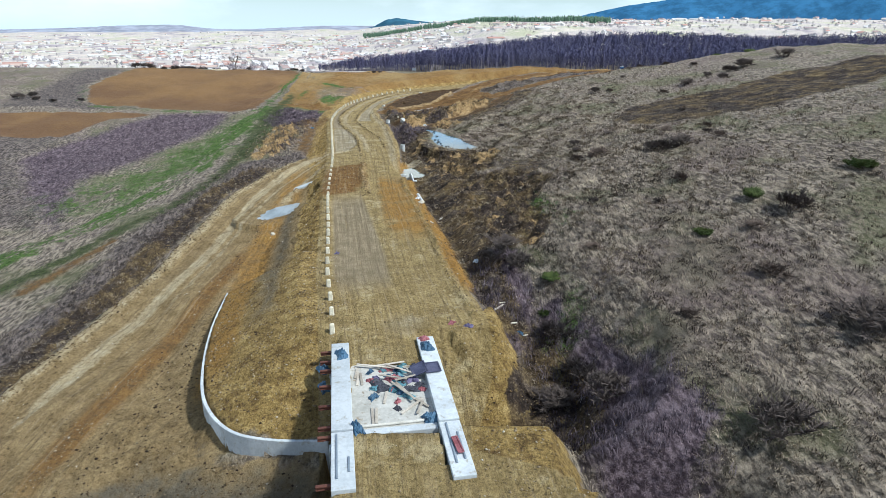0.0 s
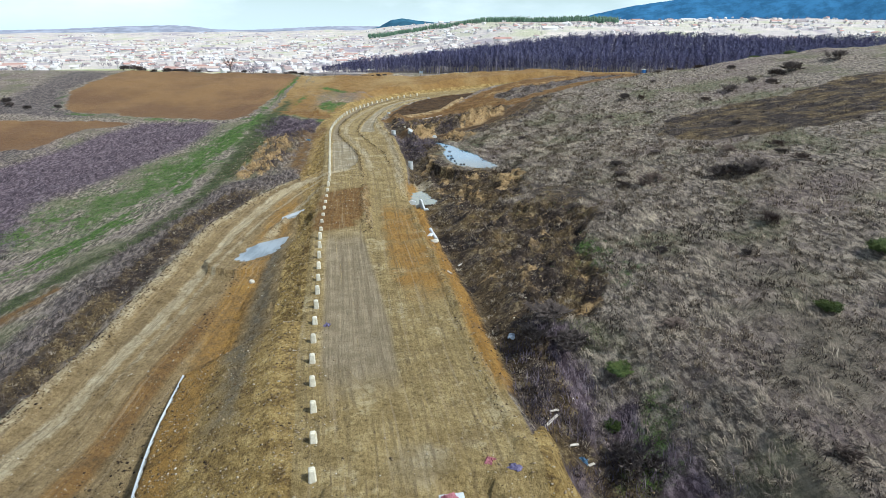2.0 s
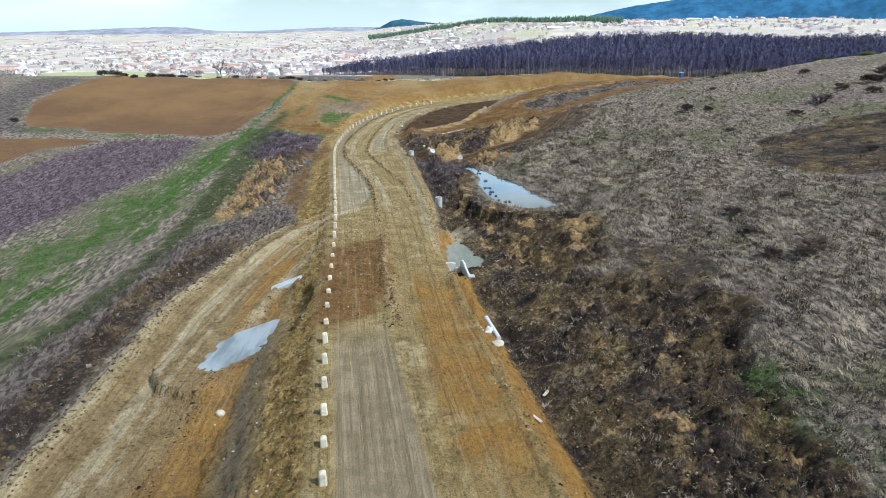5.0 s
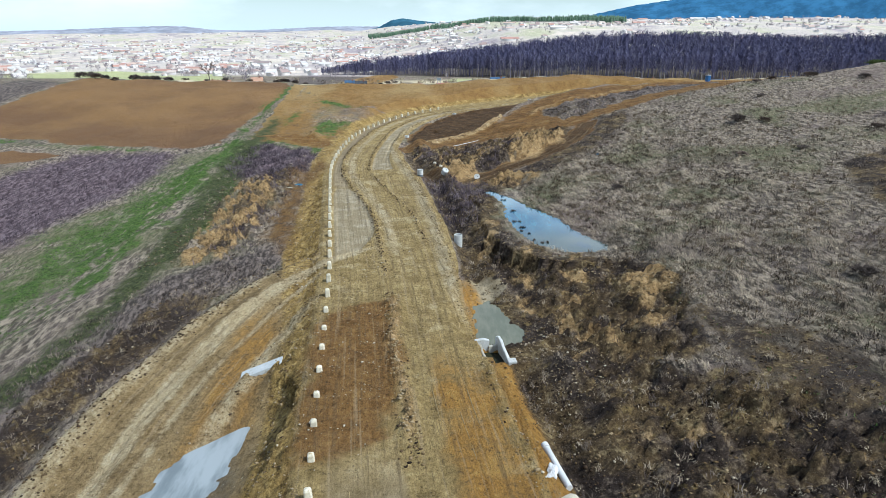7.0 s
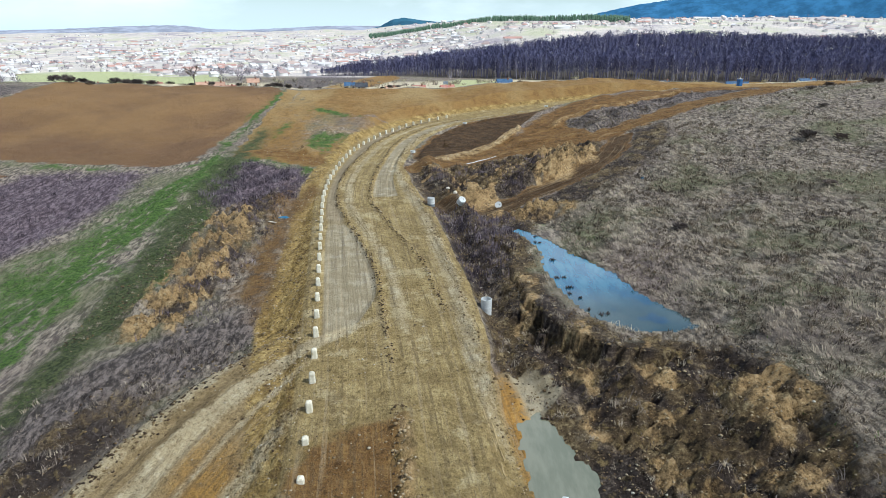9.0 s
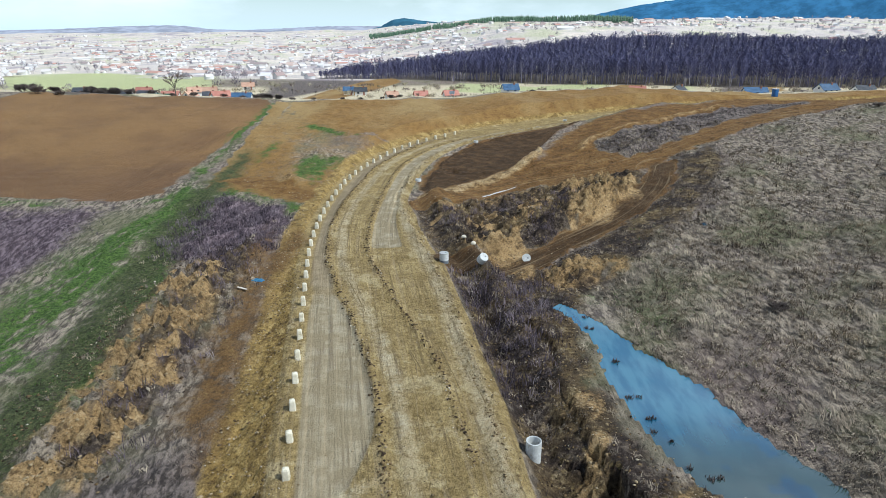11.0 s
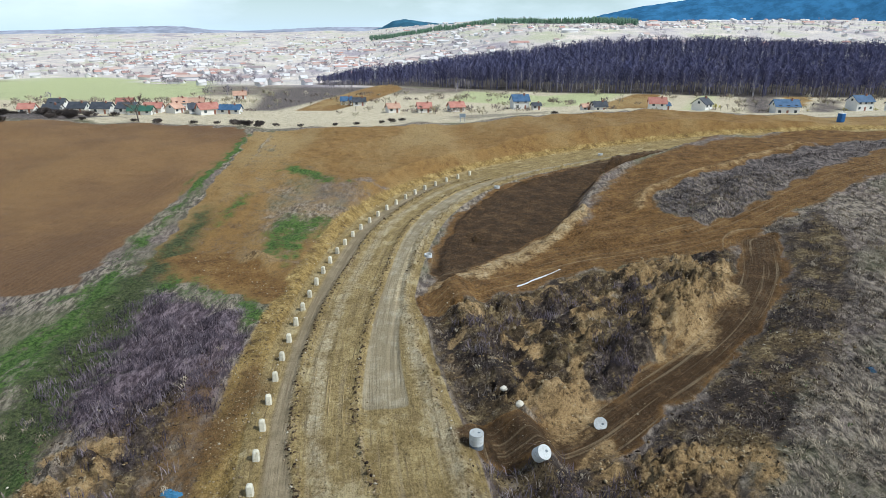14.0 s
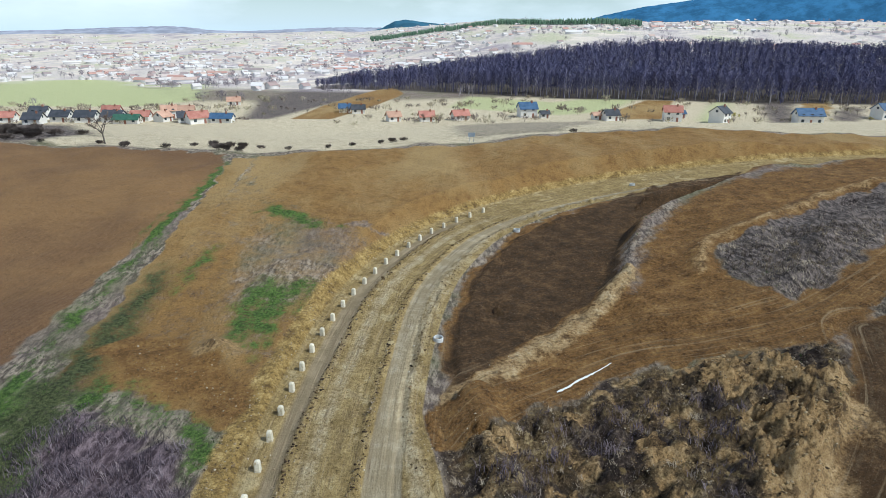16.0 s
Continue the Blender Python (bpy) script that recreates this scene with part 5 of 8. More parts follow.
def cloth(name, m, sx, sy, lift, material, seed, label, category="tarpaulin"):
    """A crumpled sheet: folds raised over its middle, ragged hem, closed below."""
    bm = bmesh.new()
    n = 14
    grid = {}
    for j in range(n):
        for i in range(n):
            u, v = i / (n - 1) * 2 - 1, j / (n - 1) * 2 - 1
            r = max(abs(u), abs(v))
            a = math.atan2(v, u)
            reach = 0.78 + 0.30 * noise.noise(Vector((math.cos(a) * 1.6, math.sin(a) * 1.6, seed)))
            q = noise.noise(Vector((u * 2.2, v * 2.2, seed))) + 0.6 * noise.noise(Vector((u * 5, v * 5, seed + 4)))
            z = lift * (1 - r ** 2) * (0.55 + 0.75 * abs(q)) + 0.015
            grid[i, j] = bm.verts.new((u * sx * reach + 0.12 * q, v * sy * reach + 0.12 * q, z))
    for j in range(n - 1):
        for i in range(n - 1):
            bm.faces.new((grid[i, j], grid[i + 1, j], grid[i + 1, j + 1], grid[i, j + 1]))
    for i in range(n - 1):
        for a, b in (((i, 0), (i + 1, 0)), ((i + 1, n - 1), (i, n - 1)), ((0, i + 1), (0, i)), ((n - 1, i), (n - 1, i + 1))):
            p, q = grid[a], grid[b]
            lo = [bm.verts.new((w.co.x * 0.96, w.co.y * 0.96, -0.03)) for w in (p, q)]
            bm.faces.new((q, p, lo[0], lo[1]))
    ob = part(name, bm, material, None)
    ob.matrix_world = m
    return tagged(ob, label, category)


def on_bridge(x, y, z=0.0, turn=0.0):
    return BM @ Matrix.Translation((x, y, z)) @ Matrix.Rotation(turn, 4, "Z")


for x, y, z, t, sx, sy, h, mat, lab in (
        (-2.55, -2.6, 0.0, 0.4, 0.55, 1.15, 0.75, TARP_BLUE, "crumpled dark blue tarpaulin slumped against the edge beam"),
        (2.35, -2.2, 0.05, 0.1, 0.75, 0.6, 0.55, TARP_BLUE, "heap of dark blue tarpaulin on the sill"),
        (-3.3, 6.4, 0.55, 0.2, 0.55, 0.95, 0.45, TARP_BLUE, "blue tarpaulin heaped on the end of the edge beam"),
        (3.35, 6.6, 0.55, 0.0, 0.6, 0.9, 0.5, TARP_BLUE, "blue and grey tarpaulin tangle on the beam end"),
        (-4.75, 6.3, -0.55, 0.5, 0.5, 0.8, 0.6, TARP_BLUE, "blue tarpaulin fallen beside the edge beam"),
        (-4.7, 4.2, -0.9, 0.3, 0.4, 0.9, 0.5, TARP_BLUE, "dark blue sheet hanging off the edge beam"),
        (3.3, 7.9, 0.55, 0.3, 0.5, 0.4, 0.35, RAG_RED, "dark red cloth bundle on the beam end")):
    cloth("tarpaulin", on_bridge(x, y, z, t), sx, sy, h, mat, x * 3 + y, lab)
for x, y, sx, sy, mat, lab in (
        (-0.6, 2.3, 0.9, 0.6, RAG_DARK, "dark crumpled cloth on the bridge deck"), (0.5, 1.9, 0.8, 0.5, RAG_TEAL, "teal crumpled cloth on the bridge deck"),
        (-1.2, 1.0, 0.55, 0.3, TARP_BLUE, "small navy rag on the stained deck"), (0.3, 3.2, 0.6, 0.55, RAG_RED, "faded red cloth on the littered deck"),
        (0.0, 4.6, 0.7, 0.4, RAG_RED, "pinkish cloth scrap on the littered deck"), (1.5, 1.6, 0.9, 0.45, RAG_DARK, "black cloth heap beside the edge beam"),
        (1.2, 0.7, 0.6, 0.35, RAG_TEAL, "teal cloth scrap on the stained deck"), (0.4, 0.2, 0.35, 0.2, RAG_RED, "small red rag on the stained deck"),
        (1.0, 4.4, 0.8, 0.35, RAG_TEAL, "grey-blue cloth near the deck end"), (-0.9, 3.3, 0.45, 0.35, RAG_VIOLET, "violet plastic scrap on the deck"),
        (1.6, 2.8, 0.7, 0.5, RAG_VIOLET, "violet plastic sheet crumpled on the deck"), (2.1, 4.6, 0.45, 0.45, RAG_DARK, "dark sack by the edge beam")):
    cloth("rag", on_bridge(x, y, 0.0, x * 2), sx, sy, 0.32, mat, x * 7 + y * 3, lab, "rag")
litter = random.Random(31)
for i in range(26):
    mat, lab = ((RAG_TEAL, "teal plastic scrap in the litter on the deck"), (TARP_BLUE, "navy blue scrap of tarpaulin on the deck"), (RAG_RED, "faded pink cloth scrap in the deck litter"), (RAG_DARK, "dark torn cloth in the deck litter"))[i % 4]
    x, y = litter.gauss(0.5, 1.0), litter.gauss(2.4, 1.5)
    cloth("rag", on_bridge(max(-2.2, min(2.2, x)), max(-1.6, min(5.0, y)), 0.02, litter.uniform(0, 6)), litter.uniform(0.18, 0.45), litter.uniform(0.15, 0.35), 0.22, mat, i * 3.1, lab, "rag")


def panel(m, sx, sy, material, label):
    """A stiff board with a thin raised rim."""
    bm = bmesh.new()
    box(bm, -sx, sx, -sy, sy, 0.0, 0.05, 0.01)
    for a in (-1, 1):
        box(bm, a * sx - 0.04, a * sx + 0.04, -sy, sy, 0.05, 0.10)
        box(bm, -sx, sx, a * sy - 0.04, a * sy + 0.04, 0.05, 0.10)
    ob = part("formwork_panel", bm, material, None)
    ob.matrix_world = m
    return tagged(ob, label, "formwork panel")


FORM = plain_material("form_board", (0.05, 0.055, 0.10), (0.12, 0.12, 0.19), 3, 0.6, 0.2)
panel(on_bridge(2.3, 3.4, 0.50, 0.1) @ Matrix.Rotation(-0.35, 4, "Y"), 0.55, 0.7, FORM, "dark violet formwork panel tilted on the edge beam")
panel(on_bridge(3.25, 3.25, 0.62, 0.05), 0.55, 0.65, FORM, "dark formwork panel lying on the edge beam")
panel(on_bridge(3.45, -5.7, 0.52, 0.1), 0.16, 0.75, RAG_RED, "dark red board lying on the white beam")


def plank(m, length, width=0.18, label="rough sawn plank dropped on the bridge deck"):
    bm = bmesh.new()
    box(bm, -length / 2, length / 2, -width / 2, width / 2, 0, 0.05, 0.008)
    for v in bm.verts:
        v.co.z += 0.04 * (v.co.x / length) ** 2
    ob = part("plank", bm, PLANK_WOOD, None)
    ob.matrix_world = m
    return tagged(ob, label, "plank", "loose planks")


for x, y, z, t, ln in ((-0.6, 4.7, 0.25, -0.35, 3.4), (1.0, 3.9, 0.34, -0.7, 2.8), (0.2, 5.0, 0.22, 0.12, 2.4), (-2.2, 3.6, 0.04, 1.5, 1.9), (-1.95, 3.5, 0.04, 1.62, 1.7), (-2.3, 4.3, 0.04, 1.4, 1.3),
                       (-1.4, -1.3, 0.04, 1.55, 2.0), (-1.15, -1.2, 0.04, 1.5, 1.7), (1.3, -0.6, 0.10, 0.75, 2.2), (1.8, -0.9, 0.16, 1.2, 1.5), (1.0, 1.0, 0.34, 2.0, 2.6), (0.7, 1.3, 0.36, 2.1, 2.2),
                       (0.3, 2.9, 0.36, 2.7, 2.2), (1.2, 2.6, 0.38, 0.3, 1.6), (2.0, -0.3, 0.1, 2.2, 1.4), (-0.4, 0.8, 0.05, 1.35, 1.5)):
    plank(on_bridge(x, y, z - 0.02, t), ln)

# ---- curved retaining wall in cast panels
wall = thing("retaining_wall", Matrix.Identity(4), "curved pale concrete retaining wall holding the embankment", "retaining wall", kind="structure")
seg = np.hypot(*np.diff(WALL_LINE, axis=0).T)
total = float(seg.sum())
count = 16
for k in range(count):
    bm = bmesh.new()
    rows = []
    for q in range(4):
        s = total * (k + q / 3 * 0.994) / count
        x, y, a = line_at(WALL_LINE, s)
        top = WALL_TOP + 0.02 + float(np.interp(s / total, [0, 0.15, 0.6, 1], [0.25, 0.15, 0.0, -0.1]))
        foot = top - float(np.interp(s / total, [0, 0.6, 1], [5.5, 5.5, 3.0]))
        ox, oy = math.cos(a), math.sin(a)
        hw = float(np.interp(s / total, [0.35, 0.6], [0.14, 0.075]))
        rows.append([bm.verts.new((x + ox * o, y + oy * o, z)) for o, z in ((-hw, foot), (-hw, top - 0.03), (0.03 - hw, top), (hw - 0.03, top), (hw, top - 0.03), (hw, foot))])
    for r0, r1 in zip(rows, rows[1:]):
        for i in range(6):
            bm.faces.new((r0[i], r0[(i + 1) % 6], r1[(i + 1) % 6], r1[i]))
    bm.faces.new(rows[0][::-1])
    bm.faces.new(rows[-1])
    part("wall_panel", bm, CONCRETE, wall)

# ---------------------------------------------------------------- concrete rings, culvert, pipe
RING_CONCRETE = plain_material("ring_concrete", (0.43, 0.44, 0.43), (0.60, 0.61, 0.60), 2.5, 0.8, 0.3, grime=(0.36, 0.34, 0.30))
RING_DARK = plain_material("damp_and_shade_concrete", (0.10, 0.12, 0.14), (0.19, 0.21, 0.23), 2.5, 0.8, 0.3)


def ring_mesh(r, h, wall_t=0.08, sides=28):
    bm = bmesh.new()
    prof = [(r, 0), (r, h - 0.02), (r - 0.02, h), (r - wall_t + 0.02, h), (r - wall_t, h - 0.02), (r - wall_t, 0)]
    loops = [[bm.verts.new((math.cos(2 * math.pi * i / sides) * a, math.sin(2 * math.pi * i / sides) * a, z)) for a, z in prof] for i in range(sides)]
    for i in range(sides):
        p, q = loops[i], loops[(i + 1) % sides]
        for k in range(6):
            bm.faces.new((p[k], q[k], q[(k + 1) % 6], p[(k + 1) % 6]))
    return bm


def ring_stack(m, heights, label, r=0.48, damp=0.0, group="concrete well rings", cover=False):
    t = thing("well_ring", m, label, "concrete ring", group)
    z = 0.0
    for h in heights:
        ob = part("ring", ring_mesh(r, h), RING_DARK if damp and z < damp else RING_CONCRETE, t, "damp dark concrete ring" if damp and z < damp else "")
        ob.location = (0, 0, z)
        z += h + 0.012
    if cover:
        bm = bmesh.new()
        tube(bm, (0, 0, z - 0.03), (0, 0, z + 0.05), r + 0.01, r, 24)
        lid = part("cover", bm, RING_CONCRETE, t, "pale concrete cover slab")
        # no real hole: a dark raised box stands for its shade
        bm = bmesh.new()
        box(bm, r * 0.15, r * 0.5, -0.07, 0.07, z + 0.045, z + 0.058)
        part("lifting_hole", bm, RING_DARK, lid, "lifting hole painted as a dark patch")
    return t


def stand(x, y, sink=0.05, turn=0.0):
    return Matrix.Translation((x, y, ground_at(x, y) - sink)) @ Matrix.Rotation(turn, 4, "Z")


ring_stack(stand(-7.5, 128.7, 0.3), (0.75, 0.75), "two stacked pale concrete well rings in the ditch")
ring_stack(stand(-12.9, 159.0, 0.25), (0.5, 0.75), "well ring with a damp dark base at the ditch end", damp=0.3, cover=True)
ring_stack(stand(-17.0, 194.2, 0.1), (0.45,), "low concrete well ring at the verge of the road")
ring_stack(stand(-6.2, 224.9, 0.1), (0.45,), "low concrete well ring set in the dark soil")
ring_stack(stand(16.4, 247.0, 0.1), (0.45,), "low concrete well ring far along the bend")
ring_stack(stand(-9.1, 156.9, -0.45, 0.6) @ Matrix.Rotation(0.75, 4, "X"), (0.75,), "loose covered concrete well ring tipped over in the mud", cover=True)
ring_stack(stand(-3.5, 163.0, -0.25, -0.2) @ Matrix.Rotation(1.05, 4, "X"), (0.08,), "round concrete lid leaning on the clay heap", cover=True)


def rock(m, sx, sy, sz, material, label, seed, name="boulder", category="rock"):
    bm = bmesh.new()
    bmesh.ops.create_icosphere(bm, subdivisions=2, radius=1.0)
    for v in bm.verts:
        v.co *= 1 + 0.28 * noise.noise(v.co * 1.3 + Vector((seed, 0, seed)))
        v.co = Vector((v.co.x * sx, v.co.y * sy, max(v.co.z, -0.5) * sz))
    ob = part(name, bm, material, None)
    ob.matrix_world = m
    return tagged(ob, label, category)


PALE_ROCK = plain_material("pale_limestone", (0.42, 0.38, 0.30), (0.60, 0.55, 0.46), 3, 0.9, 0.6)
rock(stand(-10.6, 164.4, -0.1), 0.3, 0.26, 0.22, PALE_ROCK, "broken pale concrete lump on the clay", 1.0)
rock(stand(-10.0, 163.4, -0.1, 0.4), 0.36, 0.27, 0.25, PALE_ROCK, "pale concrete lump beside the clay heap", 2.0)
rock(stand(-9.6, 162.7, -0.1, 1.0), 0.35, 0.28, 0.25, PALE_ROCK, "small pale concrete lump in the mud", 3.0)
rock(stand(-2.5, 87.9, -0.1, 0.3), 0.55, 0.4, 0.3, PALE_ROCK, "pale boulder at the edge of the ditch", 4.0)
rock(stand(-23.8, 83.6, -0.1), 0.35, 0.3, 0.28, PALE_ROCK, "whitish stone beside the muddy track", 5.0)

# white pipe on the road's edge
WHITE_PIPE = plain_material("white_plastic", (0.62, 0.63, 0.64), (0.76, 0.77, 0.78), 2, 0.45, 0.1)
pipe = thing("plastic_pipe", Matrix.Identity(4), "thick white plastic pipe lying on the ditch edge", "pipe")
pa, pb = Vector((-3.15, 92.6, ground_at(-3.15, 92.6) + 0.2)), Vector((-2.35, 89.0, ground_at(-2.35, 89.0) + 0.2))
bm = bmesh.new()
tube(bm, pa, pb, 0.2, 0.2, 16)
part("pipe_body", bm, WHITE_PIPE, pipe)
bm = bmesh.new()
tube(bm, pa - (pb - pa).normalized() * 0.05, pa + (pb - pa).normalized() * 0.3, 0.235, 0.235, 16)
part("pipe_socket", bm, WHITE_PIPE, pipe)
cloth("plastic_sheet", stand(-3.1, 90.2, 0.0, 1.3), 0.8, 0.35, 0.2, WHITE_PIPE, 3.3, "white crumpled plastic sheet beside the pipe", "plastic sheet")

# culvert inlet in the ditch
INLET_CONCRETE = plain_material("weathered_inlet_concrete", (0.30, 0.28, 0.23), (0.48, 0.46, 0.40), 2, 0.9, 0.3)
inlet = thing("culvert_inlet", Matrix.Translation((-5.3, 103.9, 0.0)) @ Matrix.Rotation(0.12, 4, "Z"), "open pale concrete culvert inlet with stepped wing wall in ditch", "culvert")


def wall_strip(points, half, foot):
    """A wall along plan points with a top that steps with them; chamfered crown."""
    bm = bmesh.new()
    rows = []
    for k, (x, y, top) in enumerate(points):
        ax, ay = points[max(k - 1, 0)][:2]
        bx, by = points[min(k + 1, len(points) - 1)][:2]
        ln = math.hypot(bx - ax, by - ay)
        ox, oy = (by - ay) / ln, -(bx - ax) / ln
        rows.append([bm.verts.new((x + ox * o, y + oy * o, z)) for o, z in ((-half, foot), (-half, top - 0.04), (0.04 - half, top), (half - 0.04, top), (half, top - 0.04), (half, foot))])
    for r0, r1 in zip(rows, rows[1:]):
        for k in range(6):
            bm.faces.new((r0[k], r0[(k + 1) % 6], r1[(k + 1) % 6], r1[k]))
    bm.faces.new(rows[0][::-1])
    bm.faces.new(rows[-1])
    bmesh.ops.recalc_face_normals(bm, faces=bm.faces[:])
    return bm


part("headwall", wall_strip([(-1.25, 1.55, 1.55), (-0.55, 1.6, 1.6), (-0.1, 1.62, 1.45)], 0.16, -0.6), RING_CONCRETE, inlet, "pale rounded headwall at the road side")
part("back_wall", wall_strip([(-0.15, 1.45, 1.0), (0.65, 1.5, 1.05)], 0.12, -0.6), INLET_CONCRETE, inlet, "weathered yellowish back wall")
part("wing_wall", wall_strip([(0.5, 1.75, 1.65), (0.68, 1.6, 1.75), (0.78, 1.0, 1.65), (0.85, 0.55, 1.35), (0.95, -0.35, 1.15), (1.0, -0.8, 1.0)], 0.12, -0.6), RING_CONCRETE, inlet, "tall pale wing wall stepping down")
part("side_wall", wall_strip([(-0.85, 1.45, 1.2), (-0.8, 0.4, 1.0), (-0.6, -0.75, 0.9)], 0.1, -0.6), INLET_CONCRETE, inlet)
part("front_lip", wall_strip([(-0.6, -0.8, 0.85), (0.1, -1.15, 0.8), (0.75, -1.2, 0.85)], 0.09, -0.6), RING_CONCRETE, inlet)
bm = bmesh.new()
box(bm, 0.85, 1.55, -1.3, -0.65, -0.3, 1.02, 0.05)
part("end_block", bm, RING_CONCRETE, inlet, "square pale concrete end block")
# channel water coloured near black for the shade between the walls
bm = bmesh.new()
box(bm, -0.8, 0.9, -1.1, 1.5, -0.4, 0.42, 0.0)
part("channel_water", bm, water_material("shaded_water", (0.012, 0.014, 0.008), 0.05, (0.03, 0.03, 0.016), 1.33), inlet, "dark standing water in the channel")
# culvert outlet: a slab wall with a sloping top
outlet = thing("culvert_headwall", Matrix.Identity(4), "pale concrete culvert headwall with a sloping top below the embankment", "culvert")
bm = bmesh.new()
lo = [Vector((-25.1, 103.3, 0)), Vector((-21.9, 103.9, 0))]
tops = (-0.8, 0.3)
quad = []
for (c, tz_) in zip(lo, tops):
    for off in (0.0, 0.45):
        for z in (tz_ - 1.1 if off == 0 else tz_ - 1.4, tz_ + (0.0 if off == 0 else 0.25)):
            quad.append(bm.verts.new((c.x - 0.1 * off, c.y + off * 1.6, z)))
for f in ((0, 1, 5, 4), (2, 6, 7, 3), (1, 3, 7, 5), (0, 2, 3, 1), (4, 5, 7, 6), (0, 4, 6, 2)):
    bm.faces.new([quad[i] for i in f])
bmesh.ops.bevel(bm, geom=bm.edges[:], offset=0.03, segments=1, affect="EDGES")
part("headwall_slab", bm, CONCRETE, outlet)
# closed pipe; dark colour stands for the shade inside its mouth
bm = bmesh.new()
tube(bm, (-23.4, 102.8, -1.75), (-23.3, 104.8, -1.7), 0.45, 0.45, 18)
part("culvert_pipe", bm, RING_DARK, outlet, "capped culvert pipe with its shaded mouth coloured dark")

# ---- litter along the works
for x, y, sx, sy, mat, lab in ((-31.7, 154.9, 0.8, 0.35, plain_material("bright_blue_foil", (0.03, 0.13, 0.24), (0.07, 0.21, 0.35), 3, 0.5, 0.4), "bright blue plastic foil at the foot of the slope"),
                               (-11.4, 64.7, 0.35, 0.3, RAG_VIOLET, "pinkish violet rag beside a guard post"), (2.6, 46.8, 0.5, 0.3, RAG_VIOLET, "violet rag on the road edge"),
                               (7.7, 50.9, 0.5, 0.35, TARP_BLUE, "blue rag in the brush below the road"), (4.3, 64.0, 0.6, 0.4, STEEL, "grey sheet crumpled in the ditch brush"),
                               (17.1, 165.0, 0.5, 0.25, TARP_BLUE, "dark blue foil scrap in the dry grass"), (1.2, 47.4, 0.4, 0.3, RAG_RED, "reddish rag on the road edge")):
    cloth("rag", stand(x, y, 0.0, x), sx, sy, 0.25, mat, x + y, lab, "rag")
for x, y, t, ln in ((5.7, 52.7, 0.9, 1.9), (7.0, 51.6, 0.2, 0.9), (8.1, 50.6, 0.5, 0.5), (0.5, 82.0, 1.0, 1.2), (-32.6, 152.6, -0.5, 1.3), (-0.9, 77.8, 2.1, 1.0), (6.2, 54.2, 0.3, 0.7)):
    plank(stand(x, y, -0.06, t), ln, 0.2, "pale weathered board lying in the brush")
strip_line = spline([(-7.1, 186.3), (-5.9, 187.1), (-5.1, 187.8), (-3.6, 188.7), (-1.7, 190.0)], 0.25)
bm = bmesh.new()
prev = None
for i, (x, y) in enumerate(strip_line):
    hw = 0.10 * (0.6 + 0.7 * abs(math.sin(i * 0.9))) * (1.2 if i < 16 else 0.35)
    z = ground_at(x, y) + 0.06 + 0.05 * abs(math.sin(i * 1.7))
    cur = [bm.verts.new((x, y - hw, z - 0.06)), bm.verts.new((x, y - hw * 0.5, z)), bm.verts.new((x, y + hw * 0.5, z + 0.01)), bm.verts.new((x, y + hw, z - 0.06))]
    if prev:
        for k in range(3):
            bm.faces.new((prev[k], cur[k], cur[k + 1], prev[k + 1]))
    prev = cur
tagged(part("plastic_strip", bm, WHITE_PIPE, None), "long ragged strip of white plastic trodden into the haul road", "plastic strip")

# ---------------------------------------------------------------- scattered growth and stones
RNG = np.random.RandomState(7)


def bulk(name, verts, faces, material, label, category, tone=None, kind="stuff"):
    """One mesh out of arrays: verts (n, 3), triangles (m, 3), a tone for each vertex."""
    me = bpy.data.meshes.new(name)
    me.vertices.add(len(verts))
    me.vertices.foreach_set("co", np.ascontiguousarray(verts, dtype=np.float32).ravel())
    me.loops.add(faces.size)
    me.loops.foreach_set("vertex_index", np.ascontiguousarray(faces, dtype=np.int32).ravel())
    me.polygons.add(len(faces))
    me.polygons.foreach_set("loop_start", np.arange(0, faces.size, 3, dtype=np.int32))
    if tone is not None:
        att = me.attributes.new("tone", "FLOAT", "POINT")
        att.data.foreach_set("value", np.ascontiguousarray(tone, dtype=np.float32))
    me.update()
    me.materials.append(material)
    return tagged(new(name, me), label, category, kind=kind)


def toned(name, stops, rough=0.95, spec=0.1):
    """A material whose colour runs over the tone that each tuft, stone or twig carries."""
    m, n, l, b = nodes_of(name)
    a = n.new("ShaderNodeAttribute")
    a.attribute_name = "tone"
    r = n.new("ShaderNodeValToRGB")
    e = r.color_ramp.elements
    e[0].position, e[0].color = 0.0, (*stops[0], 1)
    e[1].position, e[1].color = 1.0, (*stops[-1], 1)
    for i, c in enumerate(stops[1:-1], 1):
        k = e.new(i / (len(stops) - 1))
        k.color = (*c, 1)
    l.new(a.outputs["Fac"], r.inputs["Fac"])
    g = n.new("ShaderNodeNewGeometry").outputs["Position"]
    l.new(mix_node(n, l, math_node(n, l, "MULTIPLY", noise_node(n, l, g, 9, 3), 0.35), r.outputs["Color"], tuple(0.45 * c for c in stops[0])), b.inputs["Base Color"])
    b.inputs["Roughness"].default_value, b.inputs["Specular IOR Level"].default_value = rough, spec
    return m


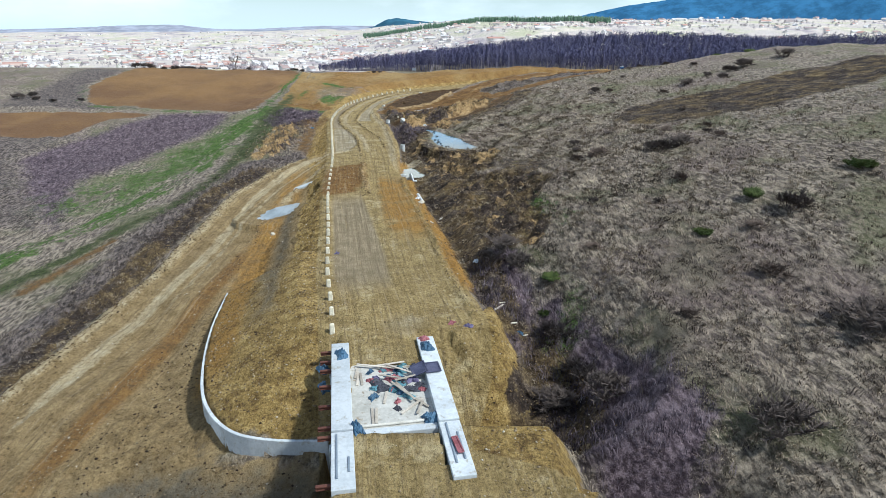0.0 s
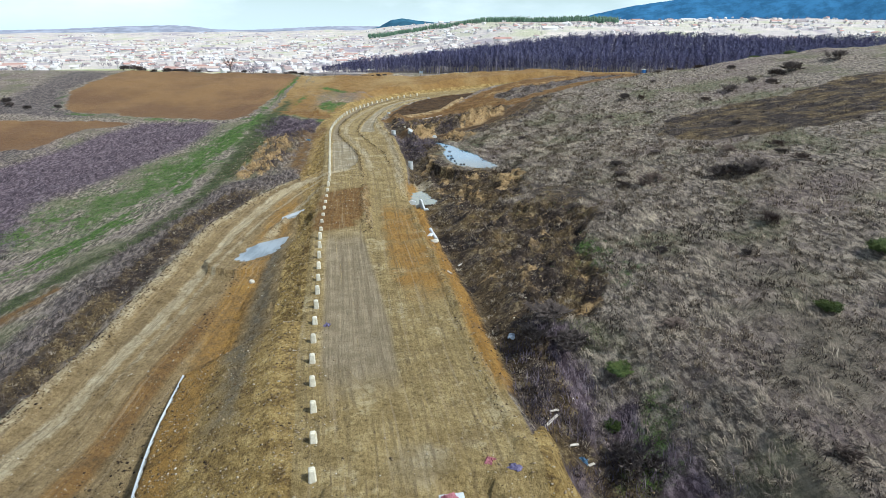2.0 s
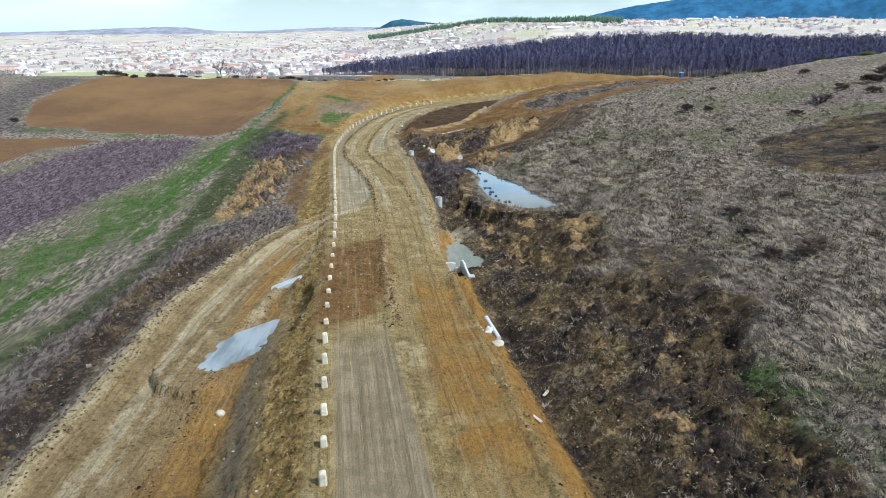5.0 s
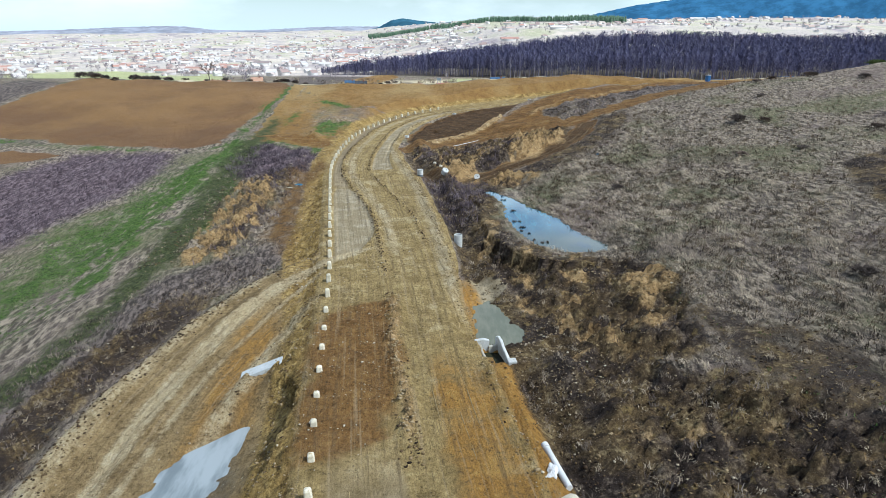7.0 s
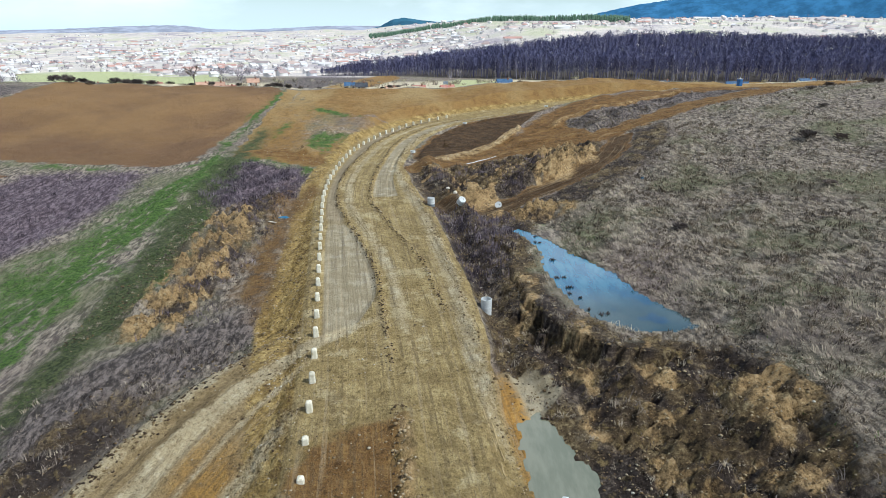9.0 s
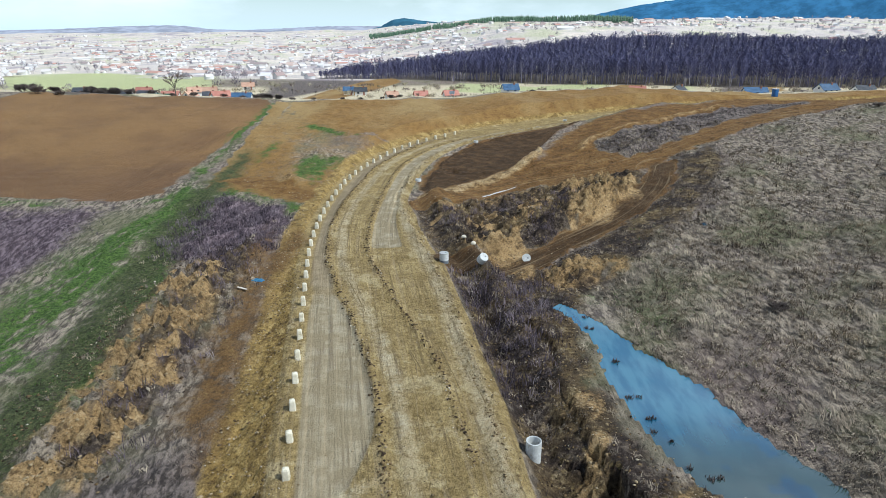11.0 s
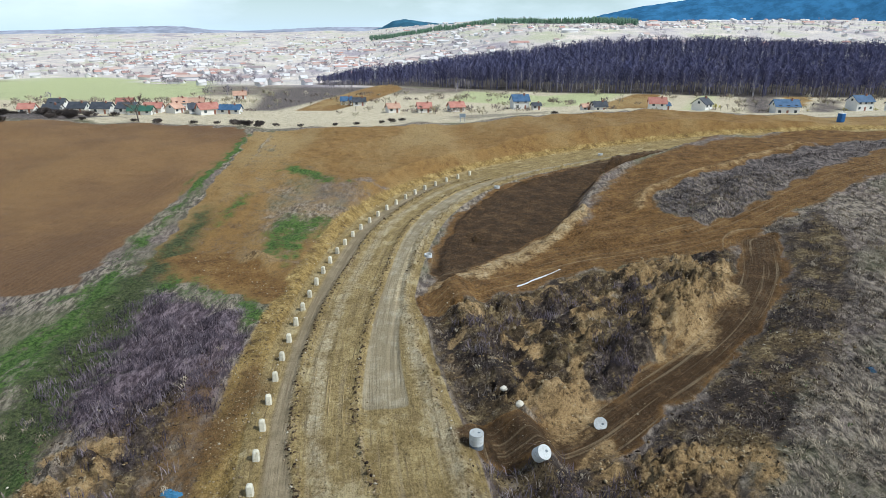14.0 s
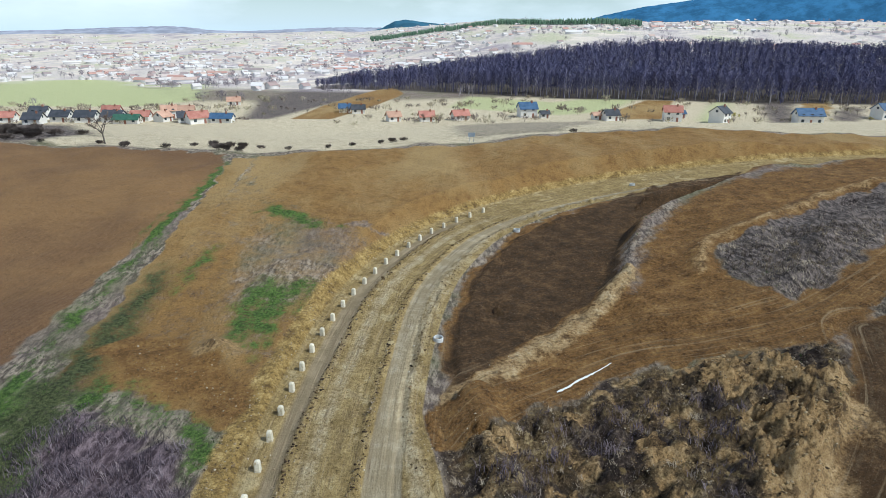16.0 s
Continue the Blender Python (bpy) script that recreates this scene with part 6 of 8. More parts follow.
def blades(x, y, z, per, length, width, lean, heading, spread=0.12, turn=1.0):
    """Tufts of bent two-piece blades. Returns verts, faces and the tuft of each vertex."""
    n = len(x)
    k = np.repeat(np.arange(n), per)
    q = len(k)
    a = heading[k] + RNG.normal(0, turn, q)
    ln = length[k] * RNG.uniform(0.6, 1.25, q)
    le = np.clip(lean + RNG.normal(0, 0.22, q), 0.05, 1.35)
    bx, by = x[k] + RNG.normal(0, spread, q), y[k] + RNG.normal(0, spread, q)
    dx, dy = np.cos(a), np.sin(a)
    h1, v1 = np.sin(le * 0.6) * ln * 0.5, np.cos(le * 0.6) * ln * 0.5
    h2, v2 = h1 + np.sin(np.minimum(le * 1.5, 1.7)) * ln * 0.5, v1 + np.cos(np.minimum(le * 1.5, 1.7)) * ln * 0.5
    w = width * RNG.uniform(0.6, 1.3, q)
    wx, wy = -dy * w / 2, dx * w / 2
    zz = z[k] - 0.03
    v = np.stack([np.column_stack([bx - wx, by - wy, zz]), np.column_stack([bx + wx, by + wy, zz]),
                  np.column_stack([bx + dx * h1 + wx * 0.8, by + dy * h1 + wy * 0.8, zz + v1]), np.column_stack([bx + dx * h1 - wx * 0.8, by + dy * h1 - wy * 0.8, zz + v1]),
                  np.column_stack([bx + dx * h2, by + dy * h2, zz + v2])], 1)
    i = np.arange(q)[:, None] * 5
    f = np.concatenate([i + [[0, 1, 2]], i + [[0, 2, 3]], i + [[3, 2, 4]]], 0)
    return v.reshape(-1, 3), f, np.repeat(k, 5)


def sample(n, x0, x1, y0, y1):
    return RNG.uniform(x0, x1, n), RNG.uniform(y0, y1, n)


def bare(zn):
    """How much of a place is dug, driven or under water, so that nothing grows there."""
    return np.maximum.reduce([zn[k] for k in ("road", "bank", "track", "pale", "haul", "dark", "clay", "plough", "crest", "red", "orange")])


def dry_of_water(x, y, margin=0.3):
    return np.maximum.reduce([inside(p, x, y) for p in (POND, DITCH_POOL, MUD_POOL)]) < -margin


STRAW = toned("dry_grass", [(0.07, 0.057, 0.048), (0.185, 0.15, 0.122), (0.35, 0.285, 0.215), (0.58, 0.49, 0.36)])
STEM = toned("dead_stems", [(0.05, 0.039, 0.036), (0.14, 0.112, 0.1), (0.27, 0.22, 0.19), (0.46, 0.39, 0.30)])
CANE = toned("bramble_canes", [(0.045, 0.036, 0.045), (0.125, 0.10, 0.12), (0.25, 0.20, 0.225), (0.42, 0.36, 0.36)])
GREEN = toned("spring_grass", [(0.03, 0.052, 0.016), (0.06, 0.10, 0.028), (0.105, 0.155, 0.05), (0.21, 0.225, 0.10)])

# dry grass on the hillside, thickest where the camera passes
px, py = sample(92000, 2, 78, 26, 212)
keep = RNG.uniform(0, 1, len(px)) < np.exp(-np.maximum(0, px - 20) / 26) * np.interp(py, [26, 110, 212], [1, 0.9, 0.55])
px, py = px[keep], py[keep]
zn = zones(px, py)
keep = (bare(zn) < 0.35) & (zn["topsoil"] < 0.45) & (zn["violet"] < 0.6) & dry_of_water(px, py)
px, py = px[keep], py[keep]
tone = np.clip(0.5 + 0.28 * waves(px, py, 9, 61, 4) + 0.2 * waves(px, py, 1.6, 62, 2) + RNG.normal(0, 0.24, len(px)), 0, 1)
big = np.clip(1 + 0.5 * waves(px, py, 2.4, 63, 3), 0.45, 1.7)
tone = np.clip(tone + np.interp(py, [40, 70, 108, 120], [-0.13, -0.04, 0.1, 0.12]), 0, 1)
head = 2.2 * waves(px, py, 5, 64, 3) + 3.6
v, f, k = blades(px, py, height(px, py), 6, 0.56 * big, 0.05, 0.85, head, 0.16, 0.5)
bulk("dry_grass", v, f, STRAW, "matted straw-coloured dry grass in leaning tufts over the hillside", "grass", tone[k])

# darker weeds and dead stalks: hillside blotches, ditch sides, spoil, brambles, rough verge beside the track
px, py = sample(165000, -92, 66, 34, 228)
zn = zones(px, py)
d_hill = np.clip(0.02 + 0.22 * waves(px, py, 7, 65, 3), 0, 1) * (px > 8) * np.exp(-np.maximum(0, px - 25) / 20)
want = np.maximum.reduce([0.55 * zn["scrub"] * (waves(px, py, 8, 73, 3) > 0.0) * np.exp(-np.maximum(0, -px - 50) / 26), 0.3 * zn["topsoil"] * (waves(px, py, 6.5, 66, 3) > 0.15), d_hill])
keep = (RNG.uniform(0, 1, len(px)) < want) & (bare(zn) < 0.4) & dry_of_water(px, py)
px, py = px[keep], py[keep]
tone = np.clip(0.28 + 0.25 * waves(px, py, 6, 67, 3) + RNG.normal(0, 0.2, len(px)), 0, 1)
big = np.clip(1 + 0.5 * waves(px, py, 3.4, 68, 3), 0.4, 1.8)
v, f, k = blades(px, py, height(px, py), 5, 0.52 * big, 0.045, 0.75, RNG.uniform(0, 6.3, len(px)), 0.2)
bulk("dead_weeds", v, f, STEM, "grey-violet dead weed stalks and bare bramble canes", "weeds", tone[k])

# violet-grey thickets of canes, standing thick
px, py = sample(165000, -92, 19, 26, 188)
zn = zones(px, py)
keep = (RNG.uniform(0, 1, len(px)) < 0.8 * zn["violet"] * np.where(px < -55, 0.22, 1.0)) & (waves(px, py, 4, 83, 3) > -0.35) & (bare(zn) < 0.5) & dry_of_water(px, py)
px, py = px[keep], py[keep]
tone = np.clip(0.36 + 0.3 * waves(px, py, 4, 84, 3) + RNG.normal(0, 0.2, len(px)), 0, 1)
big = np.clip(1 + 0.5 * waves(px, py, 3, 85, 3), 0.4, 1.8)
v, f, k = blades(px, py, height(px, py), 6, 0.72 * big, 0.04, 0.55, RNG.uniform(0, 6.3, len(px)), 0.25)
bulk("bramble_canes", v, f, CANE, "dense violet-grey thicket of bare bramble canes", "brambles", tone[k])

# single pale tufts of dead grass on the tipped soil
px, py = sample(24000, -48, 26, 44, 194)
zn = zones(px, py)
keep = (RNG.uniform(0, 1, len(px)) < 0.55 * np.maximum(zn["topsoil"], zn["scrub"]) * (waves(px, py, 7, 86, 3) > -0.25)) & (bare(zn) < 0.4) & dry_of_water(px, py)
px, py = px[keep], py[keep]
tone = np.clip(RNG.normal(0.62, 0.2, len(px)), 0.2, 1)
v, f, k = blades(px, py, height(px, py), 14, RNG.uniform(0.18, 0.6, len(px)) ** 1.2, 0.035, 0.85, RNG.uniform(0, 6.3, len(px)), 0.16, 0.9)
bulk("straw_tufts", v, f, STRAW, "single pale tufts of dead grass on dark tipped soil", "grass", tone[k])

# drowned tussocks along one shore of the pond
px, py = sample(900, -3, 9, 121, 149)
r_ = inside(POND, px, py)
keep = (r_ > 0.1) & (r_ < 1.5) & (px < 1.6 - 0.12 * (py - 135)) & (RNG.uniform(0, 1, 900) < 0.10)
px, py = px[keep], py[keep]
v, f, k = blades(px, py, np.full(len(px), POND_Z), 26, np.full(len(px), 0.26), 0.06, 0.5, RNG.uniform(0, 6.3, len(px)), 0.11, 2.0)
bulk("pond_tussocks", v, f, STEM, "small dark drowned tussocks along the pond shore", "tussocks", np.full(len(px), 0.12)[k])

# green grass along the lane and in patches
px, py = sample(120000, -76, 20, 60, 225)
zn = zones(px, py)
keep = (RNG.uniform(0, 1, len(px)) < 0.4 * (zn["green"] > 0.4) * zn["green"] * (waves(px, py, 7, 87, 3) > -0.2) + 0.02 * (px > 8)) & (bare(zn) < 0.6) & dry_of_water(px, py)
px, py = px[keep], py[keep]
tone = np.clip(0.5 + 0.25 * waves(px, py, 5, 69, 3) + RNG.normal(0, 0.15, len(px)), 0, 1)
v, f, k = blades(px, py, height(px, py), 4, np.full(len(px), 0.2), 0.08, 0.7, RNG.uniform(0, 6.3, len(px)), 0.2)
bulk("green_grass", v, f, GREEN, "short fresh green grass along the field lane", "grass", tone[k])


def lumps(x, y, z, size, flat=0.7, sink=0.3):
    """Rough stones: jittered octahedra with a bevelled look from an extra ring."""
    n = len(x)
    base = np.array([(1, 0, 0), (0.45, 0.8, 0.1), (-0.55, 0.75, -0.1), (-1, 0, 0.05), (-0.5, -0.8, 0), (0.5, -0.75, 0.1), (0.1, 0.05, 0.9), (0, 0, -0.8)], float)
    fc = np.array([(0, 1, 6), (1, 2, 6), (2, 3, 6), (3, 4, 6), (4, 5, 6), (5, 0, 6), (1, 0, 7), (2, 1, 7), (3, 2, 7), (4, 3, 7), (5, 4, 7), (0, 5, 7)])
    a = RNG.uniform(0, 6.3, n)
    c, s = np.cos(a)[:, None], np.sin(a)[:, None]
    p = base[None] * RNG.uniform(0.65, 1.25, (n, 8, 1)) * size[:, None, None]
    p[:, :, 1] *= RNG.uniform(0.6, 1, n)[:, None]
    out = np.stack([p[:, :, 0] * c - p[:, :, 1] * s + x[:, None], p[:, :, 0] * s + p[:, :, 1] * c + y[:, None], p[:, :, 2] * flat + (z + size * sink)[:, None]], 2)
    f = (np.arange(n)[:, None, None] * 8 + fc[None]).reshape(-1, 3)
    return out.reshape(-1, 3), f, np.repeat(np.arange(n), 8)


PEBBLE = toned("gravel", [(0.12, 0.086, 0.05), (0.26, 0.19, 0.11), (0.44, 0.35, 0.23), (0.70, 0.64, 0.52)])
CLOD = toned("earth_clods", [(0.026, 0.019, 0.015), (0.085, 0.057, 0.036), (0.22, 0.15, 0.075), (0.44, 0.34, 0.205)])
px, py = sample(260000, -44, 18, 24, 240)
zn = zones(px, py)
s_, d_ = along(POSTS, px, py)
s_ = s_ - S0
e_ = d_ - road_w(s_)
ts_, td_ = along(TRACK, px, py)
ridge = np.maximum(np.exp(-((d_ - ridge_a(s_)) / 0.45) ** 2) * (s_ > 98), np.exp(-((d_ - ridge_b(s_)) / 0.45) ** 2) * (s_ > 106)) * (s_ < 222)
want = np.maximum.reduce([0.5 * zn["bank"], 0.55 * np.exp(-((e_ + 0.2) / 0.8) ** 2), 0.9 * ridge, 0.5 * np.exp(-((np.abs(td_ - 0.2) - 4.2) / 1.0) ** 2) * (ts_ < 118), 0.10 * zn["track"], 0.05 * zn["road"] * (s_ < 30), 0.25 * zn["red"], 0.2 * zn["clay"], 1.2 * mask(PEBBLES, 1.2, px, py), 0.16 * zn["topsoil"]])
keep = (RNG.uniform(0, 1, len(px)) < want * (0.55 + 0.6 * waves(px, py, 5, 71, 3))) & dry_of_water(px, py, 0.0)
px, py = px[keep], py[keep]
size = 0.035 + 0.06 * RNG.pareto(3.2, len(px)).clip(0, 1.5)
v, f, k = lumps(px, py, height(px, py), size)
bulk("gravel", v, f, PEBBLE, "loose gravel and dried earth crumbs along banks and verges", "gravel", np.clip(RNG.normal(0.5, 0.24, len(px)), 0, 1)[k])

px, py = sample(190000, -44, 20, 34, 232)
zn = zones(px, py)
s_, d_ = along(POSTS, px, py)
s_ = s_ - S0
ts_, td_ = along(TRACK, px, py)
rdg = np.maximum(np.exp(-((d_ - ridge_a(s_)) / 0.36) ** 2) * (s_ > 98), np.exp(-((d_ - ridge_b(s_)) / 0.3) ** 2) * (s_ > 106)) * (s_ < 222)
rdg = np.maximum(rdg, np.exp(-((d_ - 5.7) / 0.7) ** 2) * (s_ > 70) * (s_ < 94))
edge_ = np.exp(-((d_ - road_w(s_) + 0.4) / 0.5) ** 2) * (s_ > 30)
slope_ = zn["bank"] * (d_ < -0.8)
want = np.maximum.reduce([0.42 * zn["topsoil"], 0.32 * slope_, 0.5 * edge_, 0.5 * zn["clay"], 0.35 * mask(SCAR, 1.5, px, py), 0.85 * np.maximum(rdg, 0.8 * np.exp(-((td_ + 4.3) / 0.8) ** 2) * (ts_ < 112)), 0.35 * np.exp(-((td_ + 7.0) / 1.4) ** 2) * (ts_ < 112), 0.35 * np.exp(-((td_ - 4.8) / 0.7) ** 2) * (ts_ < 112) * (ts_ > 60)])
keep = (RNG.uniform(0, 1, len(px)) < want) & ((zn["road"] < 0.4) | (rdg > 0.3) | (edge_ > 0.3)) & (zn["haul"] < 0.35) & (zn["crest"] < 0.4) & dry_of_water(px, py, 0.0)
rdg = np.maximum(rdg, np.exp(-((td_ + 4.5) / 1.8) ** 2) * (ts_ < 112))[keep]
pale_ = np.maximum.reduce([0.42 * slope_, 0.45 * edge_])[keep]
px, py = px[keep], py[keep]
zc_ = zones(px, py)
size = (0.05 + 0.085 * RNG.pareto(3.0, len(px)).clip(0, 2.0)) * (1 + 1.1 * zc_["clay"] * RNG.uniform(0, 1, len(px)) ** 2) * (1 + 0.6 * np.clip(rdg, 0, 1))
size = np.minimum(size, 0.13 + 0.09 * RNG.uniform(0, 1, len(px)) ** 3)
tone = np.clip(0.33 + np.maximum(0.1 * rdg, pale_) + 0.6 * zc_["clay"] + 0.22 * waves(px, py, 5, 72, 3) + 0.2 * mask(HEAPS_SOUTH, 2, px, py) + 0.45 * np.exp(-((along(POSTS, px, py)[1] - 5.7) / 0.9) ** 2) * mask(RED_PATCH, 1.5, px, py) + RNG.normal(0, 0.24, len(px)), 0, 1)
v, f, k = lumps(px, py, height(px, py), size, 0.62, 0.1)
bulk("earth_clods", v, f, CLOD, "tipped clods of dark topsoil and yellow clay", "soil clods", tone[k])

# ---------------------------------------------------------------- bushes and single trees
TWIG_DARK = plain_material("dark_twigs", (0.065, 0.052, 0.047), (0.15, 0.12, 0.105), 3, 0.95, 0.2)
TWIG_BROWN = plain_material("brown_twigs", (0.095, 0.07, 0.058), (0.20, 0.152, 0.125), 3, 0.95, 0.2)
LEAF_GREEN = plain_material("young_leaves", (0.045, 0.075, 0.02), (0.12, 0.15, 0.04), 3, 0.85, 0.2, vary=0.5)
LEAF_YELLOW = plain_material("willow_catkins", (0.30, 0.26, 0.05), (0.52, 0.46, 0.12), 1, 0.85, 0.2, vary=0.4)
BARK = plain_material("grey_bark", (0.075, 0.062, 0.052), (0.17, 0.145, 0.125), 3, 0.95, 0.5)


def bush(kind, seed, leaf=None):
    """A multi-stemmed bush one metre in radius: real stems, forked twigs, and a haze of fine shoots or leaves."""
    r = random.Random(seed)
    t = thing("bush", Matrix.Identity(4), "", "bush")
    bm, tw = bmesh.new(), bmesh.new()
    for _ in range(22):
        a, le = r.uniform(0, 6.28), r.uniform(0.05, 0.95)
        d = Vector((math.cos(a) * math.sin(le), math.sin(a) * math.sin(le), math.cos(le)))
        p0 = Vector((r.uniform(-0.25, 0.25), r.uniform(-0.25, 0.25), -0.1))
        p1 = p0 + d * r.uniform(0.45, 0.7)
        tube(bm, p0, p1, 0.014, 0.009, 4, False)
        for _ in range(3):
            d2 = (d + Vector((r.gauss(0, 0.5), r.gauss(0, 0.5), r.gauss(0.25, 0.35)))).normalized()
            p2 = p1 + d2 * r.uniform(0.3, 0.6)
            tube(bm, p1, p2, 0.008, 0.004, 3, False)
            for _ in range(30):
                b = p1.lerp(p2, r.uniform(0.1, 1.0))
                d3 = (d2 + Vector((r.gauss(0, 0.65), r.gauss(0, 0.65), r.gauss(0.2, 0.5)))).normalized()
                e = b + d3 * r.uniform(0.12, 0.36)
                side = d3.orthogonal().normalized() * 0.021
                tw.faces.new([tw.verts.new(c) for c in (b - side, b + side, e)])
                if leaf:
                    for _ in range(3):
                        c = b.lerp(e, r.uniform(0.2, 1)) + Vector((r.gauss(0, 0.05), r.gauss(0, 0.05), r.gauss(0, 0.05)))
                        u = Vector((r.gauss(0, 1), r.gauss(0, 1), r.gauss(0, 1))).normalized() * 0.05
                        w = u.orthogonal().normalized() * 0.04
                        tw.faces.new([tw.verts.new(q) for q in (c - u, c + w, c + u, c - w)])
    part("branchwork", bm, TWIG_DARK if kind == "dark" else TWIG_BROWN, t)
    part("crown", tw, leaf or (TWIG_DARK if kind == "dark" else TWIG_BROWN), t)
    return t


KINDS = {
    "dark": (bush("dark", 1), "bare dark thorn bush on the dry hillside"),
    "brown": (bush("brown", 2), "bare brown bush among dry grass"),
    "thorn": (bush("dark", 3), "dense leafless violet-brown bush on the slope"),
    "green": (bush("brown", 4, LEAF_GREEN), "low bush with fresh green leaves on the slope"),
}
SPOTS = {
    "dark": [(71.2, 166.4, 1.3), (72, 159, 1.2), (34.0, 90.8, 1.5), (36.2, 91.2, 1.7), (32.5, 91.5, 1.3), (37.4, 62, 1.8), (32.7, 41, 2.4), (21.2, 31.3, 1.7), (10.7, 50.6, 1.6), (63, 159, 1.6), (83, 171.7, 2.2), (78, 169.5, 1.7), (97.7, 179, 2.3), (43, 171, 1.2),
             (12.2, 45.5, 1.7), (9.6, 43.0, 1.5), (13.4, 41, 1.6), (5.8, 61.5, 1.3), (7.2, 63.8, 1.5), (8.6, 60.5, 1.2)],
    "brown": [(37.4, 100.6, 1.0), (42.7, 92.8, 1.0), (21.4, 93.6, 1.0), (24.9, 93.2, 1.5), (23.6, 92.6, 1.0), (30.5, 75.2, 1.3), (32.4, 59.2, 1.2), (29.8, 50.8, 1.4), (44.8, 102.5, 1.2), (38.7, 103.8, 1.1), (55, 153, 1.2), (46, 168, 1.2), (34, 149.6, 1.0), (74, 206, 1.4), (65, 204.3, 1.2), (16.2, 60, 1.0), (20.8, 46, 0.9)],
    "thorn": [(23.0, 101, 0.9), (23.9, 106.5, 1.1), (43.1, 98.3, 1.0), (41.7, 148, 0.9), (77, 191, 1.3), (72, 169.3, 1.4), (55.2, 188.6, 1.0), (14.7, 143.6, 0.9), (72.2, 200.7, 1.2), (62, 205, 1.1), (19, 72, 0.8), (26, 70, 0.7), (30, 108, 0.8), (48, 122, 0.9)],
    "green": [(35.5, 66.1, 1.2), (27.1, 59.5, 0.75), (48.6, 68.6, 1.2), (11.7, 57.3, 0.8), (94, 213, 1.8), (10.2, 53.6, 0.6), (101, 206, 1.4)],
}
for kind, spots in SPOTS.items():
    first, text = KINDS[kind]
    tagged(first, text)
    for i, (x, y, r) in enumerate(spots):
        m = Matrix.Translation((x, y, ground_at(x, y) - 0.05)) @ Matrix.Rotation(i * 2.1, 4, "Z") @ Matrix.Diagonal((r * 1.15, r * 1.15 * (0.85 + 0.3 * ((i * 7) % 5) / 5), r * 0.85, 1))
        if i == 0:
            first.matrix_world = m
        else:
            copy_thing(first, m)
hedge = [(-116, 257, 2.4), (-121, 263, 3.0), (-126, 266, 2.6), (-111, 258, 1.6), (-57, 255, 1.6), (-58.5, 256, 1.8), (-54.5, 256, 1.4), (-76, 256, 1.4), (-68.5, 256, 1.2), (-108, 279, 2.6), (-104, 280, 2.2), (-112, 280, 2.4), (-116, 281, 2.4), (-99, 282, 1.8),
         (-28, 277, 1.4), (-25.5, 278, 1.2), (-30.5, 277.6, 1.1), (14, 288, 1.2), (-118, 192, 1.5), (-109, 191.5, 1.4), (-131, 196, 2.5), (-128, 199, 2.2), (-124, 194, 1.6), (-95, 261, 1.0), (-84, 262, 1.1), (-47, 262, 1.0), (-40, 266, 0.9), (-36, 272, 1.0)]
shrub_rng = random.Random(12)
hedge += [(-100 - 70 * u - 12 * shrub_rng.random(), 262 + 75 * u + 18 * shrub_rng.random(), shrub_rng.uniform(1.4, 2.5)) for u in (k / 26 for k in range(26))]
hedge += [(-66 + 3.2 * k, 262 + 6 * shrub_rng.random(), shrub_rng.uniform(0.9, 1.6)) for k in range(5)]
for i, (x, y, r) in enumerate(hedge):
    copy_thing(KINDS["thorn"][0], Matrix.Translation((x, y, ground_at(x, y) - 0.1)) @ Matrix.Rotation(i * 1.3, 4, "Z") @ Matrix.Diagonal((r, r, r * 0.95, 1)))


def bare_tree(seed, h, twig_mat, bark_mat, fine=240, leaf=None):
    """A leafless tree: tapered trunk, forked limbs and many fine twigs."""
    r = random.Random(seed)
    bm, tw = bmesh.new(), bmesh.new()
    tips = []

    def grow(p, d, ln, rad, level):
        q = p + d * ln
        tube(bm, p, q, rad, rad * 0.68, 6 if level == 0 else 4, False)
        if level == 3:
            tips.append((p, q, d))
            return
        for _ in range(3 if level else 5):
            nd = (d + Vector((r.gauss(0, 0.55), r.gauss(0, 0.55), r.gauss(0.1, 0.3)))).normalized()
            grow(p.lerp(q, r.uniform(0.6, 1)), nd, ln * r.uniform(0.5, 0.75), rad * 0.55, level + 1)

    grow(Vector((0, 0, -0.2)), Vector((r.gauss(0, 0.04), r.gauss(0, 0.04), 1)).normalized(), h * 0.42, h * 0.022, 0)
    for p, q, d in tips:
        for _ in range(max(2, fine // 20)):
            b = p.lerp(q, r.uniform(0, 1))
            nd = (d + Vector((r.gauss(0, 0.7), r.gauss(0, 0.7), r.gauss(0.1, 0.5)))).normalized()
            e = b + nd * h * r.uniform(0.05, 0.11)
            side = nd.orthogonal().normalized() * h * (0.004 if not leaf else 0.012)
            tw.faces.new([tw.verts.new(c) for c in (b - side, b + side, e)])
    return bm, tw


def tree_thing(seed, h, label, twig, fine=240, leaf=False):
    t = thing("tree", Matrix.Identity(4), label, "tree")
    bm, tw = bare_tree(seed, h, twig, BARK, fine, leaf)
    part("trunk", bm, BARK, t)
    part("crown", tw, twig, t)
    return t


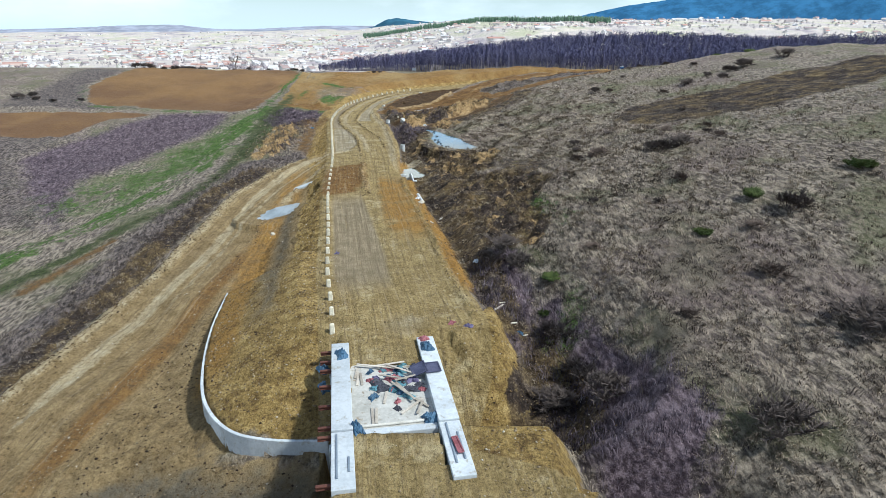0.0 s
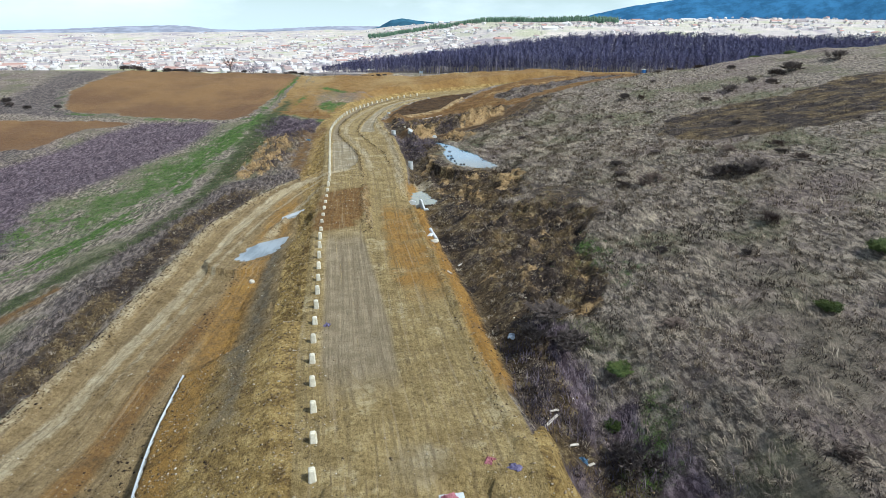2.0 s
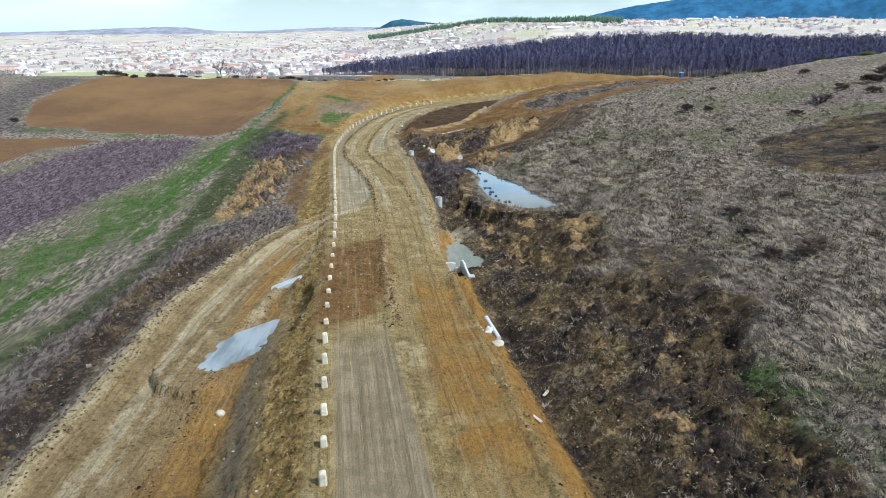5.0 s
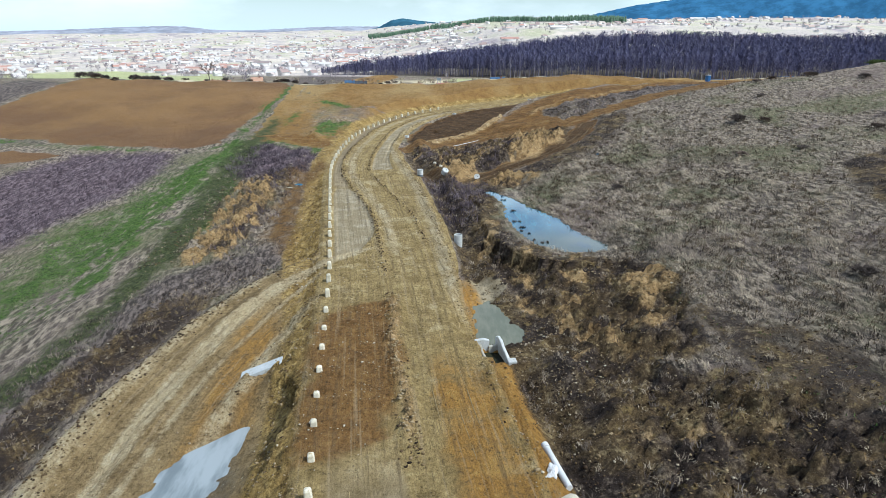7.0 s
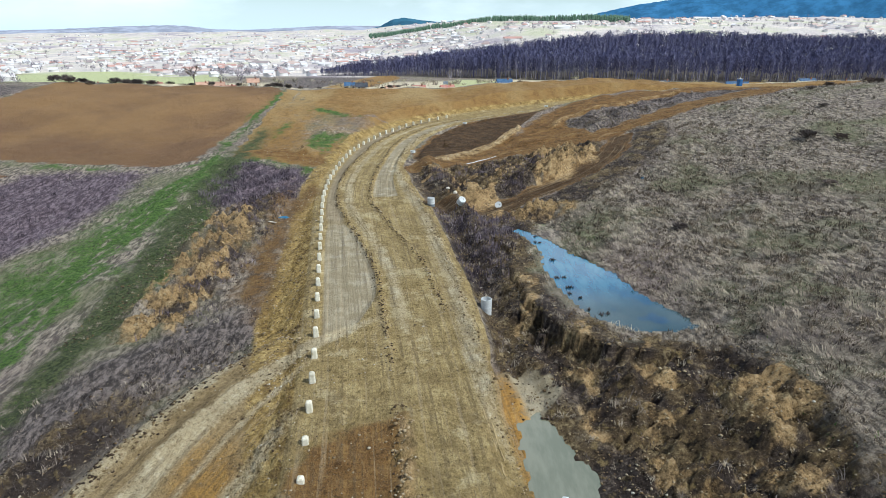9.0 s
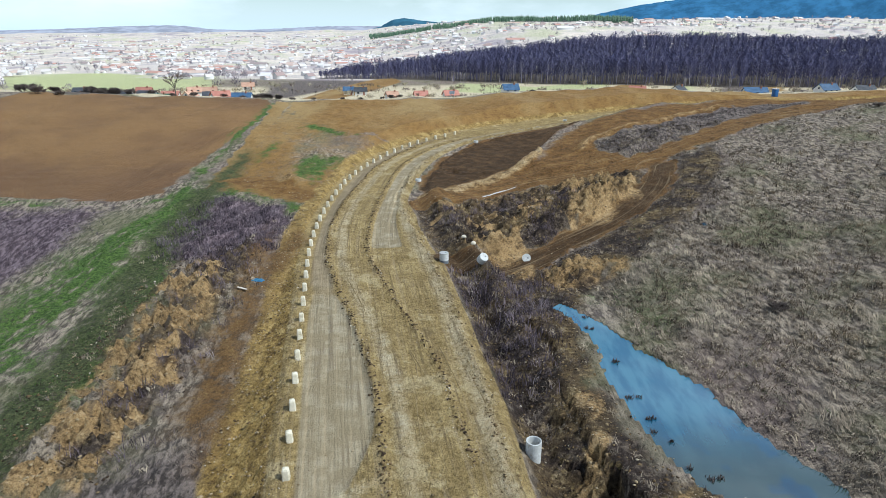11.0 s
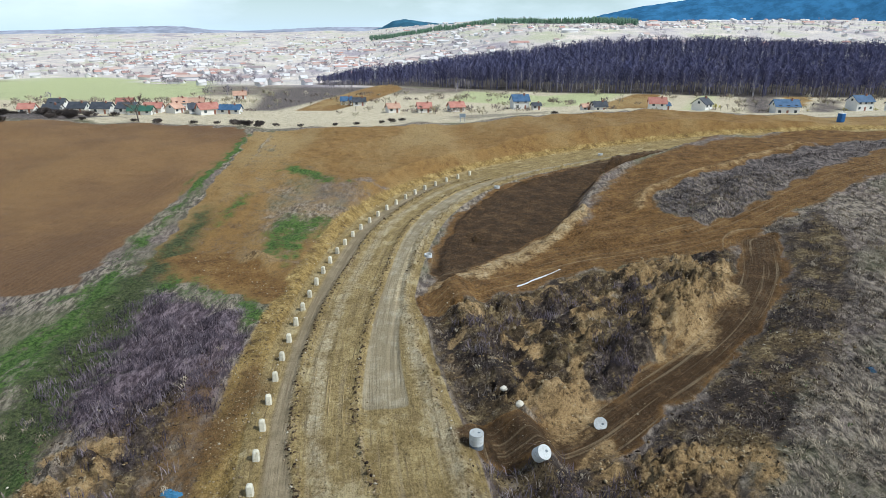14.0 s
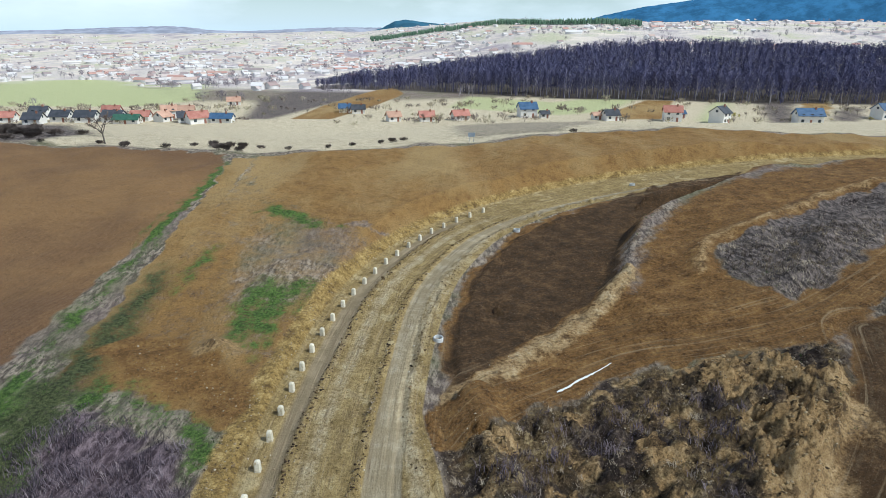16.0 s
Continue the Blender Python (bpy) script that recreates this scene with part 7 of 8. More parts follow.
lone = tree_thing(5, 7.5, "small leafless tree standing alone behind the crest", TWIG_BROWN)
lone.matrix_world = Matrix.Translation((-83, 262, ground_at(-83, 262)))
willow = tree_thing(6, 8.0, "yellow-green budding willow beside a house", LEAF_YELLOW, 300, True)
grey = tree_thing(8, 9.0, "leafless garden tree among the houses", TWIG_BROWN)
for i, (x, y, s, w) in enumerate([(121, 437, 1.1, 1), (117.5, 433, 0.8, 1), (-138, 428, 0.9, 1), (-112, 421, 0.5, 1), (-20, 432, 0.7, 1), (32, 450, 0.7, 1), (188, 440, 0.9, 1), (205, 442, 0.8, 1), (215, 436, 0.9, 1), (170, 441, 0.6, 1), (-165, 470, 1.0, 1), (-200, 480, 0.8, 1), (-45, 432, 0.6, 1),
                                  (-26, 426, 0.9, 0), (-22, 424, 0.8, 0), (-31, 430, 0.8, 0), (-95, 470, 1.0, 0), (-105, 480, 1.1, 0), (-88, 465, 0.9, 0), (128, 446, 1.0, 0), (134, 452, 1.1, 0), (142, 450, 1.1, 0), (150, 455, 1.2, 0), (158, 452, 1.0, 0), (60, 452, 0.8, 0), (75, 455, 0.7, 0), (-60, 440, 0.8, 0), (-215, 470, 1.0, 0), (-185, 482, 1.0, 0), (-230, 475, 1.0, 0), (-150, 485, 1.0, 0), (-120, 490, 0.9, 0), (170, 462, 1.1, 0), (182, 458, 1.0, 0), (196, 462, 1.1, 0), (210, 460, 1.1, 0), (225, 455, 1.0, 0), (240, 460, 1.1, 0)]):
    src = willow if w else grey
    s *= 0.65
    m = Matrix.Translation((x, y, ground_at(x, y))) @ Matrix.Rotation(i * 1.7, 4, "Z") @ Matrix.Diagonal((s, s, s, 1))
    if src.matrix_world.translation.length < 0.01 and i in (0, 13):
        src.matrix_world = m
    else:
        copy_thing(src, m)

# ---------------------------------------------------------------- houses in the valley
PLASTER = plain_material("white_plaster", (0.68, 0.66, 0.62), (0.80, 0.78, 0.74), 0.6, 0.9, 0.1, vary=0.12)
ROOFS = {
    "red": plain_material("red_roof_tiles", (0.34, 0.13, 0.10), (0.46, 0.22, 0.17), 1.5, 0.8, 0.4),
    "orange": plain_material("orange_roof_tiles", (0.40, 0.23, 0.16), (0.52, 0.33, 0.24), 1.5, 0.8, 0.4),
    "dark": plain_material("dark_roof_tiles", (0.035, 0.04, 0.05), (0.08, 0.085, 0.10), 1.5, 0.7, 0.4),
    "blue": plain_material("blue_metal_roof", (0.03, 0.075, 0.15), (0.07, 0.13, 0.23), 1.5, 0.55, 0.3),
    "green": plain_material("green_metal_roof", (0.03, 0.10, 0.07), (0.07, 0.16, 0.11), 1.5, 0.6, 0.3),
}
WINDOW_DARK = plain_material("window_glass", (0.03, 0.04, 0.05), (0.07, 0.09, 0.11), 1, 0.1, 0.0, spec=0.6)
BRICK_RED = plain_material("chimney_brick", (0.22, 0.10, 0.07), (0.34, 0.17, 0.12), 3, 0.9, 0.4)
ROOF_WORDS = {"red": "red tiled", "orange": "orange tiled", "dark": "dark grey tiled", "blue": "blue metal", "green": "green metal"}


def house(x, y, w, d, h, colour, turn=0.0, attic=True, words="detached"):
    """A rendered house: walls with gables, an overhanging roof with thickness, windows, a door and a chimney."""
    t = thing("house", Matrix.Translation((x, y, ground_at(x, y) - 0.2)) @ Matrix.Rotation(turn, 4, "Z"), f"white {words} house with a {ROOF_WORDS[colour]} gable roof", "house", "houses in the valley")
    rise = d * 0.36
    bm = bmesh.new()
    pts = [(-w / 2, -d / 2, 0), (w / 2, -d / 2, 0), (w / 2, d / 2, 0), (-w / 2, d / 2, 0), (-w / 2, -d / 2, h), (w / 2, -d / 2, h), (w / 2, d / 2, h), (-w / 2, d / 2, h), (-w / 2, 0, h + rise), (w / 2, 0, h + rise)]
    v = [bm.verts.new(p) for p in pts]
    for f in ((0, 1, 5, 4), (2, 3, 7, 6), (1, 2, 6, 9, 5), (3, 0, 4, 8, 7), (4, 5, 9, 8), (6, 7, 8, 9), (3, 2, 1, 0)):
        bm.faces.new([v[i] for i in f])
    part("wall", bm, PLASTER, t)
    bm = bmesh.new()
    o, th = 0.55, 0.22
    k = rise / (d / 2)
    prof = [(-d / 2 - o, h - o * k + 0.02), (0, h + rise + 0.02), (d / 2 + o, h - o * k + 0.02), (d / 2 + o, h - o * k + th), (0, h + rise + th + 0.06), (-d / 2 - o, h - o * k + th)]
    ends = [[bm.verts.new((sx * (w / 2 + o), a, b)) for a, b in prof] for sx in (-1, 1)]
    for i in range(6):
        j = (i + 1) % 6
        bm.faces.new((ends[0][i], ends[0][j], ends[1][j], ends[1][i]))
    for e, flip in ((ends[0], False), (ends[1], True)):
        for q in ((0, 1, 4, 5), (1, 2, 3, 4)):
            ids = q[::-1] if flip else q
            bm.faces.new([e[i] for i in ids])
    part("roof", bm, ROOFS[colour], t, f"{ROOF_WORDS[colour]} roof")
    bm = bmesh.new()
    box(bm, w * 0.2, w * 0.2 + 0.7, -d * 0.12, -d * 0.12 + 0.6, h + rise * 0.5, h + rise + 0.9, 0.04)
    part("chimney", bm, BRICK_RED, t)
    n = max(2, int(w / 3))
    for i in range(n):
        cx = -w / 2 + (i + 0.5) * w / n
        bm = bmesh.new()
        if i == n // 2:
            box(bm, cx - 0.5, cx + 0.5, -d / 2 - 0.06, -d / 2 + 0.04, 0.2, 2.3, 0.02)
            part("door", bm, BRICK_RED, t)
        else:
            box(bm, cx - 0.65, cx + 0.65, -d / 2 - 0.05, -d / 2 + 0.04, 1.1, 2.4, 0.02)
            part("window", bm, WINDOW_DARK, t)
        if h > 4:
            bm = bmesh.new()
            box(bm, cx - 0.6, cx + 0.6, -d / 2 - 0.05, -d / 2 + 0.04, 3.7, 4.9, 0.02)
            part("window", bm, WINDOW_DARK, t)
    for sx in (-1, 1):
        bm = bmesh.new()
        box(bm, sx * w / 2 - 0.05, sx * w / 2 + 0.05, -0.6, 0.6, h + 0.1, h + 1.2, 0.02)
        part("window", bm, WINDOW_DARK, t)
    return t


for x, y, w, d, h, c, a, word in (
        (-217, 426, 9, 8, 3, "red", 0.2, "low"), (-201, 420, 10, 9, 3, "dark", 0.1, "low"), (-193, 428, 11, 9, 3.2, "dark", 0.0, "bungalow-style"), (-181, 427, 12, 9, 3.2, "dark", 0.05, "bungalow-style"), (-169, 428, 12, 9, 3.2, "dark", -0.05, "bungalow-style"),
        (-158, 431, 11, 8, 3, "red", 0.1, "low"), (-160, 422, 15, 7, 2.6, "green", 0.0, "long low"), (-147, 429, 8, 8, 3, "orange", 1.2, "small"), (-139, 437, 9, 8, 5, "orange", 0.3, "two-storey"), (-136, 428, 9, 8, 3, "dark", 0.4, "small"),
        (-129, 424, 12, 9, 3.4, "red", 0.7, "broad"), (-118.5, 426, 13, 7, 2.8, "blue", 0.0, "long low"), (-143, 517, 10, 8, 3, "orange", 0.3, "lone"), (-40.5, 433, 8, 7, 3, "orange", 0.4, "small"), (-25, 434, 9, 8, 3, "red", 0.2, "garden"),
        (-9, 440, 10, 8, 3, "red", 0.3, "low"), (25, 455, 10, 9, 4.6, "blue", 0.15, "two-storey"), (64, 443, 8, 7, 3, "dark", 0.2, "small"), (93, 441, 9.5, 8, 5, "red", -0.2, "two-storey"), (113, 434, 7, 9, 5.2, "dark", 0.6, "tall"),
        (152, 430, 13, 9, 4.2, "blue", -0.1, "broad"), (203, 452, 12, 9, 5, "blue", 0.2, "two-storey"), (216, 440, 12, 10, 5, "dark", 0.1, "two-storey"), (101, 452, 5, 4, 2.6, "blue", 0.2, "tiny"), (58, 446, 5, 4, 2.4, "orange", 0.2, "tiny"), (33, 450, 5, 4, 2.5, "dark", 0.2, "tiny"),
        (-176, 440, 10, 8, 4.6, "red", 0.2, "two-storey"), (-208, 436, 10, 8, 4.6, "dark", 0.1, "two-storey"), (-150, 443, 9, 8, 4.6, "orange", 0.5, "two-storey"), (-62, 470, 9, 7, 3, "dark", 0.2, "small"), (-70, 476, 8, 7, 3, "blue", 0.1, "small")):
    k = 0.74 if x < 0 else 0.85
    house(x, y, w * k, d * k, h * (0.9 if x < 0 else 1), c, a, words=word)

# shrubs and young trees between the gardens, too many to count
px, py = sample(9000, -260, 330, 405, 560)
clump = waves(px, py, 60, 83, 3)
want = np.where(py < 455, 0.10 + 0.35 * (clump > 0.25), 0.08 + 0.45 * (clump > 0.1)) * np.where(py < 415, 0.4, 1)
keep = (RNG.uniform(0, 1, len(px)) < want) & (inside(FOREST, px, py) < 0) & (inside(MEADOW, px, py) < -4)
GARDEN = (px[keep][:330], py[keep][:330])

# small sign board on two posts beside the far field
sign = thing("sign_board", Matrix.Translation((-10.5, 278, ground_at(-10.5, 278))), "small dark board on two posts at the field edge", "sign")
bm = bmesh.new()
box(bm, -0.75, 0.75, -0.04, 0.04, 1.2, 2.1, 0.02)
part("board", bm, STEEL, sign)
for sx in (-0.5, 0.5):
    bm = bmesh.new()
    tube(bm, (sx, 0.06, -0.3), (sx, 0.06, 2.0), 0.05, 0.05, 8)
    part("sign_post", bm, STEEL, sign)

# blue portable toilet on the crest
CABIN_BLUE = plain_material("blue_plastic_cabin", (0.02, 0.10, 0.30), (0.05, 0.17, 0.42), 1.5, 0.45, 0.1)
toilet = thing("portable_toilet", Matrix.Translation((78.5, 270.7, ground_at(78.5, 270.7) - 0.05)) @ Matrix.Rotation(0.3, 4, "Z"), "bright blue plastic portable toilet standing at the field edge", "toilet")
bm = bmesh.new()
box(bm, -0.6, 0.6, -0.6, 0.6, 0.1, 2.1, 0.05)
part("cabin", bm, CABIN_BLUE, toilet)
bm = bmesh.new()
box(bm, -0.4, 0.4, -0.64, -0.61, 0.2, 2.0, 0.01)
part("door", bm, CABIN_BLUE, toilet)
bm = bmesh.new()
box(bm, -0.66, 0.66, -0.66, 0.66, 2.1, 2.22, 0.04)
part("roof", bm, WHITE_PIPE, toilet, "pale translucent roof")
bm = bmesh.new()
tube(bm, (0.4, 0.4, 2.15), (0.4, 0.4, 2.6), 0.05, 0.05, 8)
part("vent_pipe", bm, WHITE_PIPE, toilet)

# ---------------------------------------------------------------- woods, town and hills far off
# far twigs have the blue of distance haze mixed into their colours
TWIGS_FAR = toned("hazy_winter_wood", [(0.06, 0.062, 0.13), (0.115, 0.112, 0.20), (0.185, 0.175, 0.26), (0.42, 0.38, 0.37)])


def forest_templates(count, h0=13, h1=18, twigs=125):
    """Leafless forest trees as arrays: a slim trunk, steep limbs and a brush of twigs."""
    out = []
    for q in range(count):
        r = random.Random(100 + q)
        vs, fs, tn = [], [], []
        h = r.uniform(h0, h1)

        def stick(a, b, ra, rb, tone):
            a, b = np.array(a, float), np.array(b, float)
            i = len(vs)
            for c, rad in ((a, ra), (b, rb)):
                for k in range(3):
                    vs.append(c + np.array((math.cos(k * 2.094), math.sin(k * 2.094), 0)) * rad)
                    tn.append(tone)
            for k in range(3):
                j = (k + 1) % 3
                fs.extend([(i + k, i + j, i + 3 + j), (i + k, i + 3 + j, i + 3 + k)])

        top = (r.gauss(0, 0.4), r.gauss(0, 0.4), h * 0.8)
        stick((0, 0, -0.5), top, 0.24, 0.10, r.choice((0.35, 0.5, 0.75, 0.95)))
        for _ in range(9):
            z = r.uniform(0.35, 0.8) * h
            a = r.uniform(0, 6.28)
            o = r.uniform(1.2, 3.0)
            i = len(vs)
            e = z + r.uniform(1.5, 3.5)
            vs.extend([np.array((0, 0, z - 0.12)), np.array((0, 0, z + 0.12)), np.array((math.cos(a) * o, math.sin(a) * o, e))])
            tn.extend([0.6] * 3)
            fs.append((i, i + 1, i + 2))
        for _ in range(twigs):
            z = h * r.uniform(0.36, 1.0)
            rad = 3.1 * math.sqrt(max(0.05, 1 - abs((z / h - 0.66) / 0.38) ** 2)) * math.sqrt(r.random())
            a = r.uniform(0, 6.28)
            p = np.array((math.cos(a) * rad, math.sin(a) * rad, z))
            e = p + np.array((math.cos(a) * r.uniform(0.2, 1.8), math.sin(a) * r.uniform(0.2, 1.8), r.uniform(0.3, 1.9)))
            w = np.array((-math.sin(a + 1), math.cos(a + 1), 0)) * r.uniform(0.2, 0.42)
            i = len(vs)
            vs.extend([p - w, p + w, e])
            tone = r.uniform(0.05, 0.65)
            tn.extend([tone] * 3)
            fs.append((i, i + 1, i + 2))
        out.append((np.array(vs), np.array(fs), np.array(tn)))
    return out


def plant(name, temps, x, y, scale, material, label, category, wob=0.1):
    z = height(x, y)
    V, F, T, base = [], [], [], 0
    pick = RNG.randint(0, len(temps), len(x))
    for i in range(len(x)):
        v, f, t = temps[pick[i]]
        a = RNG.uniform(0, 6.28)
        c, s = math.cos(a), math.sin(a)
        V.append(np.column_stack([(v[:, 0] * c - v[:, 1] * s) * scale[i] + x[i], (v[:, 0] * s + v[:, 1] * c) * scale[i] + y[i], v[:, 2] * scale[i] + z[i]]))
        F.append(f + base)
        T.append(np.clip(t + RNG.normal(0, wob), 0, 1))
        base += len(v)
    return bulk(name, np.concatenate(V), np.concatenate(F), material, label, category, np.concatenate(T))


px, py = sample(30000, -170, 760, 480, 900)
r_ = inside(FOREST, px, py)
keep = (r_ > 0) & (RNG.uniform(0, 1, len(px)) < np.where(r_ < 45, 0.75, np.where(r_ < 120, 0.32, 0.2))) & (px < 0.78 * py + 60)
px, py = px[keep][:4300], py[keep][:4300]
size = RNG.uniform(0.9, 1.08, len(px)) * np.where(px < -20, 0.45 + 0.55 * ease(0, 60, inside(FOREST, px, py)), 1.0)
plant("winter_forest", forest_templates(8, twigs=92), px, py, size, TWIGS_FAR, "leafless violet-brown deciduous forest with haze-blue colouring and pale trunks", "forest")

plant("garden_shrubs", forest_templates(4, 2.5, 4.5, 40), *GARDEN, RNG.uniform(0.4, 0.85, len(GARDEN[0])), toned("garden_twigs", [(0.20, 0.16, 0.14), (0.34, 0.28, 0.23), (0.46, 0.42, 0.25), (0.50, 0.44, 0.34)]), "leafless shrubs and hedges in the valley gardens", "shrubs", 0.3)

# town: plain gabled houses too far and too many to count
def town_house():
    w, d, h, k = 5.5, 4.2, 4.6, 3.0
    v = [(-w, -d, 0), (w, -d, 0), (w, d, 0), (-w, d, 0), (-w, -d, h), (w, -d, h), (w, d, h), (-w, d, h), (-w, 0, h + k), (w, 0, h + k)]
    f = [(0, 1, 5), (0, 5, 4), (2, 3, 7), (2, 7, 6), (1, 2, 6), (1, 6, 5), (5, 6, 9), (3, 0, 4), (3, 4, 7), (7, 4, 8)]
    o = 0.6
    q = len(v)
    v += [(-w - o, -d - o, h - 0.3), (w + o, -d - o, h - 0.3), (w + o, d + o, h - 0.3), (-w - o, d + o, h - 0.3), (-w - o, 0, h + k + 0.25), (w + o, 0, h + k + 0.25)]
    f += [(q, q + 1, q + 5), (q, q + 5, q + 4), (q + 2, q + 3, q + 4), (q + 2, q + 4, q + 5)]
    return np.array(v, float), np.array(f), q


# twigs, render and tiles of the town are lightened to imitate distance haze
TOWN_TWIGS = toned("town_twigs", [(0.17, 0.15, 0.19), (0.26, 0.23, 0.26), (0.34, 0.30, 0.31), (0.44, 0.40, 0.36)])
HOUSE_V, HOUSE_F, ROOF_AT = town_house()
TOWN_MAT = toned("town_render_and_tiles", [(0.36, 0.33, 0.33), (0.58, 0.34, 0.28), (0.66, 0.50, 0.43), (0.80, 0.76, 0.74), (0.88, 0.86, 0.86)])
n_town = 12000
az = RNG.uniform(-0.72, 0.66, n_town)
dist = np.exp(RNG.uniform(math.log(640), math.log(3300), n_town))
tx, ty = np.sin(az) * dist, np.cos(az) * dist
dens = np.clip(0.34 + 0.75 * waves(tx, ty, 380, 81, 3), 0.05, 1) * np.interp(az, [-0.72, -0.15, 0.1, 0.66], [0.85, 1.0, 0.5, 0.35]) * np.interp(dist, [640, 800, 1100, 1700, 2400, 3300], [0.02, 0.12, 0.6, 0.9, 0.55, 0.3])
keep = (RNG.uniform(0, 1, n_town) < dens) & (inside(FOREST, tx, ty) < -15) & (inside(MEADOW, tx, ty) < 0)
tx, ty = tx[keep], ty[keep]
n_town = len(tx)
sc = RNG.uniform(0.5, 0.85, n_town)
ang = RNG.normal(0.3, 0.6, n_town)
zz = height(tx, ty)
c_, s_ = (np.cos(ang) * sc)[:, None], (np.sin(ang) * sc)[:, None]
long_ = RNG.choice([0.9, 1.0, 1.0, 1.2, 1.2, 3.0], n_town)[:, None]
V = np.stack([HOUSE_V[None, :, 0] * long_ * c_ - HOUSE_V[None, :, 1] * s_ + tx[:, None], HOUSE_V[None, :, 0] * long_ * s_ + HOUSE_V[None, :, 1] * c_ + ty[:, None], HOUSE_V[None, :, 2] * sc[:, None] + zz[:, None] - 0.5], 2)
roof_tone = RNG.choice([0.05, 0.1, 0.25, 0.5, 0.6, 0.72, 0.8, 0.85], n_town)
T = np.where(np.arange(len(HOUSE_V))[None, :] < ROOF_AT, RNG.uniform(0.8, 1.0, n_town)[:, None], roof_tone[:, None])
F = (np.arange(n_town)[:, None, None] * len(HOUSE_V) + HOUSE_F[None]).reshape(-1, 3)
bulk("town_houses", V.reshape(-1, 3), F, TOWN_MAT, "distant town of haze-paled houses with red and grey roofs", "town", T.ravel())
az = RNG.uniform(-0.72, 0.62, 3000)
dist = np.exp(RNG.uniform(math.log(560), math.log(2400), 3000))
tx, ty = np.sin(az) * dist, np.cos(az) * dist
keep = (inside(FOREST, tx, ty) < -5) & (waves(tx, ty, 240, 82, 3) > 0.02) & (inside(MEADOW, tx, ty) < -4)
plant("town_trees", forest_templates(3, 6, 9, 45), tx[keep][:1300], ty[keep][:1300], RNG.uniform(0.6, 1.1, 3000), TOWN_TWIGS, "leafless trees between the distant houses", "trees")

# pine belt on the rise
PINE = toned("pine_green", [(0.07, 0.12, 0.09), (0.11, 0.18, 0.12), (0.15, 0.23, 0.15), (0.2, 0.28, 0.18)])


def pine():
    vs, fs, tn = [], [], []
    for z0, z1, r in ((2, 9, 3.0), (5.5, 12, 2.3), (9, 15, 1.5)):
        i = len(vs)
        for k in range(7):
            rr = r * (0.8 if k % 2 else 1.1)
            vs.append((math.cos(k * 0.898) * rr, math.sin(k * 0.898) * rr, z0))
        vs.append((0, 0, z1))
        tn += [0.25] * 7 + [0.8]
        fs += [(i + k, i + (k + 1) % 7, i + 7) for k in range(7)]
    i = len(vs)
    vs += [(0.25, 0, 0), (-0.2, 0.2, 0), (-0.2, -0.2, 0), (0, 0, 4)]
    tn += [0.0] * 4
    fs += [(i, i + 1, i + 3), (i + 1, i + 2, i + 3), (i + 2, i, i + 3)]
    return np.array(vs, float), np.array(fs), np.array(tn)


az = RNG.uniform(-0.115, 0.26, 1500)
dist = np.interp(az, [-0.105, 0.0, 0.1, 0.24], [2350, 2000, 1720, 1620]) + RNG.uniform(-90, 90, 1500)
plant("pine_belt", [pine()], np.sin(az) * dist, np.cos(az) * dist, RNG.uniform(0.7, 1.0, 1500), PINE, "dark green belt of pines along the far rise", "pines")


# wooded hills on the skyline, the blue of distance haze put into their colours
def hills(name, profile, dist, colour, label, seed):
    """A wooded range: its skyline by bearing in degrees and rise over the eye in metres per kilometre, with a real front slope."""
    m, n, l, b = nodes_of(name)
    co = n.new("ShaderNodeNewGeometry").outputs["Position"]
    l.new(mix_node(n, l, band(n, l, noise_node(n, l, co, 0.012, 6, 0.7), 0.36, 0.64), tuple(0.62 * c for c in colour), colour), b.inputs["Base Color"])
    b.inputs["Roughness"].default_value = 1.0
    b.inputs["Specular IOR Level"].default_value = 0.0
    az, up = zip(*profile)
    bearings = np.linspace(az[0], az[-1], 260)
    rise = np.interp(bearings, az, up)
    rise = rise + 0.35 * waves(bearings * 10, bearings * 3, 9, seed, 4) * np.clip(rise / 6, 0.2, 1)
    verts, faces = [], []
    for j in range(9):
        u = j / 8
        for i, a in enumerate(bearings):
            r = dist * (0.86 + 0.14 * u) * (1 + 0.012 * noise.noise(Vector((a * 0.4, u * 4, seed))))
            z = -60 + (25 + rise[i] * dist / 1000 + 60) * math.sin(u * math.pi / 2)
            verts.append((math.sin(radians(a)) * r, math.cos(radians(a)) * r, z))
    w = len(bearings)
    for j in range(8):
        for i in range(w - 1):
            faces.append((j * w + i, j * w + i + 1, (j + 1) * w + i + 1, (j + 1) * w + i))
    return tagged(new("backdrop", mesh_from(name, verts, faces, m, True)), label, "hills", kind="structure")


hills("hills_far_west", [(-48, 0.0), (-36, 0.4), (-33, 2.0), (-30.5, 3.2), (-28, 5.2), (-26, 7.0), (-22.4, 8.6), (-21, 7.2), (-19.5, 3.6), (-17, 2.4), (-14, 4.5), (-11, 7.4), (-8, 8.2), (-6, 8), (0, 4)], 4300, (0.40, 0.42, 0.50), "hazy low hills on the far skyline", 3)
hills("hills_knoll", [(-7.0, 1.0), (-5.6, 7.5), (-4.6, 16.5), (-3.6, 19.5), (-2.0, 15.6), (-0.4, 13.2), (2, 15.5), (6, 17.8), (10, 17.0), (14, 10), (20, 4)], 3300, (0.06, 0.16, 0.24), "wooded knoll on the skyline, coloured dark haze blue", 5)
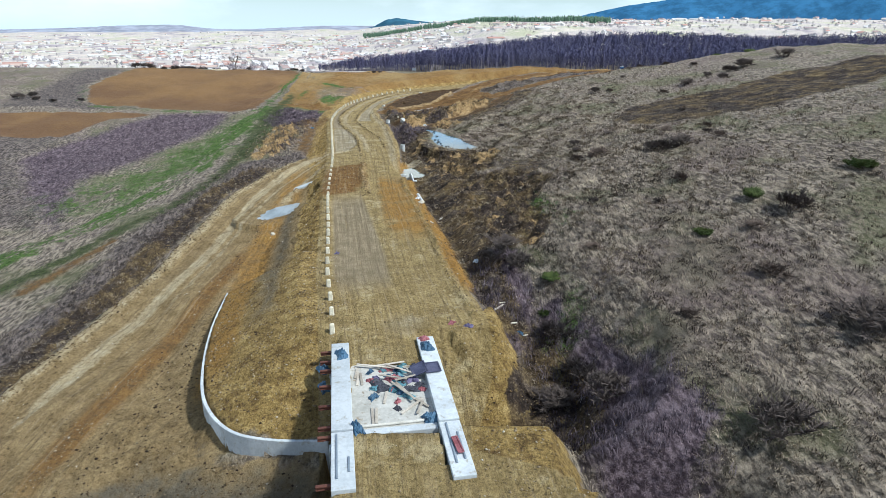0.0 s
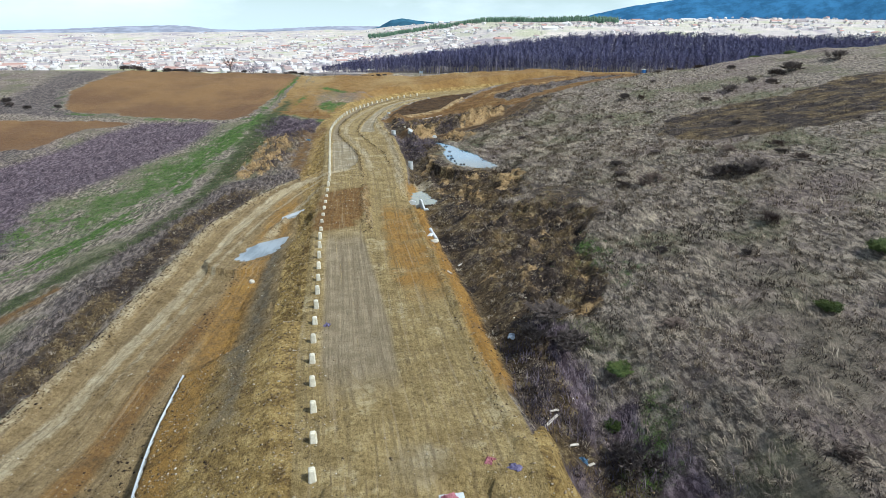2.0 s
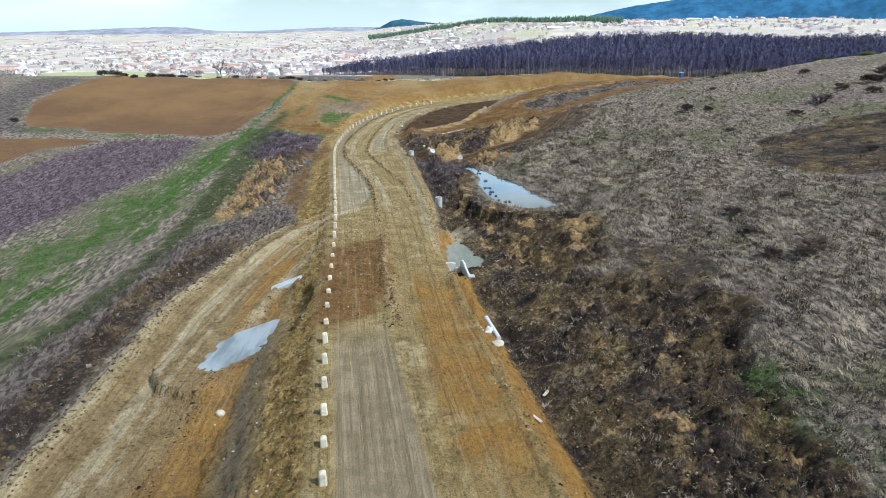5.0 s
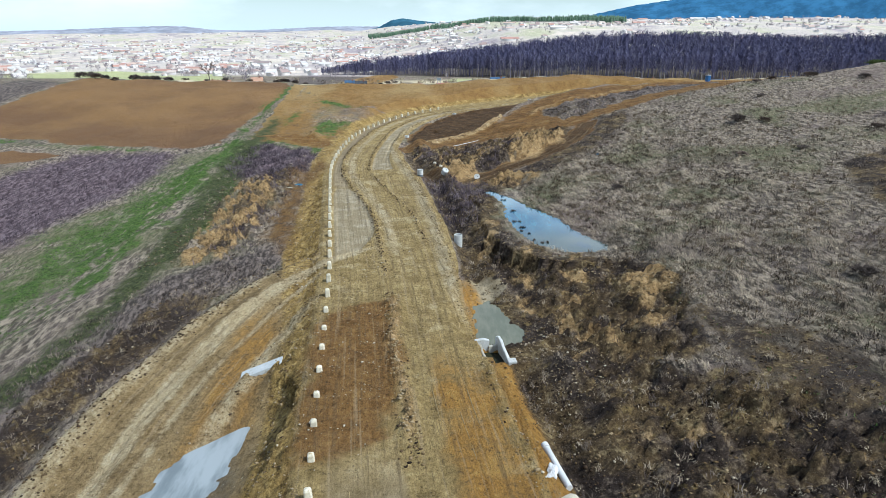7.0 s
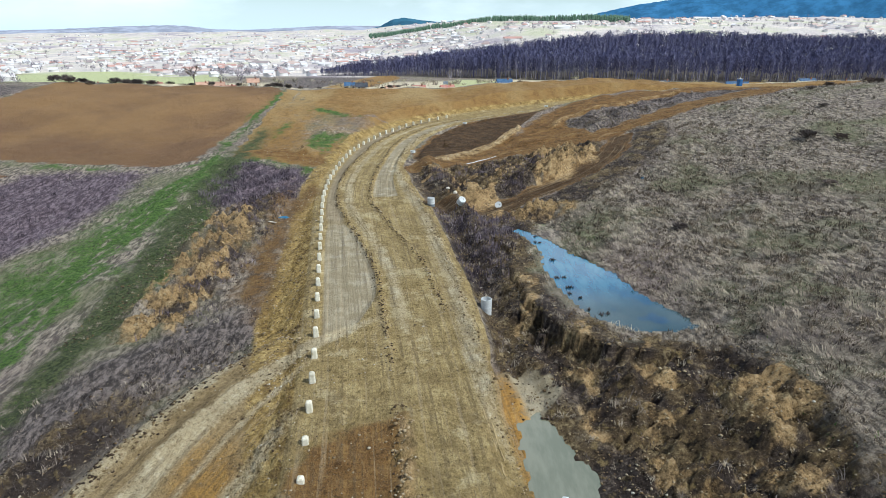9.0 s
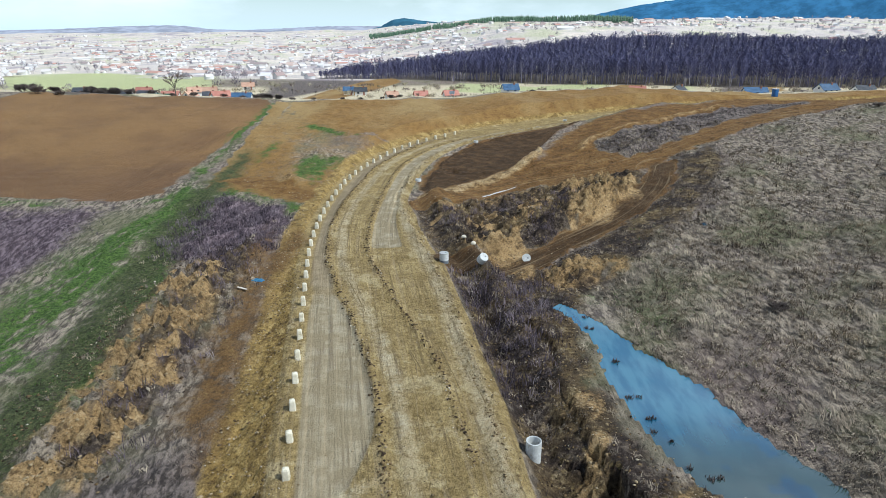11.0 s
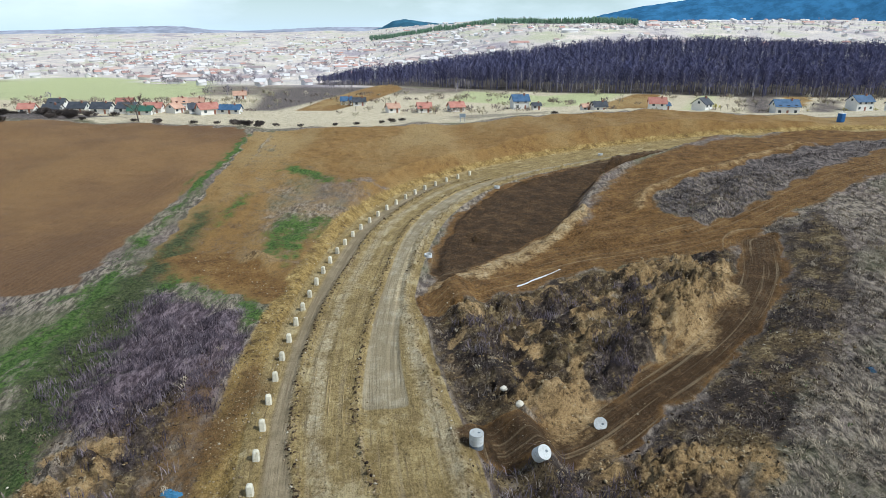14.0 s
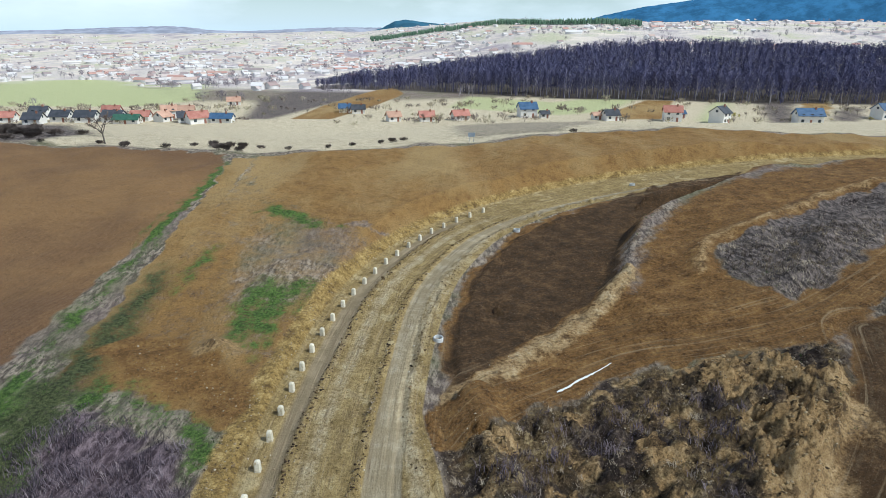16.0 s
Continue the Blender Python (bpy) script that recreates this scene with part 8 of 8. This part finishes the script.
hills("hills_range_east", [(8, 6), (10.5, 14), (13, 25), (16, 36), (20, 45), (25, 54), (30, 62), (36, 70), (42, 74), (50, 70)], 4400, (0.06, 0.19, 0.36), "long wooded mountain range coloured haze blue", 7)

# ---------------------------------------------------------------- wheel tracks pressed into the road: low ridges of squeezed mud
RUT_MUD = plain_material("squeezed_mud", (0.22, 0.16, 0.075), (0.38, 0.285, 0.145), 4, 0.9, 0.5)


def wheel_track(pairs, s0, s1, gauge, label):
    """A ridge of mud on each side of a wheel; pairs give the offset along the road."""
    t = thing("wheel_track", Matrix.Identity(4), label, "wheel track", "wheel tracks", "structure")
    ss = np.arange(s0, s1, 0.35)
    for w in (0.0, gauge):
        bm = bmesh.new()
        for e in (-0.15, 0.15):
            prev = None
            pts = []
            for s in ss:
                x, y, a = line_at(POSTS, S0 + s)
                d = float(np.interp(s, *zip(*pairs))) + w + e
                pts.append((x + math.cos(a) * d, y + math.sin(a) * d, a))
            zs = height(np.array([p[0] for p in pts]), np.array([p[1] for p in pts]))
            for i, (x, y, a) in enumerate(pts):
                h = -0.02 + 0.05 * noise.noise(Vector((x * 0.8, y * 0.8, e * 9))) + 0.13 * noise.noise(Vector((x * 0.14, y * 0.14, e * 9 + w)))
                hw = 0.11
                c, n = math.cos(a), math.sin(a)
                cur = [bm.verts.new((x + c * o, y + n * o, zs[i] + z)) for o, z in ((-hw, -0.09), (0.0, max(-0.06, h)), (hw, -0.09))]
                if prev:
                    for k in range(2):
                        bm.faces.new((prev[k], cur[k], cur[k + 1], prev[k + 1]))
                prev = cur
        part("mud_ridge", bm, RUT_MUD, t)
    return t


wheel_track([(31, 6.5), (34, 3.6), (37, 2.6), (45, 2.3), (72, 1.9)], 32.5, 70, 1.25, "twin wheel track curving along the smooth lane")
wheel_track([(44, 8.6), (90, 7.2)], 46, 86, 1.7, "straight wheel track in orange clay")
wheel_track([(60, 10.4), (95, 9.4)], 58, 96, 1.7, "faint wheel track beside the ditch")
wheel_track([(96, 8.6), (112, 8.4), (125, 5.8), (140, 3.0), (150, 2.9), (190, 3.0), (215, 2.8)], 98, 212, 1.6, "deep wheel track through the bend")
wheel_track([(100, 3.0), (108, 6.4), (118, 7.0), (130, 5.2), (140, 4.0), (165, 4.0), (200, 4.2)], 103, 196, 1.6, "wheel track swinging out from the junction")
wheel_track([(112, 11.4), (130, 10.0), (142, 8.6)], 112, 142, 1.5, "wheel track along the outer edge")
